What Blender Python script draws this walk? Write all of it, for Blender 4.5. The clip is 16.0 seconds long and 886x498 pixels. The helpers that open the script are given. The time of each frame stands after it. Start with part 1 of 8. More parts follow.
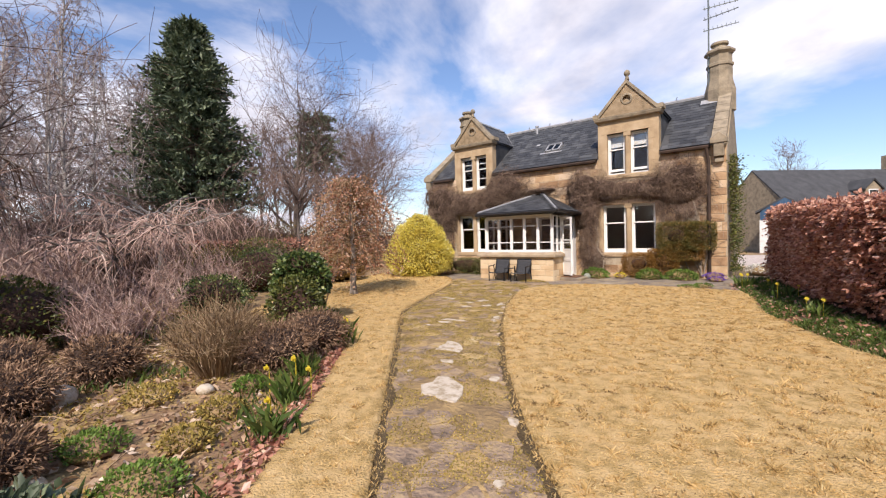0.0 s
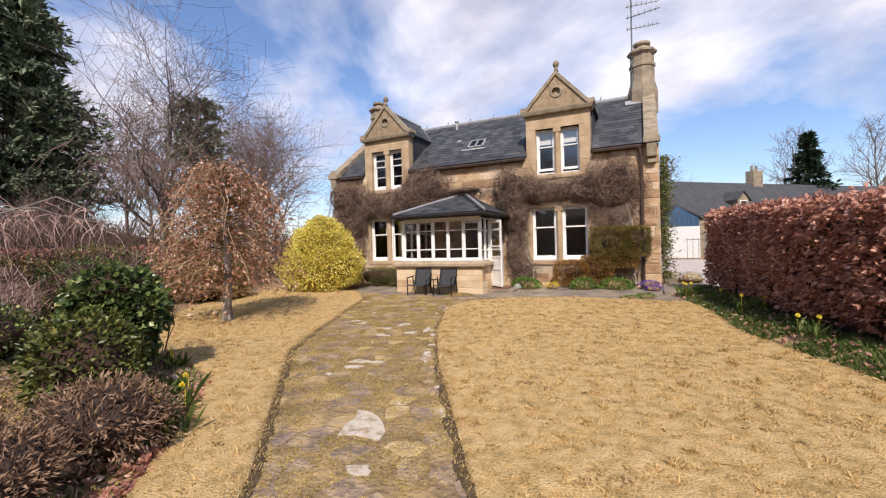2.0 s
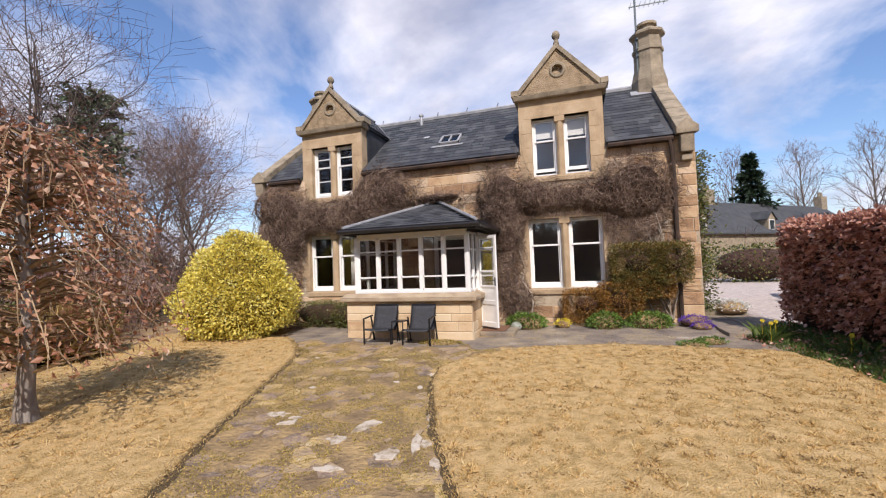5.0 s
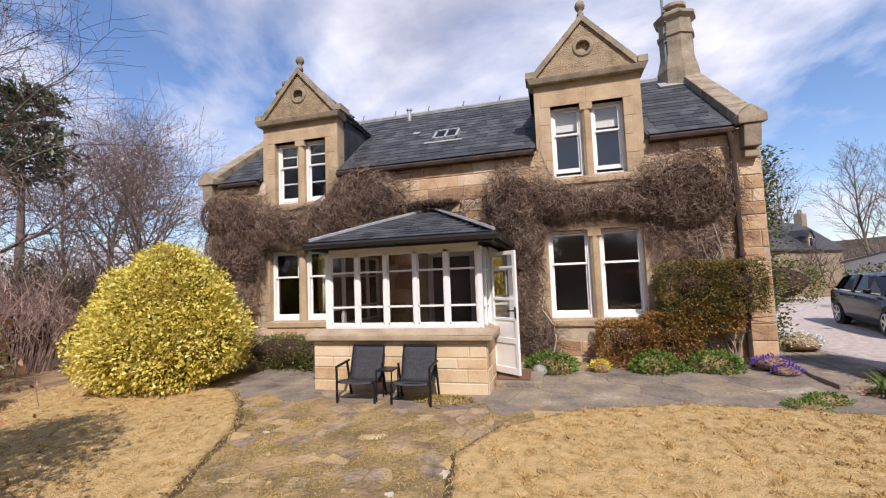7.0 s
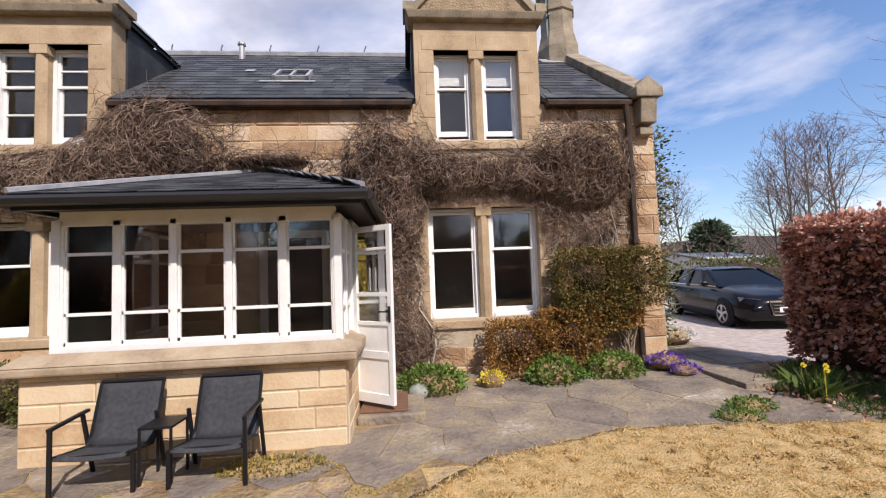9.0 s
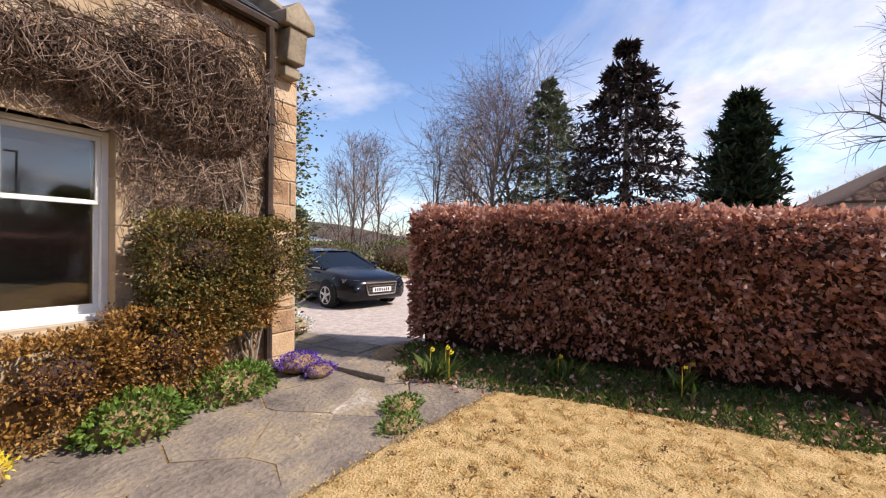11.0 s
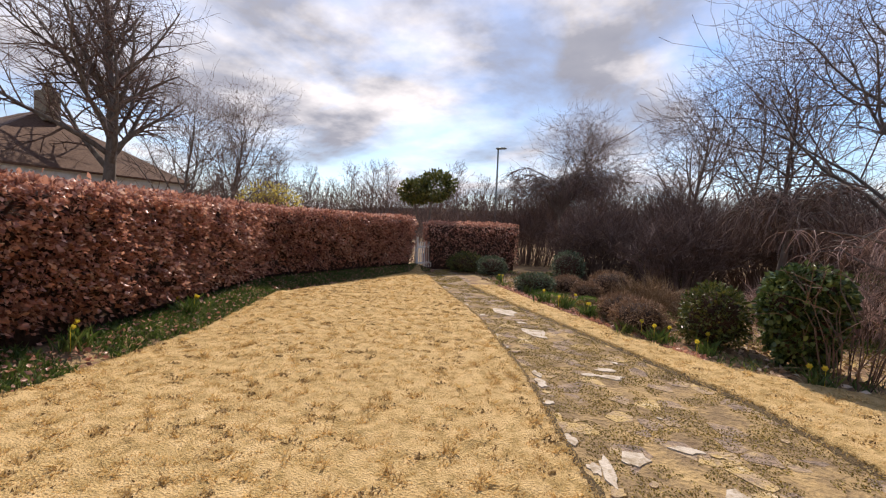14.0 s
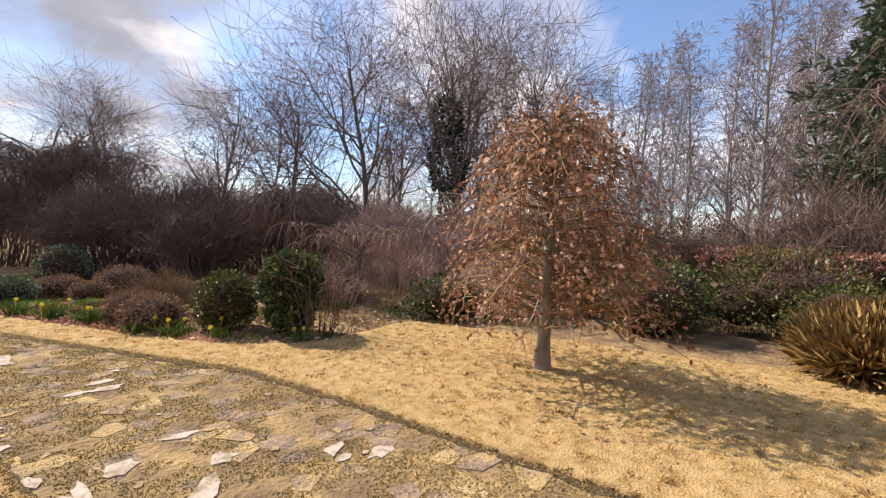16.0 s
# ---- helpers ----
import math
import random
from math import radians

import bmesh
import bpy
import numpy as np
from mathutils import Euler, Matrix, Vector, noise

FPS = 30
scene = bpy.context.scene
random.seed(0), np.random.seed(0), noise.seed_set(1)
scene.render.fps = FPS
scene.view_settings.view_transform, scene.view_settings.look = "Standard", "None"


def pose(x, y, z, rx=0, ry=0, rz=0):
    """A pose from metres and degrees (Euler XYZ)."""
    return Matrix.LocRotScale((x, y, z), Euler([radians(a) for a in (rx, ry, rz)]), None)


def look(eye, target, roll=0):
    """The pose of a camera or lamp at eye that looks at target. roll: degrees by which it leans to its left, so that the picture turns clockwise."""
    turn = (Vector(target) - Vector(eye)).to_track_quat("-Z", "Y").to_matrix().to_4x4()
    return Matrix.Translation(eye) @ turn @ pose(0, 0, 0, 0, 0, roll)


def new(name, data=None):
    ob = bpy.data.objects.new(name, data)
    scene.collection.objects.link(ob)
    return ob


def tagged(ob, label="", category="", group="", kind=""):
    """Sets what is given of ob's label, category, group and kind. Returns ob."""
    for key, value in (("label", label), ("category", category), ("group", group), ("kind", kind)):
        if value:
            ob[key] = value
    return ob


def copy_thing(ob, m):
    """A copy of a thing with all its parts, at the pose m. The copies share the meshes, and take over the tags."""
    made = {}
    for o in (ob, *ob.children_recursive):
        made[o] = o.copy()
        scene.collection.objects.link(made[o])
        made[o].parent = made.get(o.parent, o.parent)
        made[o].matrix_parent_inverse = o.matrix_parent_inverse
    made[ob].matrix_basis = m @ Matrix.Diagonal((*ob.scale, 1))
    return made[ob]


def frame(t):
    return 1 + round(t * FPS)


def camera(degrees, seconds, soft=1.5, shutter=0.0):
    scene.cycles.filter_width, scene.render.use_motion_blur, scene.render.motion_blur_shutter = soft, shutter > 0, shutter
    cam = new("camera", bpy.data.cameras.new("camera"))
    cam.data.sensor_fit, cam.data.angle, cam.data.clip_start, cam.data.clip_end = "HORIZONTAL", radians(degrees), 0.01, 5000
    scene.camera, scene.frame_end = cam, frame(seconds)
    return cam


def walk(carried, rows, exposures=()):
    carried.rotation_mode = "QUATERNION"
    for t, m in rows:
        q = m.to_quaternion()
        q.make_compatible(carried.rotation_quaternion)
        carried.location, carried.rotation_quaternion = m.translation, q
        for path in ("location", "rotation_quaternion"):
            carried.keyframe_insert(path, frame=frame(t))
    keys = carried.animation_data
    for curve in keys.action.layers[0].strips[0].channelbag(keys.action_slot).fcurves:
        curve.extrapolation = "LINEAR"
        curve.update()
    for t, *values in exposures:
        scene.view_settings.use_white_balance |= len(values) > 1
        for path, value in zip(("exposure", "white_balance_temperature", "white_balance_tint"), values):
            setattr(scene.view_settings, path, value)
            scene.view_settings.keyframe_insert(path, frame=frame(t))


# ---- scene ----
cam = camera(93.6, 16.0, 1.2)
PATH = [
    (0, (-0.601, 0.144, 1.447), (-1.832, 1.72, 1.407), -1.3),
    (0.5, (-0.951, 0.589, 1.442), (-2.096, 2.228, 1.403), -1.4),
    (1, (-1.256, 0.999, 1.424), (-2.304, 2.703, 1.385), -1.5),
    (1.5, (-1.591, 1.448, 1.437), (-2.542, 3.207, 1.405), -1.5),
    (2, (-1.949, 1.893, 1.441), (-2.813, 3.696, 1.424), -1.5),
    (2.5, (-2.317, 2.346, 1.426), (-3.112, 4.182, 1.427), -1.7),
    (3, (-2.706, 2.783, 1.419), (-3.443, 4.642, 1.436), -1.8),
    (3.5, (-3.053, 3.252, 1.425), (-3.741, 5.13, 1.456), -1.8),
    (4, (-3.387, 3.731, 1.447), (-4.044, 5.619, 1.491), -1.8),
    (4.2, (-3.494, 3.923, 1.461), (-4.14, 5.815, 1.512), -1.9),
    (6.3, (-4.467, 6.008, 1.699), (-5.041, 7.92, 1.809), -2.2),
    (6.5, (-4.572, 6.181, 1.704), (-5.131, 8.097, 1.823), -2.2),
    (7, (-4.867, 6.604, 1.71), (-5.378, 8.532, 1.855), -2.2),
    (7.5, (-5.154, 7.043, 1.699), (-5.6, 8.986, 1.854), -2.3),
    (8, (-5.333, 7.529, 1.674), (-5.659, 9.495, 1.832), -2.4),
    (8.5, (-5.396, 8.054, 1.619), (-5.522, 10.045, 1.767), -2.4),
    (9, (-5.269, 8.558, 1.569), (-5.091, 10.547, 1.687), -2.2),
    (9.5, (-5.031, 9.124, 1.574), (-4.404, 11.021, 1.662), -1.9),
    (10, (-4.928, 9.574, 1.555), (-3.772, 11.205, 1.597), -1.3),
    (10.2, (-4.906, 9.731, 1.556), (-3.575, 11.225, 1.576), -0.8),
    (12.5, (-4.914, 10.904, 1.602), (-2.914, 10.907, 1.574), 0.9),
    (13, (-5.043, 10.974, 1.581), (-3.168, 10.281, 1.515), 1.3),
    (13.3, (-5.16, 11.014, 1.579), (-3.504, 9.896, 1.486), 1.6),
    (13.5, (-5.23, 11.036, 1.577), (-3.774, 9.668, 1.487), 1.6),
    (14, (-5.395, 11.068, 1.578), (-4.543, 9.262, 1.479), 2.3),
    (14.5, (-5.495, 11.097, 1.587), (-5.256, 9.114, 1.495), 2.7),
    (15, (-5.574, 11.157, 1.604), (-5.868, 9.181, 1.522), 2.7),
    (15.5, (-5.643, 11.227, 1.622), (-6.375, 9.367, 1.55), 2.6),
    (16, (-5.734, 11.283, 1.645), (-6.815, 9.602, 1.578), 2.4),
]
walk(cam, [(t, look(eye, target, roll)) for t, eye, target, roll in PATH], [(0, 0.6, 6750, 18), (3, 0.46, 6500, 18), (8, 0.48, 6400, 18), (9.5, 0.58, 6450, 18), (10.5, 0.72, 6600, 18), (13, 0.66, 6850, 18), (14.2, 0.54, 7000, 17), (16, 0.78, 7100, 17)])

# ---- world and sun ----
SUN_DIR = Vector((0.45, -1.0, 1.12)).normalized()
world = bpy.data.worlds.new("world")
scene.world = world
world.use_nodes = True


def build_world():
    nt = world.node_tree
    nt.nodes.clear()
    N = nt.nodes.new
    L = nt.links.new
    out, bg = N("ShaderNodeOutputWorld"), N("ShaderNodeBackground")
    sky = N("ShaderNodeTexSky")
    sky.sky_type = "NISHITA"
    sky.sun_disc = False
    sky.sun_elevation = math.asin(SUN_DIR.z)
    sky.sun_rotation = math.atan2(SUN_DIR.x, SUN_DIR.y)
    sky.dust_density = 0.25
    sky.ozone_density = 4.0
    sky.air_density = 1.2
    tc = N("ShaderNodeTexCoord")
    sep = N("ShaderNodeSeparateXYZ")
    L(tc.outputs["Generated"], sep.inputs[0])
    # flatten the dome so that clouds get smaller towards the horizon
    add = N("ShaderNodeMath"); add.operation = "ADD"; add.inputs[1].default_value = 0.22
    L(sep.outputs["Z"], add.inputs[0])
    mx = N("ShaderNodeMath"); mx.operation = "MAXIMUM"; mx.inputs[1].default_value = 0.05
    L(add.outputs[0], mx.inputs[0])
    div = N("ShaderNodeVectorMath"); div.operation = "DIVIDE"
    comb = N("ShaderNodeCombineXYZ")
    for k in ("X", "Y", "Z"):
        L(mx.outputs[0], comb.inputs[k])
    L(tc.outputs["Generated"], div.inputs[0]); L(comb.outputs[0], div.inputs[1])
    n1 = N("ShaderNodeTexNoise"); n1.inputs["Scale"].default_value = 0.85; n1.inputs["Detail"].default_value = 7; n1.inputs["Roughness"].default_value = 0.56; n1.inputs["Distortion"].default_value = 0.35
    n2 = N("ShaderNodeTexNoise"); n2.inputs["Scale"].default_value = 1.6; n2.inputs["Detail"].default_value = 6; n2.inputs["Roughness"].default_value = 0.55
    L(div.outputs[0], n1.inputs["Vector"]); L(div.outputs[0], n2.inputs["Vector"])
    r1 = N("ShaderNodeValToRGB")
    r1.color_ramp.elements[0].position, r1.color_ramp.elements[1].position = 0.45, 0.63
    bias = N("ShaderNodeVectorMath"); bias.operation = "DOT_PRODUCT"; bias.inputs[1].default_value = (-0.055, -0.035, 0.0)
    L(tc.outputs["Generated"], bias.inputs[0])
    cover = N("ShaderNodeMath"); cover.operation = "ADD"
    L(n1.outputs["Fac"], cover.inputs[0]); L(bias.outputs["Value"], cover.inputs[1])
    L(cover.outputs[0], r1.inputs[0])
    r2 = N("ShaderNodeValToRGB")
    e = r2.color_ramp.elements
    e[0].position, e[0].color = 0.30, (7.6, 7.7, 7.9, 1)
    e[1].position, e[1].color = 0.70, (2.9, 3.15, 3.9, 1)
    L(n2.outputs["Fac"], r2.inputs[0])
    dot = N("ShaderNodeVectorMath"); dot.operation = "DOT_PRODUCT"; dot.inputs[1].default_value = (SUN_DIR.x, SUN_DIR.y, 0.15)
    L(tc.outputs["Generated"], dot.inputs[0])
    toward = N("ShaderNodeMapRange"); toward.inputs["From Min"].default_value = 0.1; toward.inputs["From Max"].default_value = 0.9
    L(dot.outputs["Value"], toward.inputs["Value"])
    r3 = N("ShaderNodeValToRGB")
    e = r3.color_ramp.elements
    e[0].position, e[0].color = 0.38, (6.3, 6.35, 6.5, 1)
    e[1].position, e[1].color = 0.58, (1.5, 1.7, 2.15, 1)
    L(n2.outputs["Fac"], r3.inputs[0])
    lit = N("ShaderNodeMix"); lit.data_type = "RGBA"
    L(toward.outputs[0], lit.inputs["Factor"]); L(r2.outputs[0], lit.inputs["A"]); L(r3.outputs[0], lit.inputs["B"])
    mix = N("ShaderNodeMix"); mix.data_type = "RGBA"
    L(r1.outputs["Color"], mix.inputs["Factor"])
    deep = N("ShaderNodeVectorMath"); deep.operation = "MULTIPLY"; deep.inputs[1].default_value = (0.80, 0.85, 0.93)
    L(sky.outputs[0], deep.inputs[0])
    L(deep.outputs[0], mix.inputs["A"]); L(lit.outputs["Result"], mix.inputs["B"])
    L(mix.outputs["Result"], bg.inputs["Color"])
    bg.inputs["Strength"].default_value = 0.125
    L(bg.outputs[0], out.inputs[0])


build_world()
sun_data = bpy.data.lights.new("sun", "SUN")
sun_data.energy, sun_data.angle, sun_data.color = 3.6, radians(0.7), (1.0, 0.93, 0.82)
sun = new("sun", sun_data)
sun.matrix_world = look(SUN_DIR * 60, (0, 0, 0))


# ---- materials ----
def mat(name, ramp, scale=6.0, rough=0.85, bump=0.25, fine=9.0, metal=0.0, vary=0.0, island=False, spec=0.3, detail=6.0, dist=0.01, sub=0.0, stretch=None):
    """ramp: (position, colour) stops over a coarse noise; fine: how much finer the grain is; vary: value change from piece to piece."""
    m = bpy.data.materials.new(name)
    m.use_nodes = True
    nt = m.node_tree
    b = nt.nodes["Principled BSDF"]
    N, L = nt.nodes.new, nt.links.new
    tc = N("ShaderNodeTexCoord")
    vec = tc.outputs["Object"]
    if stretch:
        mp = N("ShaderNodeMapping"); mp.inputs["Scale"].default_value = stretch
        L(vec, mp.inputs["Vector"]); vec = mp.outputs[0]
    n1 = N("ShaderNodeTexNoise"); n1.inputs["Scale"].default_value = scale; n1.inputs["Detail"].default_value = detail
    n2 = N("ShaderNodeTexNoise"); n2.inputs["Scale"].default_value = scale * fine; n2.inputs["Detail"].default_value = 4
    L(vec, n1.inputs["Vector"]); L(vec, n2.inputs["Vector"])
    blend = N("ShaderNodeMath"); blend.operation = "MULTIPLY_ADD"; blend.inputs[1].default_value = 0.35
    L(n2.outputs["Fac"], blend.inputs[0])
    half = N("ShaderNodeMath"); half.operation = "MULTIPLY_ADD"; half.inputs[1].default_value = 0.85; half.inputs[2].default_value = -0.1
    L(n1.outputs["Fac"], half.inputs[0]); L(half.outputs[0], blend.inputs[2])
    fac = blend.outputs[0]
    if vary or island:
        rnd = N("ShaderNodeNewGeometry").outputs["Random Per Island"] if island else N("ShaderNodeObjectInfo").outputs["Random"]
        sh = N("ShaderNodeMath"); sh.operation = "MULTIPLY_ADD"; sh.inputs[1].default_value = vary; 
        L(rnd, sh.inputs[0])
        off = N("ShaderNodeMath"); off.operation = "SUBTRACT"; off.inputs[1].default_value = vary / 2
        L(fac, off.inputs[0]); L(off.outputs[0], sh.inputs[2])
        fac = sh.outputs[0]
    cr = N("ShaderNodeValToRGB")
    el = cr.color_ramp.elements
    while len(el) < len(ramp):
        el.new(0.5)
    for k, (p, c) in enumerate(ramp):
        el[k].position, el[k].color = p, (*c, 1)
    L(fac, cr.inputs[0]); L(cr.outputs[0], b.inputs["Base Color"])
    b.inputs["Roughness"].default_value = rough
    b.inputs["Metallic"].default_value = metal
    b.inputs["Specular IOR Level"].default_value = spec
    if sub:
        b.inputs["Subsurface Weight"].default_value = 0.0
    if bump:
        bp = N("ShaderNodeBump"); bp.inputs["Strength"].default_value = bump; bp.inputs["Distance"].default_value = dist
        L(n2.outputs["Fac"], bp.inputs["Height"]); L(bp.outputs[0], b.inputs["Normal"])
    return m


def leafmat(name, ramp, rough=0.6, trans=0.25):
    """Leaves and blades: one tone for each leaf, some light through it."""
    m = bpy.data.materials.new(name)
    m.use_nodes = True
    nt = m.node_tree
    b = nt.nodes["Principled BSDF"]
    N, L = nt.nodes.new, nt.links.new
    geo = N("ShaderNodeNewGeometry")
    tc = N("ShaderNodeTexCoord")
    n1 = N("ShaderNodeTexNoise"); n1.inputs["Scale"].default_value = 2.2; n1.inputs["Detail"].default_value = 3
    L(tc.outputs["Object"], n1.inputs["Vector"])
    ad = N("ShaderNodeMath"); ad.operation = "MULTIPLY_ADD"; ad.inputs[1].default_value = 0.62
    sc = N("ShaderNodeMath"); sc.operation = "MULTIPLY_ADD"; sc.inputs[1].default_value = 0.7; sc.inputs[2].default_value = -0.16
    L(n1.outputs["Fac"], sc.inputs[0]); L(geo.outputs["Random Per Island"], ad.inputs[0]); L(sc.outputs[0], ad.inputs[2])
    cr = N("ShaderNodeValToRGB")
    el = cr.color_ramp.elements
    while len(el) < len(ramp):
        el.new(0.5)
    for k, (p, c) in enumerate(ramp):
        el[k].position, el[k].color = p, (*c, 1)
    L(ad.outputs[0], cr.inputs[0]); L(cr.outputs[0], b.inputs["Base Color"])
    b.inputs["Roughness"].default_value = rough
    b.inputs["Specular IOR Level"].default_value = 0.35
    if trans:
        tr = N("ShaderNodeBsdfTranslucent"); mx = N("ShaderNodeMixShader"); mx.inputs[0].default_value = trans
        L(cr.outputs[0], tr.inputs[0]); L(b.outputs[0], mx.inputs[1]); L(tr.outputs[0], mx.inputs[2])
        L(mx.outputs[0], nt.nodes["Material Output"].inputs[0])
    return m


def glassmat(name, tint=(1, 1, 1), rough=0.0):
    m = bpy.data.materials.new(name)
    m.use_nodes = True
    nt = m.node_tree
    nt.nodes.remove(nt.nodes["Principled BSDF"])
    N, L = nt.nodes.new, nt.links.new
    tr, gl, mx, fr = N("ShaderNodeBsdfTransparent"), N("ShaderNodeBsdfGlossy"), N("ShaderNodeMixShader"), N("ShaderNodeFresnel")
    tr.inputs[0].default_value = (*tint, 1)
    gl.inputs["Roughness"].default_value = rough
    fr.inputs["IOR"].default_value = 1.9
    L(fr.outputs[0], mx.inputs[0]); L(tr.outputs[0], mx.inputs[1]); L(gl.outputs[0], mx.inputs[2])
    L(mx.outputs[0], nt.nodes["Material Output"].inputs[0])
    return m


def plain(name, c, rough=0.6, metal=0.0, spec=0.4, coat=0.0):
    m = mat(name, [(0.3, tuple(x * 0.9 for x in c)), (0.7, tuple(min(1, x * 1.06) for x in c))], 3.0, rough, 0.05, 12, metal, spec=spec)
    m.node_tree.nodes["Principled BSDF"].inputs["Coat Weight"].default_value = coat
    m.node_tree.nodes["Principled BSDF"].inputs["Coat Roughness"].default_value = 0.05
    return m


M_STONE = mat("sandstone", [(0.2, (0.30, 0.18, 0.10)), (0.45, (0.50, 0.33, 0.19)), (0.62, (0.57, 0.41, 0.25)), (0.85, (0.64, 0.5, 0.36))], 3.5, 0.92, 0.6, 9, vary=0.55, dist=0.02)
M_STONE_RUBBLE = mat("gable rubble", [(0.2, (0.2, 0.15, 0.09)), (0.5, (0.36, 0.27, 0.17)), (0.8, (0.45, 0.36, 0.25))], 7, 0.95, 0.9, 5, vary=0.3, dist=0.03)
M_DRESSED = mat("dressed sandstone", [(0.2, (0.26, 0.18, 0.11)), (0.5, (0.44, 0.325, 0.2)), (0.8, (0.55, 0.43, 0.29))], 2.8, 0.9, 0.25, 14)
M_WEATHERED = mat("weathered sandstone", [(0.2, (0.13, 0.11, 0.08)), (0.5, (0.29, 0.24, 0.17)), (0.8, (0.42, 0.35, 0.25))], 4, 0.95, 0.4, 8)
M_SILL = mat("weathered sill stone", [(0.2, (0.2, 0.15, 0.1)), (0.5, (0.36, 0.28, 0.19)), (0.8, (0.46, 0.38, 0.27))], 3.2, 0.93, 0.35, 10)
M_PORCHSTONE = mat("pale sandstone", [(0.2, (0.44, 0.29, 0.16)), (0.5, (0.62, 0.46, 0.28)), (0.8, (0.68, 0.55, 0.37))], 3.0, 0.9, 0.4, 12, vary=0.5)
M_MORTAR = mat("mortar", [(0.3, (0.36, 0.28, 0.19)), (0.7, (0.5, 0.42, 0.31))], 8, 0.97, 0.4, 6)
M_SLATE = mat("slate", [(0.2, (0.022, 0.024, 0.028)), (0.5, (0.05, 0.054, 0.06)), (0.85, (0.1, 0.105, 0.11))], 2.6, 0.6, 0.3, 10, vary=0.4, spec=0.4)
M_SLATE_I = mat("slate roof", [(0.2, (0.022, 0.024, 0.028)), (0.5, (0.05, 0.054, 0.06)), (0.85, (0.1, 0.105, 0.11))], 2.6, 0.6, 0.3, 10, vary=0.4, island=True, spec=0.4)
M_LEAD = mat("lead flashing", [(0.3, (0.3, 0.31, 0.33)), (0.7, (0.5, 0.5, 0.5))], 5, 0.55, 0.2, 8, metal=0.3)
M_WHITE = plain("white paint", (0.8, 0.8, 0.78), 0.45)
M_BLACK = plain("black paint", (0.02, 0.018, 0.017), 0.4)
M_PIPE = mat("cast iron pipe", [(0.3, (0.03, 0.022, 0.018)), (0.7, (0.08, 0.05, 0.035))], 6, 0.6, 0.3, 8)
M_GLASS = glassmat("window glass")
M_FROST = glassmat("dusty glass", (0.75, 0.77, 0.76), 0.1)
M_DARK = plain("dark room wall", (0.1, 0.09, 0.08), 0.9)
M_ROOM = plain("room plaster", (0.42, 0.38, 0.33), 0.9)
M_CURTAIN = mat("curtain cloth", [(0.3, (0.5, 0.5, 0.48)), (0.7, (0.66, 0.66, 0.64))], 4, 0.9, 0.2, 20)
M_BLIND = plain("roller blind", (0.62, 0.62, 0.6), 0.8)
M_SOIL = mat("bed soil", [(0.2, (0.095, 0.059, 0.039)), (0.45, (0.232, 0.147, 0.087)), (0.6, (0.359, 0.254, 0.117)), (0.85, (0.507, 0.352, 0.196))], 2.5, 0.97, 0.9, 8, dist=0.04)
M_GROUND = mat("rough grass", [(0.2, (0.07, 0.06, 0.025)), (0.5, (0.15, 0.13, 0.05)), (0.8, (0.26, 0.21, 0.1))], 1.2, 0.97, 0.8, 12, dist=0.05)
M_LAWN = mat("straw lawn", [(0.22, (0.218, 0.141, 0.056)), (0.38, (0.405, 0.277, 0.106)), (0.5, (0.548, 0.380, 0.167)), (0.62, (0.612, 0.427, 0.200)), (0.85, (0.730, 0.552, 0.300))], 9.0, 0.97, 0.9, 7, dist=0.035)
M_STRAW = leafmat("straw blades", [(0.15, (0.412, 0.275, 0.106)), (0.45, (0.668, 0.467, 0.197)), (0.75, (0.777, 0.572, 0.274)), (0.95, (0.777, 0.713, 0.429))], 0.7, 0.42)
M_FLAG = mat("flagstone", [(0.2, (0.134, 0.102, 0.079)), (0.36, (0.287, 0.210, 0.151)), (0.5, (0.415, 0.306, 0.177)), (0.62, (0.488, 0.348, 0.142)), (0.74, (0.561, 0.444, 0.273)), (0.88, (0.805, 0.696, 0.475))], 5.0, 0.95, 1.0, 6, vary=0.3, dist=0.03)
M_FLAGPALE = mat("bare pale flagstone", [(0.25, (0.2, 0.15, 0.1)), (0.4, (0.36, 0.29, 0.2)), (0.52, (0.52, 0.45, 0.36)), (0.8, (0.64, 0.58, 0.49))], 9, 0.95, 0.8, 5)
M_PATIO = mat("grey slab", [(0.2, (0.085, 0.07, 0.057)), (0.4, (0.185, 0.152, 0.124)), (0.52, (0.245, 0.203, 0.16)), (0.61, (0.30, 0.24, 0.155)), (0.70, (0.36, 0.31, 0.25)), (0.82, (0.58, 0.53, 0.46))], 2.6, 0.92, 0.8, 9, vary=0.16, dist=0.03)
M_JOINT = mat("mossy joint", [(0.2, (0.110, 0.070, 0.046)), (0.45, (0.250, 0.174, 0.091)), (0.65, (0.424, 0.295, 0.136)), (0.85, (0.549, 0.390, 0.197))], 3.0, 0.98, 1.0, 7, dist=0.04)
M_EDGESHADE = mat("earthy turf edge with shadow", [(0.2, (0.05, 0.035, 0.02)), (0.5, (0.115, 0.08, 0.04)), (0.8, (0.2, 0.145, 0.07))], 14, 0.98, 1.0, 5, dist=0.03)
M_GRAVEL = mat("pale gravel", [(0.2, (0.36, 0.3, 0.26)), (0.5, (0.55, 0.47, 0.42)), (0.8, (0.74, 0.67, 0.6))], 9, 0.95, 1.0, 6, dist=0.03)
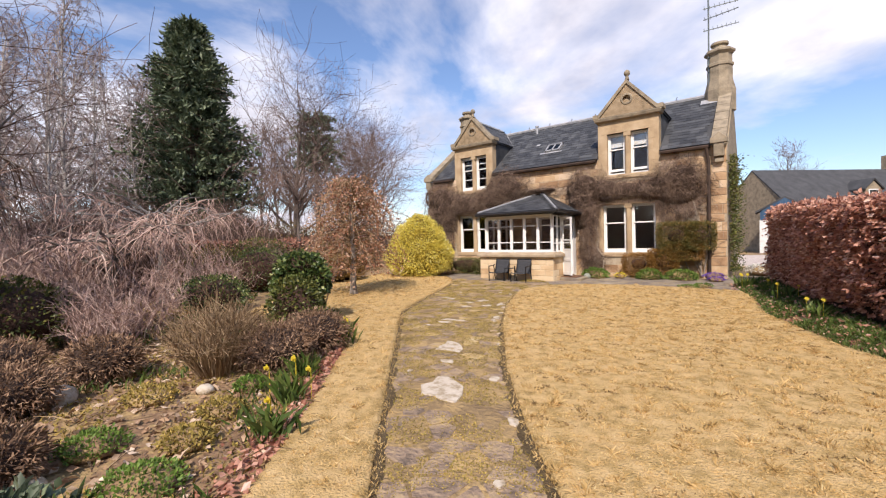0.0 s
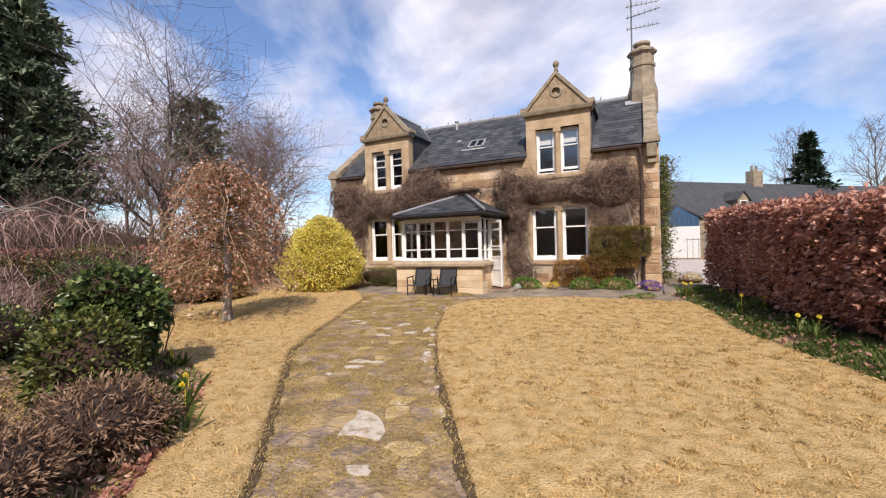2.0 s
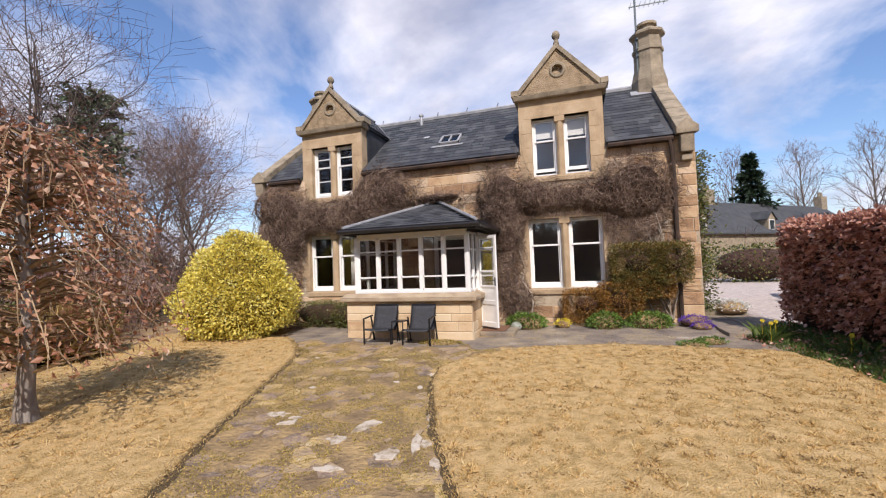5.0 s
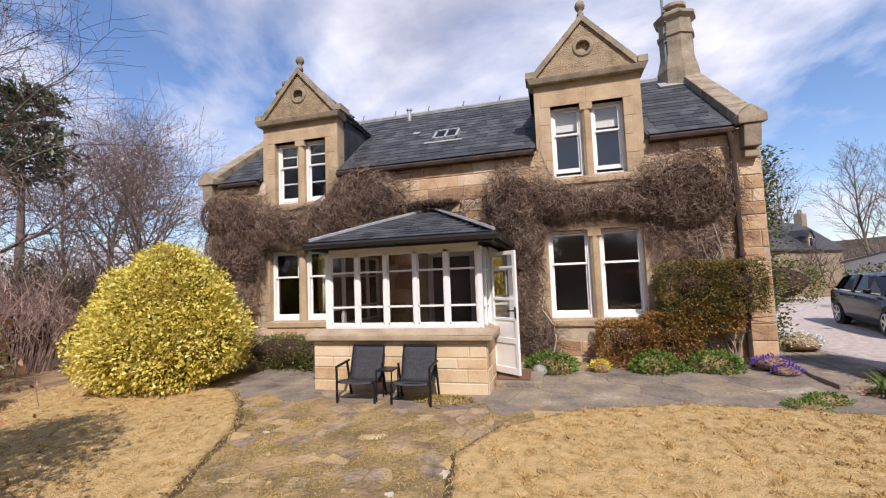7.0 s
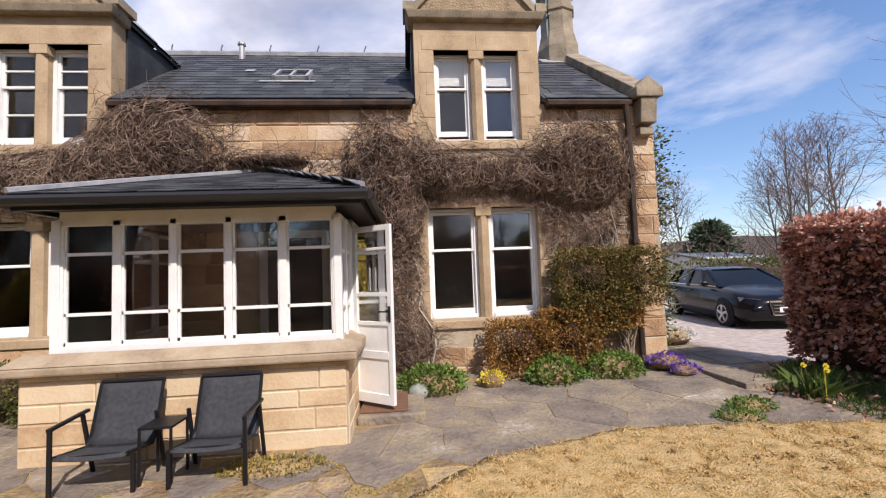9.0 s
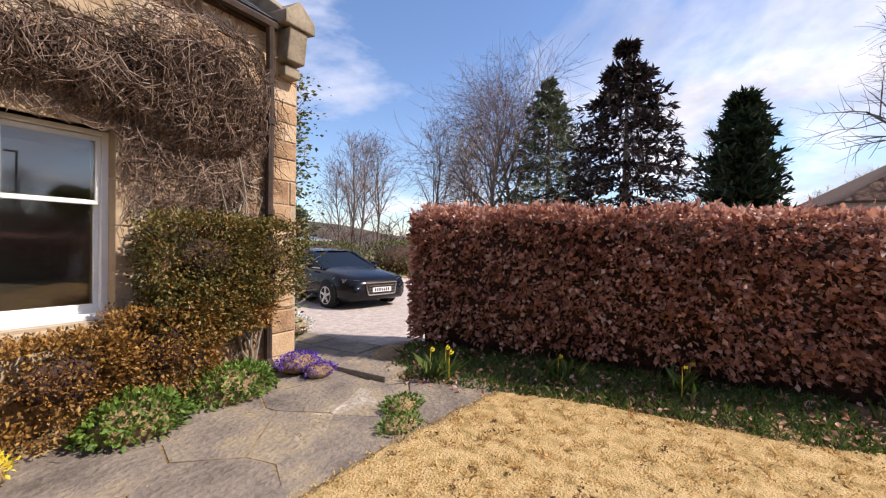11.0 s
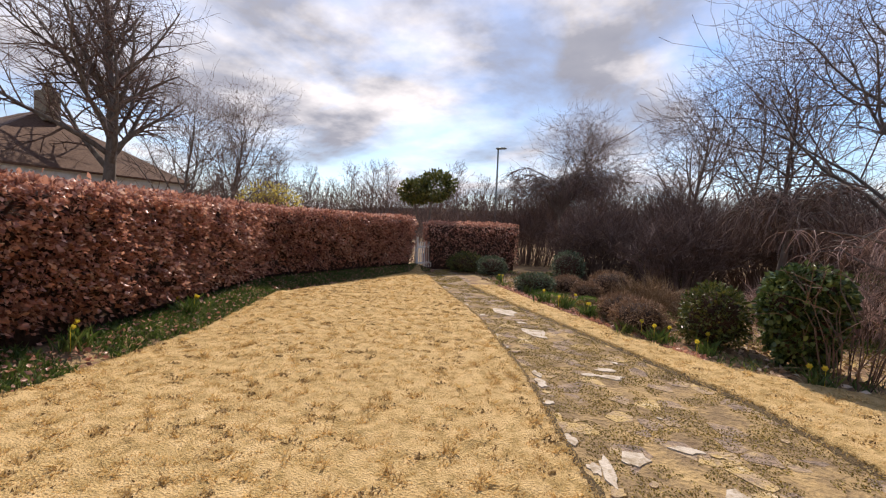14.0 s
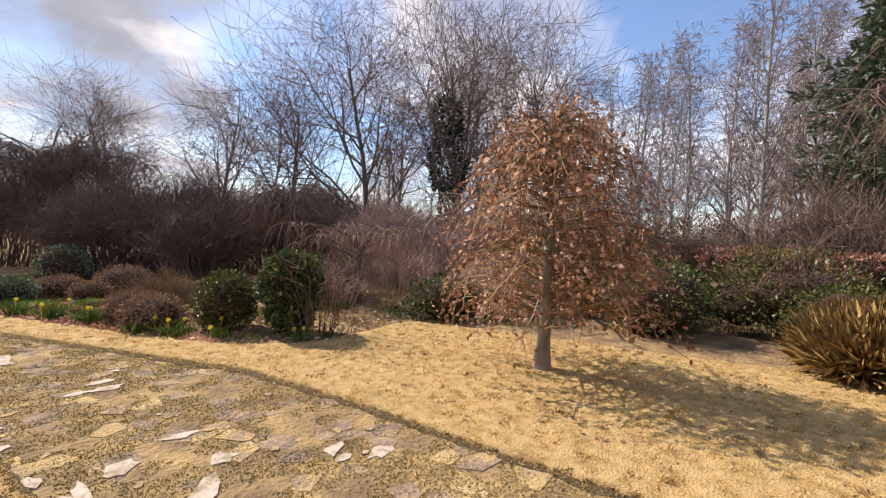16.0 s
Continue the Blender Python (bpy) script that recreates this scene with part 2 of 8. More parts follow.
M_BARK = mat("grey bark", [(0.2, (0.07, 0.055, 0.045)), (0.5, (0.16, 0.13, 0.11)), (0.8, (0.27, 0.24, 0.2))], 6, 0.95, 0.7, 6, stretch=(1, 1, 0.3))
M_TWIG = mat("brown twigs", [(0.25, (0.097, 0.064, 0.052)), (0.75, (0.245, 0.167, 0.136))], 2, 0.9, 0, 4, vary=0.4, island=True)
M_TWIGPURPLE = mat("purple-brown twigs", [(0.2, (0.22, 0.14, 0.12)), (0.5, (0.42, 0.285, 0.24)), (0.85, (0.64, 0.48, 0.40))], 2, 0.9, 0, 4, vary=0.6, island=True)
M_TWIGGREY = mat("silvery twigs", [(0.25, (0.128, 0.112, 0.096)), (0.75, (0.288, 0.264, 0.240))], 2, 0.9, 0, 4, vary=0.4, island=True)
M_TWIGBIRCH = mat("birch twigs", [(0.25, (0.2, 0.155, 0.145)), (0.75, (0.4, 0.32, 0.3))], 2, 0.9, 0, 4, vary=0.4, island=True)
# darker copy of the brown twigs; the dense thickets' shade is in the colour
M_TWIGSHADE = mat("shaded brown twigs", [(0.25, (0.080, 0.054, 0.048)), (0.75, (0.208, 0.144, 0.125))], 2, 0.9, 0, 4, vary=0.4, island=True)
M_BEECHBARK = mat("pale beech bark", [(0.2, (0.13, 0.11, 0.095)), (0.5, (0.27, 0.235, 0.2)), (0.8, (0.42, 0.38, 0.33))], 6, 0.95, 0.6, 6, stretch=(1, 1, 0.4))
M_BIRCH = mat("birch bark", [(0.3, (0.1, 0.085, 0.075)), (0.42, (0.36, 0.335, 0.31)), (0.8, (0.58, 0.56, 0.53))], 5, 0.85, 0.3, 6, stretch=(1, 1, 0.5))
M_CREEPER = mat("dry creeper stems", [(0.15, (0.05, 0.032, 0.023)), (0.45, (0.14, 0.09, 0.065)), (0.85, (0.33, 0.24, 0.18))], 2, 0.9, 0, 4, vary=0.7, island=True)
M_CREEPERPALE = mat("pale creeper stems", [(0.2, (0.176, 0.143, 0.110)), (0.8, (0.440, 0.374, 0.297))], 2, 0.9, 0, 4, vary=0.5, island=True)
# darker than the stems over it: shade between them is put into this colour
M_SHADEMAT = mat("matted core with inner shade", [(0.2, (0.025, 0.016, 0.012)), (0.5, (0.07, 0.045, 0.033)), (0.8, (0.14, 0.092, 0.068))], 8, 0.98, 1.0, 5, dist=0.05)
M_BEECHLEAF = leafmat("dry beech leaves", [(0.1, (0.177, 0.074, 0.058)), (0.4, (0.43, 0.20, 0.14)), (0.7, (0.70, 0.385, 0.28)), (0.95, (0.850, 0.700, 0.584))], 0.36, 0.34)
M_COPPERLEAF = leafmat("copper leaves", [(0.1, (0.18, 0.075, 0.042)), (0.4, (0.40, 0.185, 0.105)), (0.7, (0.60, 0.36, 0.23)), (0.95, (0.84, 0.68, 0.54))], 0.5, 0.35)
# solid core of hedges and shrubs; the shade inside is put into its colour
M_SHADECORE = mat("twig core with inner shade", [(0.2, (0.030, 0.018, 0.013)), (0.7, (0.095, 0.052, 0.038))], 6, 0.98, 0.8, 6, dist=0.05)
M_YELLOWLEAF = leafmat("golden leaves", [(0.1, (0.34, 0.26, 0.045)), (0.4, (0.74, 0.60, 0.10)), (0.7, (0.850, 0.78, 0.2)), (0.95, (0.850, 0.850, 0.5))], 0.55, 0.3)
M_IVYLEAF = leafmat("ivy leaves", [(0.1, (0.022, 0.040, 0.014)), (0.45, (0.060, 0.100, 0.028)), (0.78, (0.19, 0.235, 0.070)), (0.97, (0.72, 0.70, 0.30))], 0.32, 0.12)
M_GREENLEAF = leafmat("green leaves", [(0.1, (0.054, 0.101, 0.016)), (0.5, (0.135, 0.230, 0.041)), (0.9, (0.270, 0.392, 0.081))], 0.5, 0.3)
M_BOXLEAF = leafmat("small evergreen leaves", [(0.1, (0.030, 0.045, 0.012)), (0.45, (0.090, 0.112, 0.030)), (0.75, (0.180, 0.180, 0.045)), (0.95, (0.330, 0.255, 0.075))], 0.4, 0.15)
M_RUSTLEAF = leafmat("rust-tinged leaves", [(0.1, (0.083, 0.045, 0.015)), (0.4, (0.231, 0.112, 0.030)), (0.7, (0.363, 0.195, 0.045)), (0.95, (0.495, 0.300, 0.090))], 0.45, 0.2)
M_OLIVELEAF = leafmat("olive and rust small leaves", [(0.1, (0.035, 0.040, 0.012)), (0.38, (0.105, 0.105, 0.028)), (0.6, (0.2, 0.165, 0.045)), (0.8, (0.3, 0.16, 0.045)), (0.97, (0.42, 0.25, 0.09))], 0.42, 0.18)
M_TAWNY = leafmat("tawny blades", [(0.1, (0.150, 0.102, 0.041)), (0.5, (0.405, 0.268, 0.101)), (0.9, (0.675, 0.478, 0.203))], 0.7, 0.25)
M_TUFT = leafmat("dark moss tufts", [(0.1, (0.135, 0.088, 0.041)), (0.5, (0.324, 0.216, 0.095)), (0.9, (0.567, 0.405, 0.189))], 0.9, 0.1)
M_NEEDLE = leafmat("dark needles", [(0.1, (0.008, 0.016, 0.008)), (0.5, (0.022, 0.042, 0.02)), (0.9, (0.05, 0.08, 0.035))], 0.5, 0.1)
M_NEEDLEBLUE = leafmat("grey-green needles", [(0.1, (0.045, 0.064, 0.036)), (0.5, (0.115, 0.155, 0.09)), (0.9, (0.23, 0.27, 0.16))], 0.5, 0.1)
M_BROWNNEEDLE = leafmat("brown-black needles", [(0.1, (0.014, 0.011, 0.011)), (0.6, (0.042, 0.028, 0.025)), (0.95, (0.098, 0.063, 0.049))], 0.5, 0.1)
M_GRASS = leafmat("green blades", [(0.1, (0.036, 0.069, 0.015)), (0.5, (0.085, 0.138, 0.029)), (0.9, (0.205, 0.253, 0.069))], 0.5, 0.3)
M_HEATHER = leafmat("dead heather", [(0.1, (0.10, 0.06, 0.038)), (0.5, (0.26, 0.16, 0.10)), (0.9, (0.5, 0.34, 0.22))], 0.8, 0.15)
M_DEADSTEM = mat("straw-brown stems", [(0.2, (0.14, 0.09, 0.05)), (0.5, (0.27, 0.18, 0.1)), (0.85, (0.42, 0.31, 0.19))], 2, 0.9, 0, 4, vary=0.6, island=True)
M_LITTER = leafmat("fallen leaves", [(0.1, (0.150, 0.088, 0.050)), (0.5, (0.40, 0.26, 0.16)), (0.9, (0.76, 0.62, 0.48))], 0.85, 0.1)
M_YELLOW = leafmat("yellow petals", [(0.1, (0.7, 0.5, 0.02)), (0.9, (0.85, 0.75, 0.1))], 0.5, 0.3)
M_FORSYTHIA = leafmat("forsythia flowers", [(0.1, (0.3, 0.24, 0.05)), (0.5, (0.55, 0.43, 0.06)), (0.9, (0.75, 0.62, 0.14))], 0.6, 0.3)
M_PURPLE = leafmat("violet petals", [(0.1, (0.08, 0.025, 0.3)), (0.9, (0.22, 0.1, 0.6))], 0.5, 0.3)
M_PETALWHITE = leafmat("white petals", [(0.1, (0.6, 0.6, 0.55)), (0.9, (0.85, 0.85, 0.8))], 0.5, 0.3)
M_MOSS = leafmat("moss tufts", [(0.1, (0.118, 0.098, 0.020)), (0.5, (0.295, 0.227, 0.061)), (0.9, (0.589, 0.423, 0.122))], 0.9, 0.1)
M_CARPAINT = plain("black car paint", (0.006, 0.006, 0.009), 0.2, 0.0, 0.25, 0.1)
M_RUBBER = plain("tyre rubber", (0.018, 0.018, 0.018), 0.8)
M_ALLOY = plain("alloy", (0.55, 0.56, 0.58), 0.3, 0.9)
M_CARGLASS = plain("tinted car glass", (0.01, 0.012, 0.014), 0.08, 0.0, 0.2)
M_CHROME = plain("chrome", (0.75, 0.75, 0.76), 0.15, 1.0)
M_CHAIRCLOTH = mat("grey mesh fabric", [(0.3, (0.035, 0.036, 0.04)), (0.7, (0.06, 0.062, 0.068))], 30, 0.8, 0.3, 10)
M_CHAIRFRAME = plain("anthracite steel", (0.022, 0.022, 0.025), 0.4, 0.5)
M_ROOFTILE = mat("brown roof tiles", [(0.3, (0.088, 0.048, 0.032)), (0.7, (0.176, 0.104, 0.072))], 8, 0.9, 0.6, 4)
M_FARSLATE = mat("far slate roof", [(0.3, (0.045, 0.047, 0.05)), (0.7, (0.08, 0.083, 0.088))], 2, 0.8, 0.4, 12)
M_HARL = mat("white harling", [(0.3, (0.62, 0.62, 0.6)), (0.7, (0.76, 0.76, 0.74))], 6, 0.95, 0.6, 6)
M_METALGREEN = plain("painted steel", (0.18, 0.21, 0.21), 0.5, 0.3)
M_BLUE = mat("blue boarding", [(0.3, (0.03, 0.07, 0.14)), (0.7, (0.06, 0.12, 0.2))], 4, 0.8, 0.3, 10, stretch=(6, 6, 0.3))


# ---- mesh helpers ----
class Geo:
    """Vertices and faces gathered for one mesh."""

    def __init__(self):
        self.v, self.f = [], []

    def add(self, vs, fs):
        n = len(self.v)
        self.v.extend(vs)
        self.f.extend([tuple(i + n for i in f) for f in fs])
        return self

    def box(self, x0, y0, z0, x1, y1, z1):
        vs = [(x, y, z) for z in (z0, z1) for x, y in ((x0, y0), (x1, y0), (x1, y1), (x0, y1))]
        return self.add(vs, [(3, 2, 1, 0), (4, 5, 6, 7), (0, 1, 5, 4), (1, 2, 6, 5), (2, 3, 7, 6), (3, 0, 4, 7)])

    def beam(self, a, b, w, h, up=(0, 0, 1)):
        """A square bar from a to b."""
        a, b, up = Vector(a), Vector(b), Vector(up)
        d = (b - a).normalized()
        s = d.cross(up)
        s = s.normalized() if s.length > 1e-4 else Vector((1, 0, 0))
        u = s.cross(d)
        vs = [tuple(p + s * i * w / 2 + u * j * h / 2) for p in (a, b) for i, j in ((-1, -1), (1, -1), (1, 1), (-1, 1))]
        return self.add(vs, [(0, 1, 2, 3), (7, 6, 5, 4), (0, 4, 5, 1), (1, 5, 6, 2), (2, 6, 7, 3), (3, 7, 4, 0)])

    def prism(self, poly, off):
        """A flat polygon (3D points, counter-clockwise seen from its front) pushed back by off."""
        n, o = len(poly), Vector(off)
        vs = [tuple(Vector(p)) for p in poly] + [tuple(Vector(p) + o) for p in poly]
        return self.add(vs, [tuple(range(n)), tuple(range(2 * n - 1, n - 1, -1))] + [(i, i + n, (i + 1) % n + n, (i + 1) % n) for i in range(n)])

    def tube(self, pts, radii, sides=5, cap=True):
        pts = [Vector(p) for p in pts]
        vs, fs, n = [], [], len(pts)
        ref = None
        for i, p in enumerate(pts):
            d = (pts[min(i + 1, n - 1)] - pts[max(i - 1, 0)])
            d = d.normalized() if d.length > 1e-9 else Vector((0, 0, 1))
            if ref is None:
                ref = d.orthogonal().normalized()
            s = (ref - d * ref.dot(d))
            s = s.normalized() if s.length > 1e-6 else d.orthogonal().normalized()
            ref, u = s, d.cross(s)
            r = radii[i] if hasattr(radii, "__len__") else radii
            for k in range(sides):
                a = 2 * math.pi * k / sides
                vs.append(tuple(p + (s * math.cos(a) + u * math.sin(a)) * r))
        for i in range(n - 1):
            for k in range(sides):
                k2 = (k + 1) % sides
                fs.append((i * sides + k, i * sides + k2, (i + 1) * sides + k2, (i + 1) * sides + k))
        if cap and sides > 3:
            fs.append(tuple(range(sides - 1, -1, -1)))
            fs.append(tuple(range((n - 1) * sides, n * sides)))
        return self.add(vs, fs)

    def lathe(self, prof, at=(0, 0, 0), sides=12, axis="z"):
        vs, fs = [], []
        for r, h in prof:
            for k in range(sides):
                a = 2 * math.pi * k / sides
                c, s = r * math.cos(a), r * math.sin(a)
                p = (c, s, h) if axis == "z" else ((h, c, s) if axis == "x" else (s, h, c))
                vs.append((p[0] + at[0], p[1] + at[1], p[2] + at[2]))
        for i in range(len(prof) - 1):
            for k in range(sides):
                k2 = (k + 1) % sides
                fs.append((i * sides + k, i * sides + k2, (i + 1) * sides + k2, (i + 1) * sides + k))
        fs.append(tuple(range(sides - 1, -1, -1)))
        fs.append(tuple(range((len(prof) - 1) * sides, len(prof) * sides)))
        return self.add(vs, fs)


def link_geo(name, g, material, smooth=False, bevel=0.0):
    me = bpy.data.meshes.new(name)
    me.from_pydata(g.v, [], g.f)
    me.materials.append(material)
    if smooth:
        me.polygons.foreach_set("use_smooth", [True] * len(me.polygons))
    me.update()
    ob = new(name, me)
    if bevel:
        bv = ob.modifiers.new("bevel", "BEVEL")
        bv.width, bv.segments, bv.limit_method, bv.angle_limit = bevel, 2, "ANGLE", radians(40)
    return ob


def part(name, g, material, parent, label="", smooth=False, bevel=0.0):
    """One mesh under a thing or a part, its points given in the world."""
    ob = link_geo(name, g, material, smooth, bevel)
    ob.parent = parent
    root = Matrix.Identity(4)
    p = parent
    while p:
        root = (p.matrix_parent_inverse if p.parent else Matrix.Identity(4)) @ p.matrix_basis @ root
        p = p.parent
    ob.matrix_parent_inverse = root.inverted()
    if label:
        tagged(ob, label)
    return ob


def thing(name, at, label, category, group="", kind=""):
    ob = new(name)
    ob.matrix_basis = pose(*at)
    return tagged(ob, label, category, group, kind)


def solo(name, g, material, label, category="", group="", kind="", smooth=False, bevel=0.0):
    return tagged(link_geo(name, g, material, smooth, bevel), label, category, group, kind)


def leaf_geo(P, D, size, rng, wide=0.55, fold=0.25, jitter=0.35):
    """Folded diamond leaves at P, pointing along D."""
    n = len(P)
    D = D + rng.normal(0, jitter, (n, 3))
    D /= np.linalg.norm(D, axis=1)[:, None] + 1e-9
    R = rng.normal(0, 1, (n, 3))
    S = np.cross(D, R)
    S /= np.linalg.norm(S, axis=1)[:, None] + 1e-9
    U = np.cross(S, D)
    L = (size * rng.uniform(0.6, 1.35, n))[:, None]
    V = np.stack([P, P + D * L * 0.5 + S * L * wide / 2 + U * L * fold * 0.5, P + D * L, P + D * L * 0.5 - S * L * wide / 2 + U * L * fold * 0.5], 1).reshape(-1, 3)
    return V


def leaf_mesh(name, V, material):
    """A mesh of four-cornered leaves from an array of their corners."""
    n = len(V) // 4
    me = bpy.data.meshes.new(name)
    me.vertices.add(len(V)); me.vertices.foreach_set("co", V.astype(np.float32).ravel())
    idx = (np.arange(n)[:, None] * 4 + np.array([[0, 1, 2, 0, 2, 3]])).ravel()
    me.loops.add(n * 6); me.loops.foreach_set("vertex_index", idx.astype(np.int32))
    me.polygons.add(n * 2); me.polygons.foreach_set("loop_start", (np.arange(n * 2) * 3).astype(np.int32))
    me.polygons.foreach_set("loop_total", np.full(n * 2, 3, np.int32))
    me.materials.append(material)
    me.update(calc_edges=True)
    return new(name, me)


def under(ob, parent):
    """Makes ob, whose points are given in the world, a part of parent."""
    ob.parent = parent
    ob.matrix_parent_inverse = parent.matrix_basis.inverted()
    return ob


def smooth01(a, b, x):
    t = min(1.0, max(0.0, (x - a) / (b - a)))
    return t * t * (3 - 2 * t)


# ---- ground ----
HEDGE = [(-0.6, 13.35), (-0.25, 11.5), (0.0, 9.7), (0.45, 8.2), (2.7, 3.8), (2.1, -2.4)]


def seg_dist(x, y, line):
    best = 1e9
    for (x0, y0), (x1, y1) in zip(line, line[1:]):
        dx, dy = x1 - x0, y1 - y0
        t = max(0, min(1, ((x - x0) * dx + (y - y0) * dy) / (dx * dx + dy * dy)))
        best = min(best, math.hypot(x - x0 - t * dx, y - y0 - t * dy))
    return best


def gz(x, y):
    """Height of the ground: the garden is level, rises a little to the house and to the drive, and is banked under the hedge."""
    z = 0.10 * smooth01(8.5, 12.2, y) + 0.04 * smooth01(12.2, 14.4, y)
    z += 0.04 * smooth01(-2.0, -0.6, x) * smooth01(12.6, 13.8, y)
    if -2.5 < x < 4 and -4 < y < 14:
        z += 0.16 * (1 - smooth01(0.05, 0.75, seg_dist(x, y, HEDGE)))
    if x > 1.2 and y > 8 or y > 14:
        z = max(z, 0.16)
    return z


def inside(x, y, poly):
    c = False
    j = len(poly) - 1
    for i in range(len(poly)):
        (xi, yi), (xj, yj) = poly[i], poly[j]
        if (yi > y) != (yj > y) and x < (xj - xi) * (y - yi) / (yj - yi) + xi:
            c = not c
        j = i
    return c


PATH_L = [(1.3, -3.6), (-0.1, -1.5), (-1.15, 0.2), (-2.28, 1.58), (-2.88, 2.23), (-4.95, 4.53), (-6.45, 6.2), (-7.3, 7.8), (-7.95, 9.25), (-8.6, 10.8), (-9.15, 11.5), (-9.75, 12.1)]
PATH_R = [(2.1, -2.7), (0.95, -1.2), (-0.45, 0.8), (-1.44, 2.21), (-2.04, 2.97), (-2.91, 4.2), (-4.29, 6.55), (-5.2, 8.4), (-5.72, 9.8), (-5.85, 10.5), (-5.5, 11.2), (-4.65, 11.85), (-3.4, 12.2), (-2.5, 12.15), (-1.6, 12.02), (-1.08, 11.95)]
LAWN_R = PATH_R + [(-0.85, 11.0), (-0.66, 9.45), (0.1, 7.3), (1.75, 4.4), (1.65, -1.3), (2.05, -2.5)]
LAWN_L = PATH_L[2:] + [(-10.6, 12.2), (-13.3, 12.3), (-12.9, 9.5), (-11.8, 7.9), (-10.6, 6.0), (-9.4, 4.55), (-7.6, 5.3), (-6.5, 5.1), (-5.1, 3.7), (-3.55, 2.0), (-2.9, 1.2), (-2.0, 0.1), (-1.75, -0.2)]
PAVED = PATH_L[::-1] + PATH_R + [(-1.55, 13.0), (-1.55, 14.42), (-9.75, 14.42)]


def ground_sheet():
    def axis(a, b, step, far):
        fine = list(np.arange(a, b + 1e-6, step))
        out = [1.5, 4, 9, 18, 35, 70, 140, 300, far]
        return [a - o for o in out[::-1]] + fine + [b + o for o in out]

    xs, ys = axis(-17, 6, 0.25, 900), axis(-8, 19, 0.25, 900)
    g = Geo()
    for y in ys:
        for x in xs:
            z = gz(x, y) if -30 < x < 20 and -20 < y < 40 else 0.0
            if not inside(x, y, PAVED):
                z += 0.02 * noise.noise(Vector((x * 0.9, y * 0.9, 0)))
            if x < -20 or y < -12:
                z += 0.6 * smooth01(12, 60, max(-y, -x - 6))
            g.v.append((x, y, z - 0.01))
    w = len(xs)
    for j in range(len(ys) - 1):
        for i in range(w - 1):
            g.f.append((j * w + i, j * w + i + 1, (j + 1) * w + i + 1, (j + 1) * w + i))
    solo("ground", g, M_SOIL, "dark soil of the garden and rough ground beyond", "ground", kind="structure", smooth=True)


ground_sheet()


def nearest_on(x, y, poly):
    best, bp = 1e9, (x, y)
    for (x0, y0), (x1, y1) in zip(poly, poly[1:] + poly[:1]):
        dx, dy = x1 - x0, y1 - y0
        t = max(0, min(1, ((x - x0) * dx + (y - y0) * dy) / (dx * dx + dy * dy + 1e-9)))
        px, py = x0 + t * dx, y0 + t * dy
        d = (x - px) ** 2 + (y - py) ** 2
        if d < best:
            best, bp = d, (px, py)
    return bp


def sheet(name, poly, lift, step, material, label, category, rough=0.012, scale=5.0, skirt=0.05):
    """A piece of ground with its own outline, a little proud of the soil."""
    bm = bmesh.new()
    vs = {}
    x0, x1 = min(p[0] for p in poly), max(p[0] for p in poly)
    y0, y1 = min(p[1] for p in poly), max(p[1] for p in poly)

    def vert(i, j):
        if (i, j) not in vs:
            x, y = x0 + i * step, y0 + j * step
            if not inside(x, y, poly):
                x, y = nearest_on(x, y, poly)
            z = gz(x, y) + lift + rough * noise.noise(Vector((x * scale, y * scale, 3))) + rough * noise.noise(Vector((x * scale * 3, y * scale * 3, 7)))
            vs[i, j] = bm.verts.new((x, y, z))
        return vs[i, j]

    for i in range(int((x1 - x0) / step) + 1):
        for j in range(int((y1 - y0) / step) + 1):
            if inside(x0 + (i + 0.5) * step, y0 + (j + 0.5) * step, poly):
                bm.faces.new((vert(i, j), vert(i + 1, j), vert(i + 1, j + 1), vert(i, j + 1)))
    if skirt:
        edges = [e for e in bm.edges if e.is_boundary]
        r = bmesh.ops.extrude_edge_only(bm, edges=edges)
        bmesh.ops.translate(bm, verts=[v for v in r["geom"] if isinstance(v, bmesh.types.BMVert)], vec=(0, 0, -skirt))
    bmesh.ops.recalc_face_normals(bm, faces=bm.faces)
    me = bpy.data.meshes.new(name)
    bm.to_mesh(me)
    bm.free()
    me.materials.append(material)
    me.polygons.foreach_set("use_smooth", [True] * len(me.polygons))
    return tagged(new(name, me), label, category, kind="structure")


sheet("lawn", LAWN_R, 0.035, 0.065, M_LAWN, "straw-yellow mossy lawn, dry and clumpy", "lawn", 0.013, 7.0)
sheet("lawn", LAWN_L, 0.035, 0.065, M_LAWN, "straw-yellow strip of lawn round the copper beech", "lawn", 0.013, 7.0)
sheet("pavement", PAVED, 0.003, 0.25, M_JOINT, "mossy earth between the flagstones of the path", "path", 0.004, skirt=0)
DRIVE = [(-0.35, 13.55), (1.0, 13.3), (6, 13.0), (9, 16), (10, 30), (2, 32), (-4, 30), (-4, 21), (-0.75, 20.5), (-0.55, 15.2)]
sheet("road", DRIVE, 0.012, 0.5, M_GRAVEL, "pale pink gravel drive beside the cottage", "drive", 0.006, skirt=0.03)

# ---- cottage ----
FY = 14.42
XL, XR = -12.5, -1.5
cottage = thing("cottage", (-7, FY, 0), "sandstone cottage with slate roof, two gabled dormers and dry creeper", "house")
EAVE, RIDGE = (14.31, 4.062), (17.1, 6.15)
HOLES = [(-4.95, 0.93, -3.34, 2.5), (-10.87, 0.95, -9.33, 2.45), (-4.78, 3.48, -3.52, 4.82), (-10.72, 3.48, -9.46, 4.85), (-7.3, 0.28, -6.35, 2.25)]


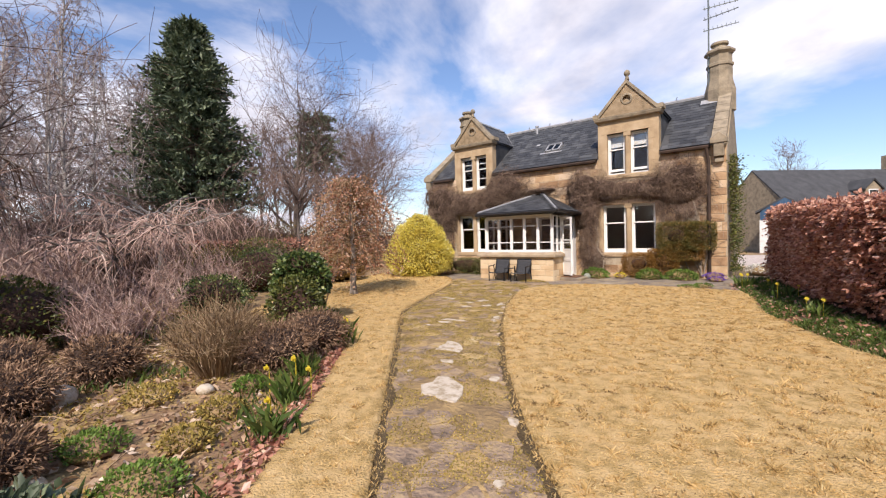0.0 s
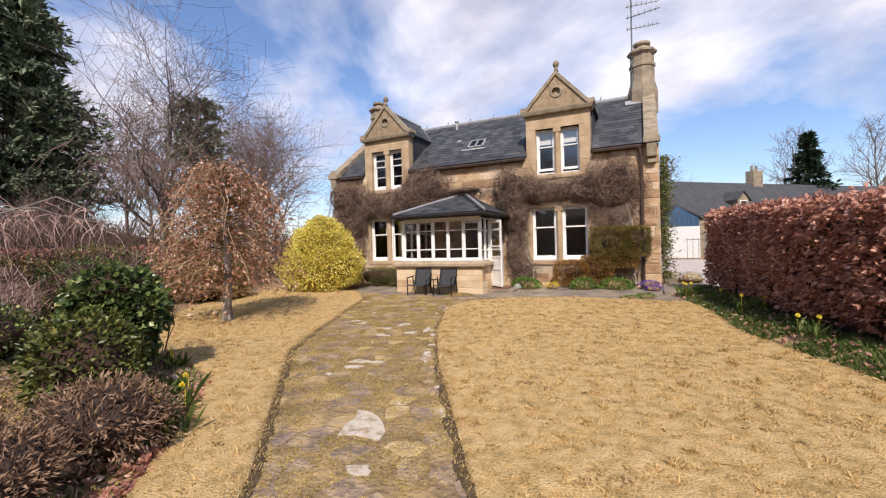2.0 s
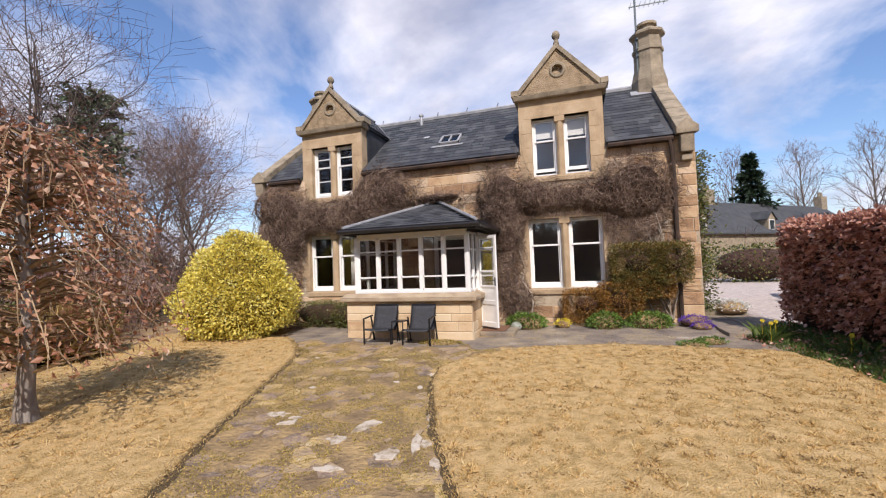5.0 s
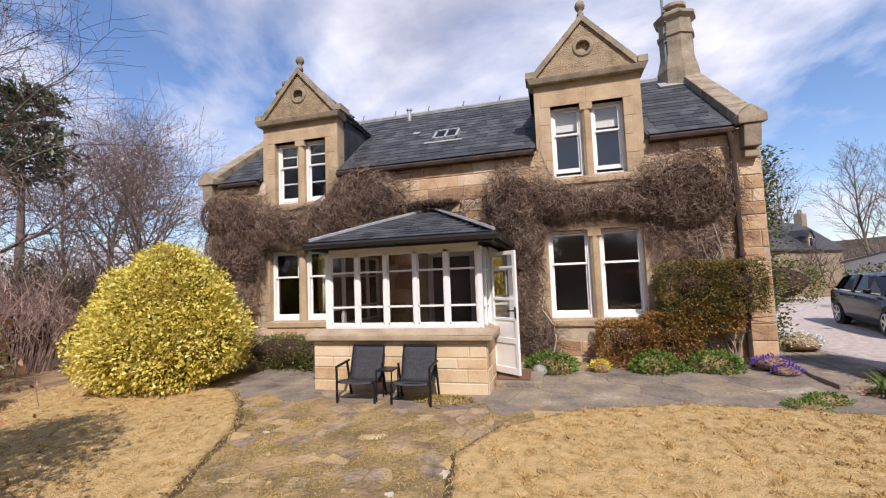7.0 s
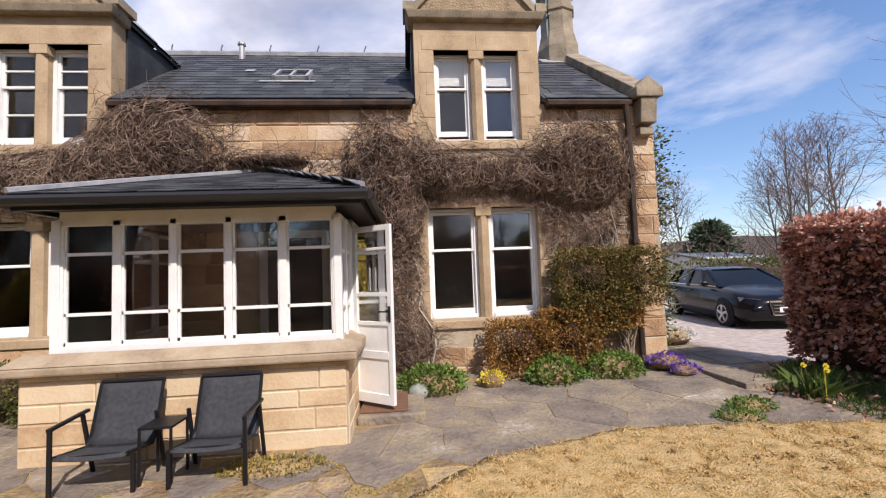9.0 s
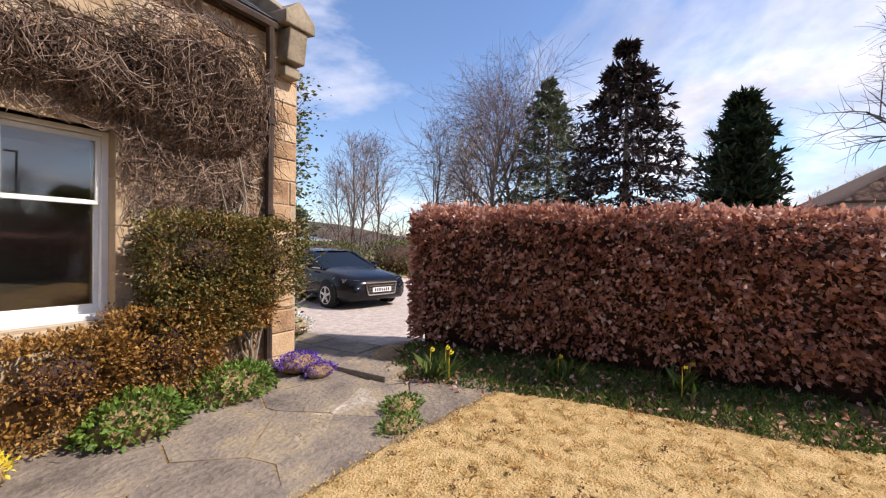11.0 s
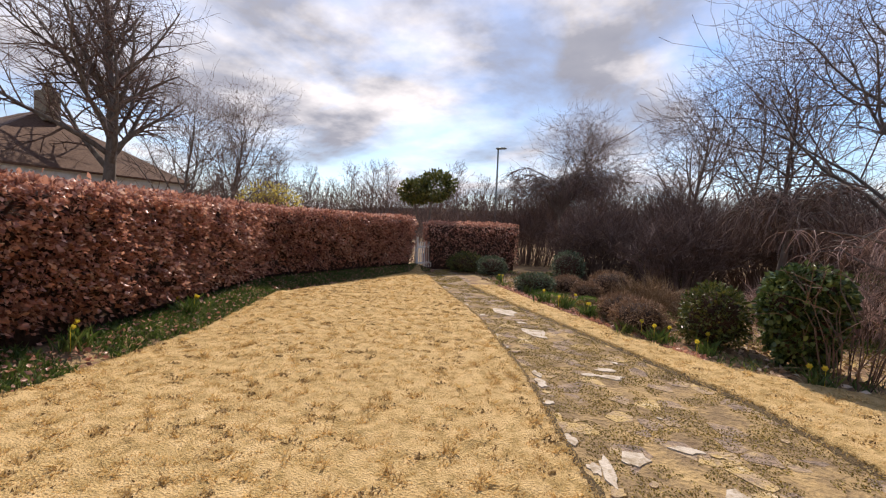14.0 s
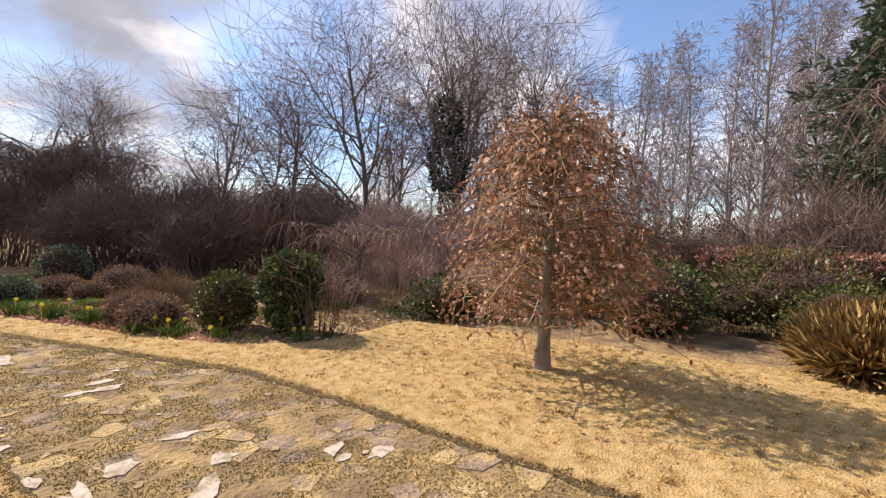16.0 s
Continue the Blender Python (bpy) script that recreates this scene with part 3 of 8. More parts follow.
def wall_cells(g, x0, x1, z0, z1, y0, y1, holes):
    """A wall with openings through it: only the outer faces and the reveals, all joined."""
    xs = sorted({x0, x1, *[h[0] for h in holes], *[h[2] for h in holes]})
    zs = sorted({z0, z1, *[h[1] for h in holes], *[h[3] for h in holes]})
    xs, zs = [x for x in xs if x0 <= x <= x1], [z for z in zs if z0 <= z <= z1]
    nx, nz = len(xs) - 1, len(zs) - 1

    def solid(i, k):
        if not (0 <= i < nx and 0 <= k < nz):
            return False
        x, z = (xs[i] + xs[i + 1]) / 2, (zs[k] + zs[k + 1]) / 2
        return not any(h[0] <= x <= h[2] and h[1] <= z <= h[3] for h in holes)

    idx = {}

    def v(i, k, b):
        if (i, k, b) not in idx:
            idx[i, k, b] = len(g.v)
            g.v.append((xs[i], (y0, y1)[b], zs[k]))
        return idx[i, k, b]

    for i in range(nx):
        for k in range(nz):
            if not solid(i, k):
                continue
            g.f.append((v(i, k, 0), v(i + 1, k, 0), v(i + 1, k + 1, 0), v(i, k + 1, 0)))
            g.f.append((v(i, k + 1, 1), v(i + 1, k + 1, 1), v(i + 1, k, 1), v(i, k, 1)))
            if not solid(i - 1, k):
                g.f.append((v(i, k, 0), v(i, k + 1, 0), v(i, k + 1, 1), v(i, k, 1)))
            if not solid(i + 1, k):
                g.f.append((v(i + 1, k, 1), v(i + 1, k + 1, 1), v(i + 1, k + 1, 0), v(i + 1, k, 0)))
            if not solid(i, k - 1):
                g.f.append((v(i, k, 1), v(i + 1, k, 1), v(i + 1, k, 0), v(i, k, 0)))
            if not solid(i, k + 1):
                g.f.append((v(i, k + 1, 0), v(i + 1, k + 1, 0), v(i + 1, k + 1, 1), v(i, k + 1, 1)))


g = Geo()
wall_cells(g, XL, XR, -0.1, 4.02, FY, FY + 0.5, HOLES)
front_wall = part("front_wall", g, M_MORTAR, cottage, "coursed sandstone front wall with pale mortar")
g = Geo()
g.prism([(XR, FY + 0.5, -0.1), (XR, 19.7, -0.1), (XR, 19.7, 4.02), (XR, 17.1, 6.05), (XR, FY + 0.5, 4.02)], (-0.5, 0, 0))
part("gable_wall", g, M_WEATHERED, cottage)
g = Geo()
g.prism([(XL, 19.7, -0.1), (XL, FY + 0.5, -0.1), (XL, FY + 0.5, 4.02), (XL, 17.1, 6.05), (XL, 19.7, 4.02)], (0.5, 0, 0))
part("gable_wall", g, M_WEATHERED, cottage)
g = Geo()
g.box(XL + 0.5, 19.2, -0.1, XR - 0.5, 19.7, 4.02)
part("back_wall", g, M_WEATHERED, cottage)
# rooms behind the windows
for x0, x1 in ((XL + 0.5, -7.9), (-5.75, XR - 0.5)):
    part("inner_wall", Geo().box(x0, 17.0, 0.2, x1, 17.1, 2.75), M_ROOM, cottage)
    part("inner_wall", Geo().box(x0, 16.2, 2.85, x1, 16.3, 5.0), M_ROOM, cottage)
    part("inner_floor", Geo().box(x0, FY + 0.5, 2.75, x1, 17.1, 2.85), M_ROOM, cottage)
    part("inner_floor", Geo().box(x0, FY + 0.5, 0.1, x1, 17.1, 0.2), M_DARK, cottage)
part("inner_wall", Geo().box(-7.9, FY + 0.5, 0.0, -7.8, 17.1, 2.75), M_ROOM, cottage)
part("inner_wall", Geo().box(-5.85, FY + 0.5, 0.0, -5.75, 17.1, 2.75), M_ROOM, cottage)
part("inner_wall", Geo().box(-7.8, 16.0, 0.0, -5.85, 16.1, 2.7), M_ROOM, cottage)

# roof: boards, then slates in courses
SL = Vector((0, RIDGE[0] - EAVE[0], RIDGE[1] - EAVE[1]))
SLEN = SL.length
SU = SL.normalized()
SN = Vector((0, -SU.z, SU.y))


def roof_pt(x, s, lift=0.0):
    return Vector((x, EAVE[0], EAVE[1])) + SU * s + SN * lift


g = Geo()
DORMERS = (-4.14, -10.09)
CUT = 0.48
for x0, x1, s0 in ((XL + 0.3, -11.03, 0), (-11.03, -9.15, CUT), (-9.15, -5.08, 0), (-5.08, -3.2, CUT), (-3.2, XR - 0.3, 0)):
    g.prism([tuple(roof_pt(x0, s0)), tuple(roof_pt(x1, s0)), tuple(roof_pt(x1, SLEN)), tuple(roof_pt(x0, SLEN))], tuple(SN * -0.06))
back = [(XR - 0.3, 20.0, 3.98), (XL + 0.3, 20.0, 3.98), (XL + 0.3, 17.1, 6.15), (XR - 0.3, 17.1, 6.15)]
g.prism(back, (0, -0.04, -0.05))
roof = part("roof", g, M_FARSLATE, cottage, "dark grey slate roof")


def slate(g, o, ax, up, nrm, w, h, rng):
    """One slate lying on the course below it."""
    a = o + nrm * 0.014
    b = a + ax * w
    top = nrm * -0.010
    t = 0.008
    vs = [a, b, b + up * h + top, a + up * h + top]
    vs = [v + nrm * rng.uniform(-0.002, 0.003) for v in vs]
    lo = [v - nrm * t for v in vs]
    g.add([tuple(v) for v in vs + lo], [(0, 1, 2, 3), (0, 4, 5, 1), (1, 5, 6, 2), (3, 7, 4, 0)])


rng = np.random.default_rng(5)
g = Geo()
COURSE = 0.2
for k in range(int(SLEN / COURSE)):
    x = XL + 0.33 - rng.uniform(0, 0.2)
    while x < XR - 0.3:
        w = rng.uniform(0.2, 0.34)
        if not (x + w > XR - 0.32 or (k * COURSE < CUT + 0.7 and any(abs(x + w / 2 - c) < 0.93 + w / 2 for c in DORMERS))):
            slate(g, roof_pt(x, k * COURSE - 0.02), Vector((1, 0, 0)), SU, SN, w - 0.006, COURSE * 1.35, rng)
        x += w
tagged(part("slate_course", g, M_SLATE_I, roof), kind="stuff")
g = Geo()
g.tube([(XL + 0.3, 17.1, 6.19), (XR - 0.5, 17.1, 6.19)], 0.07, 6)
for x in np.arange(XL + 0.8, XR - 0.6, 0.95):
    g.beam((x, 17.05, 6.24), (x + 0.05, 17.0, 6.33), 0.02, 0.02)
part("ridge", g, M_LEAD, roof, "lead ridge roll with small hooks")
# skylight, vent and small tile vent
g = Geo()
for a, b, c, d in ((-7.28, -6.72, 1.05, 1.1), (-7.28, -6.72, 1.55, 1.6), (-7.28, -7.23, 1.05, 1.6), (-6.77, -6.72, 1.05, 1.6), (-7.02, -6.98, 1.05, 1.6)):
    g.prism([tuple(roof_pt(a, c, 0.09)), tuple(roof_pt(b, c, 0.09)), tuple(roof_pt(b, d, 0.09)), tuple(roof_pt(a, d, 0.09))], tuple(SN * -0.1))
sky_l = part("skylight", g, M_LEAD, roof, "small metal-framed skylight")
g = Geo()
g.prism([tuple(roof_pt(-7.26, 1.07, 0.06)), tuple(roof_pt(-6.74, 1.07, 0.06)), tuple(roof_pt(-6.74, 1.58, 0.06)), tuple(roof_pt(-7.26, 1.58, 0.06))], tuple(SN * -0.02))
part("vent_tile", Geo().add([tuple(roof_pt(-7.9, 1.75, 0.03) + v) for v in (Vector((0, 0, 0)), Vector((0.16, 0, 0)), Vector((0.16, 0, 0)) + SU * 0.14, SU * 0.14)], [(0, 1, 2, 3)]), M_LEAD, roof)
part("skylight_pane", g, M_CARGLASS, roof)
g = Geo()
g.prism([tuple(roof_pt(-7.45, 0.93, 0.03)), tuple(roof_pt(-6.6, 0.93, 0.03)), tuple(roof_pt(-6.6, 1.03, 0.03)), tuple(roof_pt(-7.45, 1.03, 0.03))], tuple(SN * -0.01))
part("flashing", g, M_LEAD, roof)
g = Geo()
p = roof_pt(-8.35, 3.1)
g.lathe([(0.055, 0), (0.055, 0.32), (0.08, 0.33), (0.08, 0.37), (0.03, 0.4)], tuple(p - Vector((0, 0, 0.05))), 8)
part("vent_pipe", g, M_LEAD, roof)
# skews (sloping gable copings) with foot stones
for xs, sgn in ((XR, 1), (XL, -1)):
    g = Geo()
    xo, xi = xs + 0.0 * sgn, xs - 0.36 * sgn
    n = 6
    for k in range(n):
        a, b = k / n * SLEN * 0.97 + 0.05, (k + 1) / n * SLEN * 0.97 + 0.03
        q = [roof_pt(x, s, 0.15) for x, s in ((min(xo, xi), a), (max(xo, xi), a), (max(xo, xi), b), (min(xo, xi), b))]
        g.prism([tuple(v) for v in q], tuple(SN * -0.2))
    q = [(xo, 20.05, 4.2), (xo, 17.1, 6.4), (xi, 17.1, 6.4), (xi, 20.05, 4.2)]
    g.prism(q[::-1] if sgn > 0 else q, (0, -0.1, -0.22))
    part("skew", g, M_WEATHERED, cottage, "lichened sloping gable coping", bevel=0.015)
    g = Geo()
    xa, xb = sorted((xs + 0.03 * sgn, xs - 0.38 * sgn))
    g.prism([(xa, 14.14, 4.02), (xb, 14.14, 4.02), (xb, 14.14, 4.16), ((xa + xb) / 2, 14.16, 4.34), (xa, 14.14, 4.16)], (0, 0.42, 0.05))
    g.prism([(xa + 0.08, 14.22, 3.66), (xb - 0.08, 14.22, 3.66), (xb - 0.08, 14.17, 4.02), (xa + 0.08, 14.17, 4.02)], (0, 0.2, 0))
    g.box(xa + 0.1, 14.28, 3.5, xb - 0.1, FY, 3.62)
    part("skew_putt", g, M_WEATHERED, cottage, "carved foot stone of the gable coping", bevel=0.015)


def chimney(cx, cy, z0, z1, w):
    g = Geo()
    o = [(w * 0.62, z0 - 0.6), (w * 0.62, z0 + 0.1), (w * 0.5, z0 + 0.45), (w * 0.5, z0 + (z1 - z0) * 0.62), (w * 0.55, z0 + (z1 - z0) * 0.64), (w * 0.55, z0 + (z1 - z0) * 0.7), (w * 0.49, z0 + (z1 - z0) * 0.72), (w * 0.49, z1 - 0.14), (w * 0.62, z1 - 0.06), (w * 0.62, z1), (w * 0.5, z1 + 0.06)]
    g.lathe(o, (cx, cy, 0), 8)
    c = part("chimney", g, M_WEATHERED, cottage, "octagonal weathered stone chimney stack")
    g = Geo()
    g.lathe([(w * 0.3, z1 + 0.04), (w * 0.27, z1 + 0.2), (w * 0.36, z1 + 0.22), (w * 0.36, z1 + 0.29), (w * 0.26, z1 + 0.31), (w * 0.24, z1 + 0.2)], (cx, cy, 0), 12)
    part("chimney_pot", g, M_WEATHERED, c, "squat clay chimney pot")
    g = Geo()
    g.prism([tuple(roof_pt(cx - w * 0.72, SLEN - 0.62, 0.03)), tuple(roof_pt(cx + w * 0.4, SLEN - 0.62, 0.03)), tuple(roof_pt(cx + w * 0.4, SLEN - 0.3, 0.03)), tuple(roof_pt(cx - w * 0.72, SLEN - 0.3, 0.03))], tuple(SN * -0.02))
    part("flashing", g, M_LEAD, c)


chimney(-1.84, 17.05, 6.15, 7.55, 0.72)
chimney(-12.1, 17.05, 6.15, 7.35, 0.72)

aerial = thing("tv_aerial", (-2.1, 17.1, 6.1), "tall steel television aerial strapped to the chimney", "aerial")
g = Geo()
g.tube([(-2.13, 16.85, 6.1), (-2.13, 16.85, 9.9)], 0.026, 6)
for z in (6.9, 7.1, 7.35, 7.6):
    g.beam((-2.13, 16.7, z), (-2.13, 17.0, z + 0.03), 0.03, 0.03)
mast = part("mast", g, M_METALGREEN, aerial)
for z, n, dr in ((9.45, 7, 0.2), (9.05, 7, 0.15), (8.68, 6, -0.15), (8.31, 8, 0.1)):
    g = Geo()
    a, b = Vector((-2.28, 16.85, z)), Vector((-1.3, 16.85 + dr, z + 0.03))
    g.beam(a, b, 0.025, 0.025)
    for k in range(n):
        p = a.lerp(b, (k + 0.3) / n)
        g.beam(p + Vector((0, -0.16, 0.02)), p + Vector((0, 0.16, 0.02)), 0.01, 0.01)
    part("antenna", g, M_METALGREEN, aerial)

# gutter, eaves board and downpipe
g = Geo()
for x0, x1 in ((XL + 0.45, -11.08), (-9.12, -5.12), (-3.16, XR - 0.4)):
    g.tube([(x0, 14.275, 3.975), (x1, 14.275, 3.975)], 0.05, 6)
    g.box(x0, 14.33, 3.93, x1, FY, 4.06)
part("gutter", g, M_PIPE, cottage, "dark cast-iron gutter")
g = Geo()
g.tube([(-1.98, 14.28, 3.95), (-1.95, 14.31, 3.74), (-1.93, 14.34, 3.5), (-1.93, 14.34, 0.3), (-1.93, 14.22, 0.15)], 0.045, 8)
for z in (0.9, 1.9, 2.9):
    g.lathe([(0.06, z), (0.06, z + 0.06)], (-1.93, 14.34, 0), 8)
part("downpipe", g, M_PIPE, cottage, "brown cast-iron downpipe")


# sash windows
def sash_window(x0, x1, z0, z1, y, bars=False, lower_gap=0.0):
    """A white two-sash window: frame, sashes and glass."""
    g = Geo()
    f = 0.05
    g.box(x0, y, z0, x0 + f, y + 0.1, z1); g.box(x1 - f, y, z0, x1, y + 0.1, z1)
    g.box(x0 + f, y, z1 - f * 0.8, x1 - f, y + 0.1, z1); g.box(x0 + f, y - 0.03, z0, x1 - f, y + 0.1, z0 + f)
    win = part("window", g, M_WHITE, cottage, "white-painted sash window", bevel=0.004)
    zm = z0 + (z1 - z0) * 0.62
    g = Geo()
    s = 0.035
    for a, b, yy in ((z0 + f + lower_gap, zm + 0.02, y + 0.055), (zm - 0.02, z1 - f, y + 0.02)):
        lo = 0.075 if a < zm - 0.1 else s
        g.box(x0 + f, yy, a, x0 + f + s, yy + 0.03, b); g.box(x1 - f - s, yy, a, x1 - f, yy + 0.03, b)
        g.box(x0 + f + s, yy, a, x1 - f - s, yy + 0.03, a + lo); g.box(x0 + f + s, yy, b - s, x1 - f - s, yy + 0.03, b)
        if bars:
            m = (a + b) / 2
            g.box(x0 + f + s, yy + 0.004, m - 0.012, x1 - f - s, yy + 0.026, m + 0.012)
    part("sash", g, M_WHITE, win, bevel=0.003)
    for a, b, yy in ((z0 + f + lower_gap, zm, y + 0.07), (zm, z1 - f, y + 0.035)):
        g = Geo().box(x0 + f + 0.02, yy, a + 0.02, x1 - f - 0.02, yy + 0.004, b - 0.01)
        pane = part("pane", g, M_GLASS, win)
        pane.visible_shadow = False
    return win


def stone_window(hole, ydeep, jamb, sillz, bars=False, gap=0.0):
    """Two sashes either side of a chamfered stone mullion, in a dressed surround."""
    x0, z0, x1, z1 = hole
    xm = (x0 + x1) / 2
    mw = 0.08
    for a, b in ((x0, xm - mw), (xm + mw, x1)):
        sash_window(a, b, z0, z1, FY + ydeep, bars, gap)
    g = Geo()
    c = 0.05
    # mullion with chamfered front
    g.prism([(xm - mw, FY + 0.24, z0), (xm - mw, FY + c, z0), (xm - mw + c, FY + 0.0, z0), (xm + mw - c, FY + 0.0, z0), (xm + mw, FY + c, z0), (xm + mw, FY + 0.24, z0)], (0, 0, z1 - z0 - 0.12))
    g.box(xm - mw - 0.03, FY - 0.01, z1 - 0.12, xm + mw + 0.03, FY + 0.24, z1)
    part("mullion", g, M_DRESSED, cottage)
    for k in range(4):
        a, b = z0 + (z1 - z0) * k / 4, z0 + (z1 - z0) * (k + 1) / 4 - 0.008
        w = jamb + (0.1 if k % 2 else 0.0)
        part("jamb_stone", Geo().box(x0 - w, FY - 0.014, a, x0 + 0.003, FY + 0.2, b), M_DRESSED, cottage, bevel=0.008)
        part("jamb_stone", Geo().box(x1 - 0.003, FY - 0.014, a, x1 + w, FY + 0.2, b), M_DRESSED, cottage, bevel=0.008)
    g = Geo().box(x0 - jamb - 0.05, FY - 0.014, z1, xm - 0.004, FY + 0.22, z1 + 0.24).box(xm + 0.004, FY - 0.014, z1, x1 + jamb + 0.05, FY + 0.22, z1 + 0.24)
    part("lintel", g, M_DRESSED, cottage, bevel=0.008)
    g = Geo().prism([(x0 - 0.06, FY - 0.04, z0 - 0.14), (x0 - 0.06, FY - 0.04, z0 - 0.03), (x0 - 0.06, FY + 0.2, z0 + 0.0), (x0 - 0.06, FY + 0.2, z0 - 0.14)], (x1 - x0 + 0.12, 0, 0))
    part("window_sill", g, M_DRESSED, cottage, bevel=0.008)


stone_window(HOLES[0], 0.12, 0.13, 0)
stone_window(HOLES[1], 0.12, 0.13, 0)


def dormer(xc, hole):
    """A gabled stone wall-head dormer with its slated roof."""
    hw = 0.92
    x0, z0, x1, z1 = hole
    stone_window(hole, 0.13, 0.12, 0, bars=xc < -8, gap=0.07 if xc > -8 else 0.03)
    g = Geo()
    wall_cells(g, xc - hw, xc + hw, 3.3, 5.24, FY - 0.007, FY + 0.3, [hole])
    part("dormer_wall", g, M_DRESSED, cottage, "smooth dressed sandstone dormer front")
    g = Geo()
    y = FY - 0.02
    n = 24
    ring_pts = [(math.cos(2 * math.pi * k / n) * 0.125, math.sin(2 * math.pi * k / n) * 0.125) for k in range(n)]
    tri = [(hw + 0.02, -0.46), (0.0, 0.56), (-hw - 0.02, -0.46)]
    edge = []
    for u, w in ring_pts:
        best = 1e9
        for (ax, az), (bx, bz) in zip(tri, tri[1:] + tri[:1]):
            det = u * (az - bz) - w * (ax - bx)
            if abs(det) > 1e-9:
                f, q = (ax * (az - bz) - az * (ax - bx)) / det, (u * az - w * ax) / det
                if f > 0 and -1e-6 <= q <= 1 + 1e-6:
                    best = min(best, f)
        edge.append((u * best, w * best))
    for d0, pts in ((0.0, ring_pts), (0.0, edge), (0.07, ring_pts)):
        g.v.extend((xc + u, y + d0, 5.86 + w) for u, w in pts)
    for k in range(n):
        k2 = (k + 1) % n
        g.f += [(k, k2, n + k2, n + k), (2 * n + k, 2 * n + k2, k2, k)]
    g.f.append(tuple(range(2 * n, 3 * n)))
    for u, w in tri:
        a = min(range(n), key=lambda k: (edge[k][0] - u) ** 2 + (edge[k][1] - w) ** 2)
        for b in ((a + 1) % n, a - 1):
            g.v.append((xc + u, y, 5.86 + w))
            g.f.append((n + a, n + b % n, len(g.v) - 1))
    g.prism([(xc - hw - 0.02, y + 0.08, 5.4), (xc + hw + 0.02, y + 0.08, 5.4), (xc, y + 0.08, 6.42)], (0, 0.22, 0))
    gable = part("dormer_gable", g, M_STONE_RUBBLE, cottage, "rough stone gable with a round recess")
    g = Geo()
    g.prism([(xc - hw - 0.07, FY - 0.12, 5.24), (xc + hw + 0.07, FY - 0.12, 5.24), (xc + hw + 0.11, FY - 0.16, 5.34), (xc - hw - 0.11, FY - 0.16, 5.34)], (0, 0.4, 0))
    g.prism([(xc - hw - 0.11, FY - 0.16, 5.34), (xc + hw + 0.11, FY - 0.16, 5.34), (xc + hw + 0.1, FY - 0.06, 5.38), (xc - hw - 0.1, FY - 0.06, 5.38)], (0, 0.3, 0))
    part("cornice", g, M_WEATHERED, cottage, bevel=0.012)
    g = Geo()
    for s in (-1, 1):
        a, b = Vector((xc + s * (hw + 0.09), y - 0.05, 5.38)), Vector((xc, y - 0.05, 6.48))
        d = (b - a).normalized()
        nn = Vector((-d.z, 0, d.x)) * (1 if s > 0 else -1)
        if nn.z < 0:
            nn = -nn
        q = [a, a - nn * 0.0 + Vector((-s * 0.13, 0, 0)), b - Vector((0, 0, 0.13)), b]
        q = [tuple(v) for v in q]
        g.prism(q if s < 0 else q[::-1], (0, 0.36, 0))
    g.box(xc + hw - 0.02, FY - 0.1, 5.38, xc + hw + 0.14, FY + 0.3, 5.5)
    g.box(xc - hw - 0.14, FY - 0.1, 5.38, xc - hw + 0.02, FY + 0.3, 5.5)
    part("coping", g, M_WEATHERED, cottage)
    g = Geo().lathe([(0.07, 6.46), (0.06, 6.54), (0.045, 6.57), (0.05, 6.6), (0.085, 6.64), (0.095, 6.7), (0.07, 6.76), (0.02, 6.8)], (xc, FY + 0.06, 0), 10)
    part("finial", g, M_WEATHERED, cottage, "ball finial", smooth=True)
    g = Geo().lathe([(0.122, 0.02), (0.122, -0.028), (0.165, -0.028), (0.185, -0.01), (0.185, 0.01)], (xc, y, 5.86), 24, "y")
    g.f = [f for f in g.f if len(f) == 4]
    part("roundel", g, M_WEATHERED, gable)
    # roof over it, running back into the main slope
    yb = 17.0
    g = Geo()
    rz, ez = 6.3, 5.34
    for s in (-1, 1):
        xe = xc + s * (hw + 0.08)
        ye = EAVE[0] + (ez - EAVE[1]) / (RIDGE[1] - EAVE[1]) * (RIDGE[0] - EAVE[0])
        q = [(xc, FY + 0.2, rz), (xc, yb, rz), (xe, ye, ez), (xe, FY + 0.2, ez)]
        g.prism(q if s > 0 else q[::-1], (0, 0, -0.05))
    d_roof = part("dormer_roof", g, M_FARSLATE, cottage)
    g = Geo()
    for s in (-1, 1):
        xe = xc + s * (hw + 0.1)
        up = Vector((xc - xe, 0, rz - ez))
        ln = up.length
        up.normalize()
        nrm = Vector((s * up.z, 0, abs(up.x)))
        for k in range(int(ln / 0.2)):
            yend = EAVE[0] + (ez + (rz - ez) * (k * 0.2 / ln) - EAVE[1]) / (RIDGE[1] - EAVE[1]) * (RIDGE[0] - EAVE[0])
            yy = FY + 0.2
            while yy < yend - 0.1:
                w = rng.uniform(0.2, 0.3)
                o = Vector((xe, yy, ez)) + up * (k * 0.2)
                if s > 0:
                    slate(g, o, Vector((0, 1, 0)), up, nrm, w - 0.006, 0.27, rng)
                else:
                    slate(g, o + Vector((0, w, 0)), Vector((0, -1, 0)), up, nrm, w - 0.006, 0.27, rng)
                yy += w
    tagged(part("dormer_slate_course", g, M_SLATE_I, d_roof), kind="stuff")
    for s in (-1, 1):
        x = xc + s * (hw - 0.03)
        part("dormer_cheek", Geo().box(min(x, x + 0.06 * s), FY + 0.28, 3.9, max(x, x + 0.06 * s), 16.2, 5.3), M_SLATE, cottage, "slate-hung dormer side")
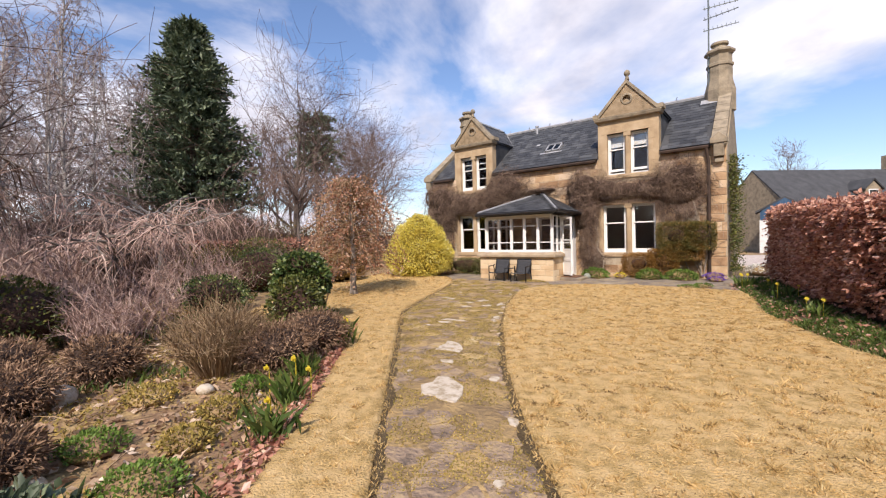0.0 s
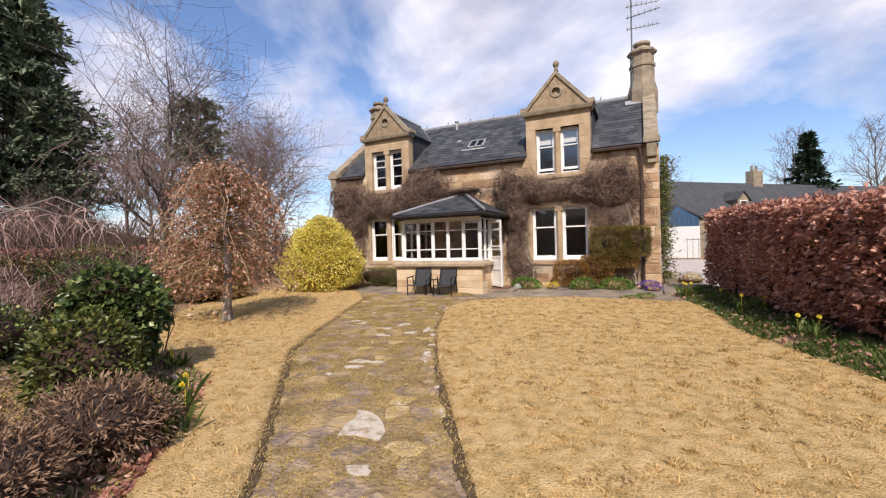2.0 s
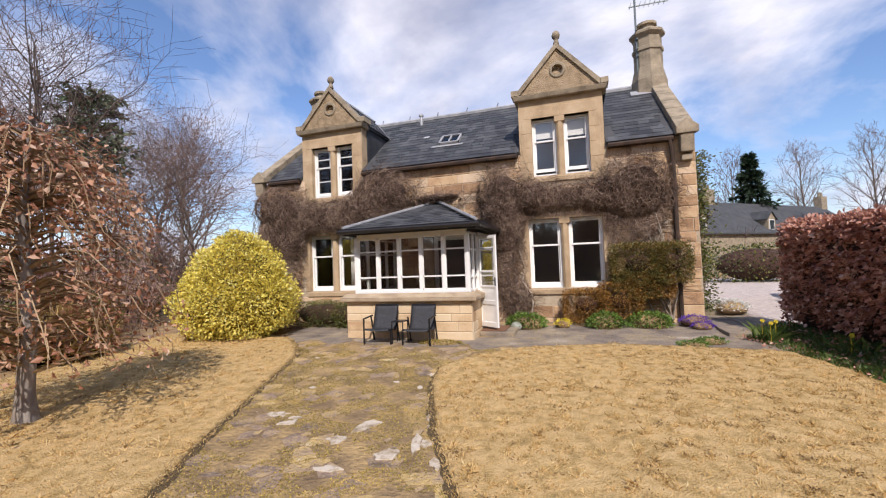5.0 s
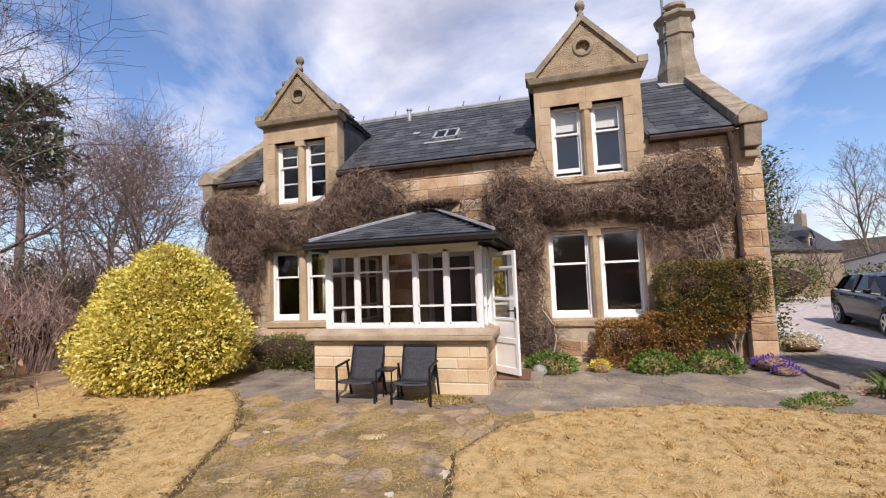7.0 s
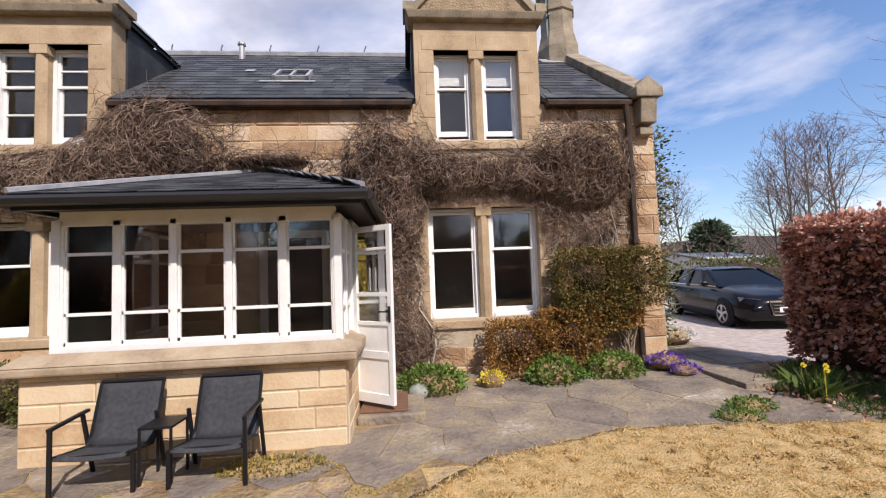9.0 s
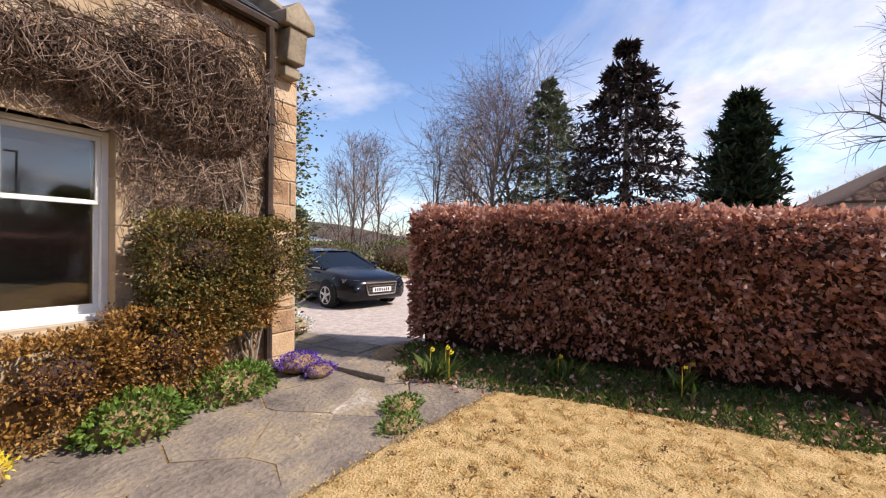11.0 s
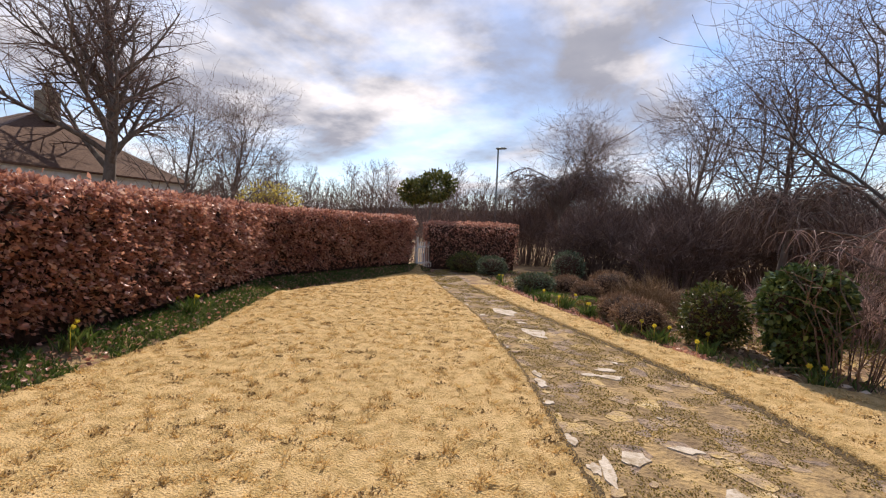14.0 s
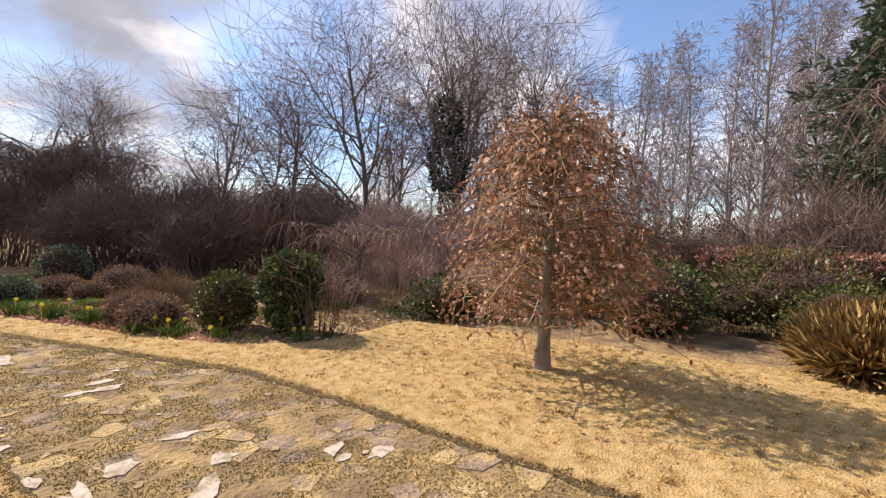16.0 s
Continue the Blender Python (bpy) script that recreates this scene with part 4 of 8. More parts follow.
    g = Geo().tube([(xc, FY + 0.25, rz + 0.03), (xc, yb - 0.1, rz + 0.03)], 0.06, 6)
    part("dormer_ridge", g, M_LEAD, d_roof)
    g = Geo()
    for s in (-1, 1):
        g.beam((xc + s * (hw + 0.06), 15.95, 5.33), (xc + s * 0.1, 17.0, 6.17), 0.14, 0.02)
    part("valley", g, M_LEAD, d_roof, "lead valley")


dormer(-4.14, HOLES[2])
dormer(-10.09, HOLES[3])

# blinds and curtains
for x0, x1 in ((-4.72, -4.22), (-4.08, -3.58)):
    solo("roller_blind", Geo().box(x0, FY + 0.25, 4.4, x1, FY + 0.262, 4.8), M_BLIND, "half-drawn pale roller blind in the dormer window", "blind", bevel=0.004)


def curtain(x0, x1, z0, z1, y, amp, label):
    g = Geo()
    n = 26
    for j in range(2):
        for i in range(n + 1):
            x = x0 + (x1 - x0) * i / n
            g.v.append((x, y + amp * math.sin(i * 1.6), (z0, z1)[j]))
    for i in range(n):
        g.f.append((i, i + 1, n + 2 + i, n + 1 + i))
    ob = solo("curtain", g, M_CURTAIN, label, "curtain", smooth=True)
    sol = ob.modifiers.new("cloth", "SOLIDIFY")
    sol.thickness = 0.008


curtain(-10.68, -10.3, 3.55, 4.8, FY + 0.275, 0.025, "pale gathered curtain in the dormer window")
curtain(-10.83, -10.4, 1.02, 2.4, FY + 0.275, 0.025, "pale gathered curtain behind the ground-floor window")
curtain(-9.75, -9.5, 1.02, 2.4, FY + 0.275, 0.025, "pale gathered curtain behind the ground-floor window")

# ---- porch ----
PX0, PX1, PY, PZ = -8.5, -5.82, 12.36, 0.98
porch = thing("porch", (-7.1, 13.3, 0.1), "glazed white porch on a low sandstone wall under hipped slates", "porch")
g = Geo().box(PX0, PY, 0.0, PX1, PY + 0.35, PZ - 0.12).box(PX0, PY + 0.35, 0.0, PX0 + 0.35, FY, PZ - 0.12).box(PX1 - 0.3, PY + 0.35, 0.0, PX1, 13.15, PZ - 0.12)
porch_wall = part("porch_wall", g, M_MORTAR, porch)
g = Geo()
o = 0.1
g.prism([(PX0 - o, PY - o, PZ - 0.13), (PX1 + o, PY - o, PZ - 0.13), (PX1 + o, PY - o, PZ - 0.05), (PX1 + o * 0.3, PY + 0.06, PZ), (PX0 - o * 0.3, PY + 0.06, PZ), (PX0 - o, PY - o, PZ - 0.05)][0:3] + [(PX0 - o, PY - o, PZ - 0.05)], (0, 0.5, 0))
g.add([(PX0 - o, PY - o, PZ - 0.05), (PX1 + o, PY - o, PZ - 0.05), (PX1 + o * 0.4, PY + 0.08, PZ + 0.03), (PX0 - o * 0.4, PY + 0.08, PZ + 0.03)], [(0, 1, 2, 3)])
g.prism([(PX1 + o, PY - o, PZ - 0.05), (PX1 + o, 13.15, PZ - 0.05), (PX1 - 0.1, 13.15, PZ + 0.05), (PX1 - 0.1, PY + 0.1, PZ + 0.05)], (-0.02, 0, -0.05))
g.box(PX0 - o, PY + 0.4, PZ - 0.13, PX0 + 0.36, FY, PZ - 0.02); g.box(PX1 - 0.34, PY + 0.4, PZ - 0.13, PX1 + o, 13.15, PZ - 0.02)
part("sill_course", g, M_SILL, porch, "rounded stone sill course", bevel=0.02)
# white posts, rails and bars of the front
WY = 12.5
WZ0, WZ1 = 1.0, 2.16
WX0, WX1 = -8.3, -5.92
g = Geo()
cols = [WX0 + (WX1 - WX0) * k / 5 for k in range(6)]
for k, x in enumerate(cols):
    w = 0.035 if k in (0, 5, 1, 4) else 0.028
    g.box(x - w, WY - 0.02, WZ0, x + w, WY + 0.06, WZ1)
g.box(WX0, WY - 0.03, WZ0, WX1, WY + 0.08, WZ0 + 0.06); g.box(WX0, WY - 0.02, WZ1 - 0.05, WX1, WY + 0.08, WZ1 + 0.08)
part("front_frame", g, M_WHITE, porch, bevel=0.004)
for k in range(5):
    g = Geo()
    a, b = cols[k] + 0.03, cols[k + 1] - 0.03
    for z in (1.33, 1.86):
        g.box(a, WY, z - 0.014, b, WY + 0.03, z + 0.014)
    g.box(a, WY, WZ0 + 0.06, a + 0.02, WY + 0.03, WZ1 - 0.05); g.box(b - 0.02, WY, WZ0 + 0.06, b, WY + 0.03, WZ1 - 0.05)
    g.box(a, WY, WZ0 + 0.06, b, WY + 0.03, WZ0 + 0.09)
    win = part("window", g, M_WHITE, porch, "white porch casement with glazing bars")
    for z0, z1 in ((WZ0 + 0.07, 1.33), (1.33, 1.86), (1.86, WZ1 - 0.04)):
        p = part("pane", Geo().box(a, WY + 0.012, z0, b, WY + 0.016, z1), M_FROST if z0 < 1.2 else M_GLASS, win)
        p.visible_shadow = False
# side glazing, right and left
for sx, y1 in ((WX1 + 0.02, 13.15), (WX0 - 0.02, FY - 0.05)):
    g = Geo()
    n = 2 if y1 < 13.5 else 4
    ys = [WY + (y1 - WY) * k / n for k in range(n + 1)]
    g.box(sx - 0.02, WY, WZ0 + 0.012, sx + 0.02, y1, WZ0 + 0.048)
    win = part("side_window", g, M_WHITE, porch, bevel=0.003)
    for y in ys:
        part("mullion", Geo().box(sx - 0.035, y - 0.035, WZ0, sx + 0.035, y + 0.035, WZ1), M_WHITE, win, bevel=0.003)
    for z in (1.29, 1.83, WZ1):
        part("glazing_bar", Geo().box(sx - 0.02, WY, z - 0.018, sx + 0.02, y1, z + 0.018), M_WHITE, win, bevel=0.003)
    p = part("pane", Geo().box(sx - 0.002, WY, WZ0, sx + 0.002, y1, WZ1), M_GLASS, win)
    p.visible_shadow = False
# door frame and open leaf
g = Geo().box(-5.93, 13.12, 0.2, -5.85, 13.2, 2.2).box(-5.93, 14.1, 0.2, -5.85, 14.2, 2.2).box(-5.93, 13.12, 2.12, -5.85, 14.2, 2.2).box(-5.92, 14.2, 0.1, -5.86, FY, 2.2)
part("door_frame", g, M_WHITE, porch, bevel=0.004)


def door_leaf(a, b, z0, z1):
    """A narrow white door leaf, glazed above two panels, from the hinge a to the free edge b."""
    a, b = Vector((*a, 0)), Vector((*b, 0))
    d = (b - a).normalized()
    w = (b - a).length
    nrm = Vector((d.y, -d.x, 0))

    def bx(g, s0, s1, za, zb, t0, t1):
        vs = [a + d * s + nrm * t + Vector((0, 0, z)) for z in (za, zb) for s, t in ((s0, t0), (s1, t0), (s1, t1), (s0, t1))]
        g.add([tuple(v) for v in vs], [(3, 2, 1, 0), (4, 5, 6, 7), (0, 1, 5, 4), (1, 2, 6, 5), (2, 3, 7, 6), (3, 0, 4, 7)])

    g = Geo()
    s = 0.055
    bx(g, 0, s, z0, z1, -0.02, 0.02); bx(g, w - s, w, z0, z1, -0.02, 0.02)
    for za, zb in ((z0, z0 + 0.1), (0.72, 0.8), (1.06, 1.1), (1.36, 1.4), (1.84, 1.87), (z1 - 0.06, z1)):
        bx(g, s, w - s, za, zb, -0.02, 0.02)
    leaf = part("door", g, M_WHITE, porch, "white half-glazed door standing open", bevel=0.004)
    g = Geo()
    bx(g, s, w - s, z0 + 0.1, 0.72, -0.006, 0.006); bx(g, s, w - s, 0.8, 1.06, -0.006, 0.006)
    part("door_panel", g, M_WHITE, leaf)
    for za, zb in ((1.1, 1.36), (1.4, 1.84), (1.87, z1 - 0.06)):
        g = Geo()
        bx(g, s, w - s, za, zb, -0.002, 0.002)
        p = part("pane", g, M_FROST if za < 1.2 else M_GLASS, leaf)
        p.visible_shadow = False
    g = Geo()
    bx(g, w - 0.045, w - 0.015, 1.1, 1.26, 0.02, 0.026)
    bx(g, w - 0.14, w - 0.02, 1.2, 1.215, 0.045, 0.06)
    bx(g, w - 0.035, w - 0.02, 1.2, 1.215, 0.02, 0.06)
    part("handle", g, M_BLACK, leaf, "dark lever handle")


door_leaf((-5.84, 13.14), (-5.42, 12.82), 0.27, 2.1)
# porch roof
AP0, AP1 = Vector((-7.3, FY, 3.05)), Vector((-7.08, FY, 3.07))
E0, E1 = Vector((-8.42, 12.12, 2.33)), Vector((-5.62, 12.12, 2.33))
B0, B1 = Vector((-8.42, FY, 2.33)), Vector((-5.62, FY, 2.33))
g = Geo()
for q in ([E0, E1, AP1, AP0], [E1, B1, AP1], [B0, E0, AP0]):
    g.prism([tuple(v) for v in q], (0, 0, -0.05))
proof = part("porch_roof", g, M_FARSLATE, porch)
g = Geo()
g.box(-8.4, 12.14, 2.2, -5.64, 12.18, 2.31); g.box(-8.4, 12.18, 2.2, -8.36, FY, 2.31); g.box(-5.68, 12.18, 2.2, -5.64, FY, 2.31)
g.box(-8.36, 12.18, 2.24, -5.68, FY, 2.27)
part("fascia", g, M_BLACK, porch, "black eaves board")
g = Geo().tube([(-8.47, 12.08, 2.27), (-5.57, 12.08, 2.27)], 0.045, 6).tube([(-5.57, 12.08, 2.27), (-5.57, FY, 2.27)], 0.045, 6).tube([(-8.47, 12.08, 2.27), (-8.47, FY, 2.27)], 0.045, 6)
part("gutter", g, M_BLACK, porch, "black gutter")
g = Geo()
for a, b in ((E0, AP0), (E1, AP1)):
    g.tube([a + Vector((0, 0, 0.03)), a.lerp(b, 0.5) + Vector((0, 0, 0.035)), b + Vector((0, 0, 0.03))], 0.03, 5)
part("hip", g, M_LEAD, proof, "lead hip roll")


def clip_slates(quad, parent, material, course=0.17):
    """Slates on one sloping face, from its eaves edge up; each course is cut to the face's width there."""
    a, b, c, d = quad
    rows = int(((c + d) / 2 - (a + b) / 2).length / course)
    nrm = (b - a).cross(d - a).normalized()
    for k in range(rows):
        l0, r0 = a.lerp(d, k / rows), b.lerp(c, k / rows)
        ln = (r0 - l0).length
        ax = (r0 - l0).normalized()
        up = nrm.cross(ax).normalized()
        h = ((c + d) / 2 - (a + b) / 2).length / rows
        s = 0.0
        while s < ln - 0.03:
            w = min(rng.uniform(0.2, 0.32), ln - s)
            g = Geo()
            slate(g, l0 + ax * s - up * 0.015, ax, up, nrm, w - 0.006, h * 1.3, rng)
            part("slate", g, material, parent)
            s += w


clip_slates((E0, E1, AP1, AP0), proof, M_SLATE)
clip_slates((E1, B1, AP1 + Vector((0.02, 0, 0)), AP1), proof, M_SLATE)
# porch inside: floor, inner door
solo("porch_floor", Geo().box(PX0 + 0.35, PY + 0.35, 0.0, PX1 - 0.05, FY, 0.22), M_PATIO, "stone floor inside the porch", "floor", kind="structure")
inner = thing("inner_door", (-6.8, FY + 0.1, 0.28), "white panelled inner door of the cottage, closed", "door")
g = Geo().box(-7.3, FY + 0.12, 0.28, -7.2, FY + 0.24, 2.25).box(-6.45, FY + 0.12, 0.28, -6.35, FY + 0.24, 2.25).box(-7.2, FY + 0.12, 2.15, -6.45, FY + 0.24, 2.25)
part("frame", g, M_WHITE, inner, bevel=0.004)
# leaf in one even dark colour, the same as the inner floors
part("leaf", Geo().box(-7.2, FY + 0.16, 0.28, -6.45, FY + 0.2, 2.15), M_DARK, inner, "dark door leaf")
# step and mat
g = Geo().box(-5.8, 12.78, 0.0, -5.12, 13.9, 0.2)
solo("door_step", g, M_PATIO, "worn grey stone step at the porch door", "step", bevel=0.02)
g = Geo().box(-5.78, 12.85, 0.204, -5.3, 13.5, 0.225)
solo("doormat", g, mat("coir mat", [(0.3, (0.14, 0.07, 0.04)), (0.7, (0.24, 0.13, 0.08))], 60, 0.98, 0.6, 4), "brown coir doormat on the step", "doormat", bevel=0.004)

# ---- plants: helpers ----
def ellipsoid_points(n, c, r, rng, lo=0.8, hi=1.05, zmin=-1.0, boxy=1.0):
    d = rng.normal(0, 1, (int(n * 1.6) + 8, 3))
    d /= np.linalg.norm(d, axis=1)[:, None]
    d = d[d[:, 2] > zmin][:n]
    if boxy < 1:
        d = d / np.abs(d).max(1)[:, None] * (1 - boxy) + d * boxy
    k = rng.uniform(lo, hi, len(d))[:, None]
    lump = 1 + 0.09 * np.sin(d[:, :1] * 7 + c[0] * 3) * np.cos(d[:, 2:] * 6 + d[:, 1:2] * 5)
    return np.array(c) + d * np.array(r) * k * lump, d / np.array(r)


def core(g, c, r, seed=0, shrink=0.86, n=14):
    """A lumpy inner mass that stops the light."""
    for j in range(n // 2 + 1):
        th = math.pi * j / (n // 2)
        for i in range(n):
            ph = 2 * math.pi * i / n
            d = Vector((math.sin(th) * math.cos(ph), math.sin(th) * math.sin(ph), math.cos(th)))
            k = shrink * (1 + 0.12 * noise.noise(d * 2.3 + Vector((seed, 0, 0))))
            g.v.append((c[0] + d.x * r[0] * k, c[1] + d.y * r[1] * k, c[2] + d.z * r[2] * k))
    base = len(g.v) - n * (n // 2 + 1)
    for j in range(n // 2):
        for i in range(n):
            i2 = (i + 1) % n
            g.f.append((base + j * n + i, base + (j + 1) * n + i, base + (j + 1) * n + i2, base + j * n + i2))


def shrub(name, blobs, count, size, leaf, label, category="shrub", inner=None, wide=0.55, seed=1, shrink=0.84, jitter=0.6, zmin=-0.9, group="", droop=0.0, boxy=1.0):
    """A leafy shrub: an inner mass and leaves over it. blobs: (centre, radii)."""
    rng = np.random.default_rng(seed)
    c0 = blobs[0][0]
    t = thing(name, (c0[0], c0[1], gz(c0[0], c0[1])), label, category, group)
    tot = sum(b[1][0] * b[1][1] + b[1][0] * b[1][2] for b in blobs)
    V = []
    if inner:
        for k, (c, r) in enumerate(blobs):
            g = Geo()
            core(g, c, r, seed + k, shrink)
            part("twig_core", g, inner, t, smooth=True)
    for c, r in blobs:
        n = int(count * (r[0] * r[1] + r[0] * r[2]) / tot)
        P, D = ellipsoid_points(n, c, r, rng, 0.8, 1.08, zmin, boxy)
        D /= np.linalg.norm(D, axis=1)[:, None]
        D[:, 2] -= droop
        V.append(leaf_geo(P, D, size, rng, wide, 0.25, jitter))
    under(leaf_mesh("foliage", np.concatenate(V), leaf), t)
    return t


def stems_mesh(name, lines, radius, material, sides=3):
    g = Geo()
    for pts in lines:
        n = len(pts)
        g.tube(pts, [radius * (1 - 0.7 * i / (n - 1)) for i in range(n)], sides, False)
    return link_geo(name, g, material)


def twiggy(name, c, r, n, material, label, category="shrub", seed=1, rad=0.006, up=0.8, base=0.35, forks=3, group="", wig=0.12):
    """A leafless shrub: stems that rise from the ground, fork and spread."""
    rng = random.Random(seed)
    lines, twigs = [], []
    gz0 = gz(c[0], c[1])
    for k in range(n):
        a, q = rng.uniform(0, 2 * math.pi), math.sqrt(rng.random())
        p = Vector((c[0] + math.cos(a) * q * r[0] * base, c[1] + math.sin(a) * q * r[1] * base, gz0))
        tip = Vector((c[0] + math.cos(a) * q * r[0] * rng.uniform(0.7, 1.1), c[1] + math.sin(a) * q * r[1] * rng.uniform(0.7, 1.1), gz0 + r[2] * (1 - 0.45 * q * q) * rng.uniform(0.75, 1.1)))
        pts = [p]
        for i in range(1, 6):
            f = i / 5
            s = p.lerp(tip, f) + Vector((rng.gauss(0, wig), rng.gauss(0, wig), rng.gauss(0, wig * 0.5))) * r[2] * f * 0.6
            s.z += math.sin(f * math.pi) * 0.1 * r[2] * up
            pts.append(s)
        lines.append(pts)
        for _ in range(forks):
            i = rng.randint(2, 4)
            d = (pts[i + 1] - pts[i]).normalized()
            d = (d + Vector((rng.gauss(0, 0.5), rng.gauss(0, 0.5), rng.gauss(0.15, 0.35)))).normalized()
            L = r[2] * rng.uniform(0.18, 0.42)
            q2 = pts[i]
            ln = [q2]
            for _k in range(3):
                d = (d + Vector((rng.gauss(0, 0.2), rng.gauss(0, 0.2), rng.gauss(0, 0.2)))).normalized()
                q2 = q2 + d * L / 3
                ln.append(q2)
            twigs.append(ln)
    t = thing(name, (c[0], c[1], gz0), label, category, group)
    tagged(under(stems_mesh("stem", lines, rad, material), t), kind="stuff")
    tagged(under(stems_mesh("twig", twigs, rad * 0.75, material), t), kind="stuff")
    return t


def blades(name, P, H, material, label, category, kind="stuff", width=0.006, lean=0.5, seed=3):
    """Grass blades or strap leaves that bend over."""
    rng = np.random.default_rng(seed)
    n = len(P)
    D = rng.normal(0, lean, (n, 3)); D[:, 2] = 1
    D /= np.linalg.norm(D, axis=1)[:, None]
    S = np.cross(D, rng.normal(0, 1, (n, 3))); S /= np.linalg.norm(S, axis=1)[:, None] + 1e-9
    H = np.asarray(H)[:, None] * rng.uniform(0.6, 1.3, n)[:, None]
    bend = rng.normal(0, 0.35, (n, 3)); bend[:, 2] = -0.1
    W = width * rng.uniform(0.7, 1.4, n)[:, None]
    V = np.stack([P - S * W, P + S * W, P + D * H * 0.6 + bend * H * 0.15 + S * W * 0.6, P + D * H + bend * H * 0.6], 1).reshape(-1, 3)
    ob = leaf_mesh(name, V, material)
    return tagged(ob, label, category, kind=kind) if label else ob


# ---- beech hedge ----
def line_at(line, s):
    for (x0, y0), (x1, y1) in zip(line, line[1:]):
        L = math.hypot(x1 - x0, y1 - y0)
        d = ((x1 - x0) / L, (y1 - y0) / L)
        if s <= L:
            return x0 + d[0] * s, y0 + d[1] * s, d
        s -= L
    return x1, y1, d


def hedge(name, line, top, thick, side, count, label, leaf, inner, seed=2, bottom=0.14, size=0.07):
    """A clipped hedge along a line that is its front face; side is +1 if it stands to the right of the line."""
    rng = np.random.default_rng(seed)
    total = sum(math.hypot(b[0] - a[0], b[1] - a[1]) for a, b in zip(line, line[1:]))
    t = thing(name, (line[0][0], line[0][1], gz(*line[0])), label, "hedge")
    # one solid mass, toned dark like the shaded depth behind the leaves
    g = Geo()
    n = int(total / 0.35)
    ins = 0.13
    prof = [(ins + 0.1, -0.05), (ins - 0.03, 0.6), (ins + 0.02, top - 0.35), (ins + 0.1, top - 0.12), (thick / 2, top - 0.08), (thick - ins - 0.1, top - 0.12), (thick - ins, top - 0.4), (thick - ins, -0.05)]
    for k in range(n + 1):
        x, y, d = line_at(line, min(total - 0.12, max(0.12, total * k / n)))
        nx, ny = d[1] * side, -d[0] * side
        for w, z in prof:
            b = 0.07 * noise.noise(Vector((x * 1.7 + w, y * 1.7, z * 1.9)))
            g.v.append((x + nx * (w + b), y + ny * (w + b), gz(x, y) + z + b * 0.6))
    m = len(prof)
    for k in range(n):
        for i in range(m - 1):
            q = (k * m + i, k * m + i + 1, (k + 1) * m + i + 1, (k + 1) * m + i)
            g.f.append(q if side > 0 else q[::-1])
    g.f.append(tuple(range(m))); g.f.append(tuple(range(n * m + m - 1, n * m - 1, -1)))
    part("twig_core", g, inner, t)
    P, D = [], []
    per = top * 2 + thick
    for _ in range(count):
        s = rng.uniform(0, total) if rng.random() > 0.06 else rng.uniform(0, 0.12)
        x, y, d = line_at(line, s)
        nx, ny = d[1] * side, -d[0] * side
        u = rng.random()
        if u < 0.62:
            z = bottom + (top - bottom) * rng.random() ** 0.85
            w = rng.normal(0.05, 0.05) + 0.1 * max(0, z - top + 0.2)
            w += 0.08 * noise.noise(Vector((x * 1.4, y * 1.4, z * 1.4))) + 0.1 * noise.noise(Vector((x * 5.5, y * 5.5, z * 6.5)))
            o = (-nx, -ny, -0.35)
        elif u < 0.9:
            w = rng.uniform(0.02, thick)
            z = top + 0.05 * noise.noise(Vector((x * 1.5, y * 1.5, 4))) + rng.normal(0, 0.035)
            o = (0, 0, 0.8)
        else:
            w, z = thick - abs(rng.normal(0.03, 0.05)), rng.uniform(bottom, top)
            o = (nx, ny, -0.3)
        if s < 0.13:
            w, z = rng.uniform(0, thick), rng.uniform(bottom * 0.6, top)
            o = (-d[0], -d[1], -0.3)
            s = abs(rng.normal(0, 0.06))
            x, y = line[0][0] + d[0] * s, line[0][1] + d[1] * s
        # thin places low down in the hedge
        if noise.noise(Vector((x * 0.9, y * 0.9, z * 1.6))) > 0.38 and z < 1.2 and rng.random() < 0.5:
            continue
        # gaps between the sprays, where the dark core shows through
        if u < 0.62 and noise.noise(Vector((x * 4.2, y * 4.2, z * 6.0 + 9))) > 0.22 and rng.random() < 0.75:
            continue
        P.append((x + nx * w, y + ny * w, gz(x, y) + z)); D.append(o)
    P, D = np.array(P), np.array(D, float)
    under(leaf_mesh("foliage", leaf_geo(P, D, size, rng, 0.62, 0.3, 0.6), leaf), t)
    return t


hedge("beech_hedge", HEDGE, 1.72, 1.0, -1, 90000, "clipped beech hedge holding its dry russet-brown winter leaves", M_BEECHLEAF, M_SHADECORE, 2)
hedge("beech_hedge", [(1.85, -2.85), (0.5, -3.9), (-1.1, -5.0)], 1.78, 0.9, -1, 9000, "dark russet beech hedge beyond the garden gate", M_BEECHLEAF, M_SHADECORE, 3)

# ---- lawn blades, path moss ----
def scatter(poly, n, rng, edge=None):
    xs, ys = [p[0] for p in poly], [p[1] for p in poly]
    out = []
    while len(out) < n:
        x, y = rng.uniform(min(xs), max(xs)), rng.uniform(min(ys), max(ys))
        if inside(x, y, poly):
            out.append((x, y))
    return out


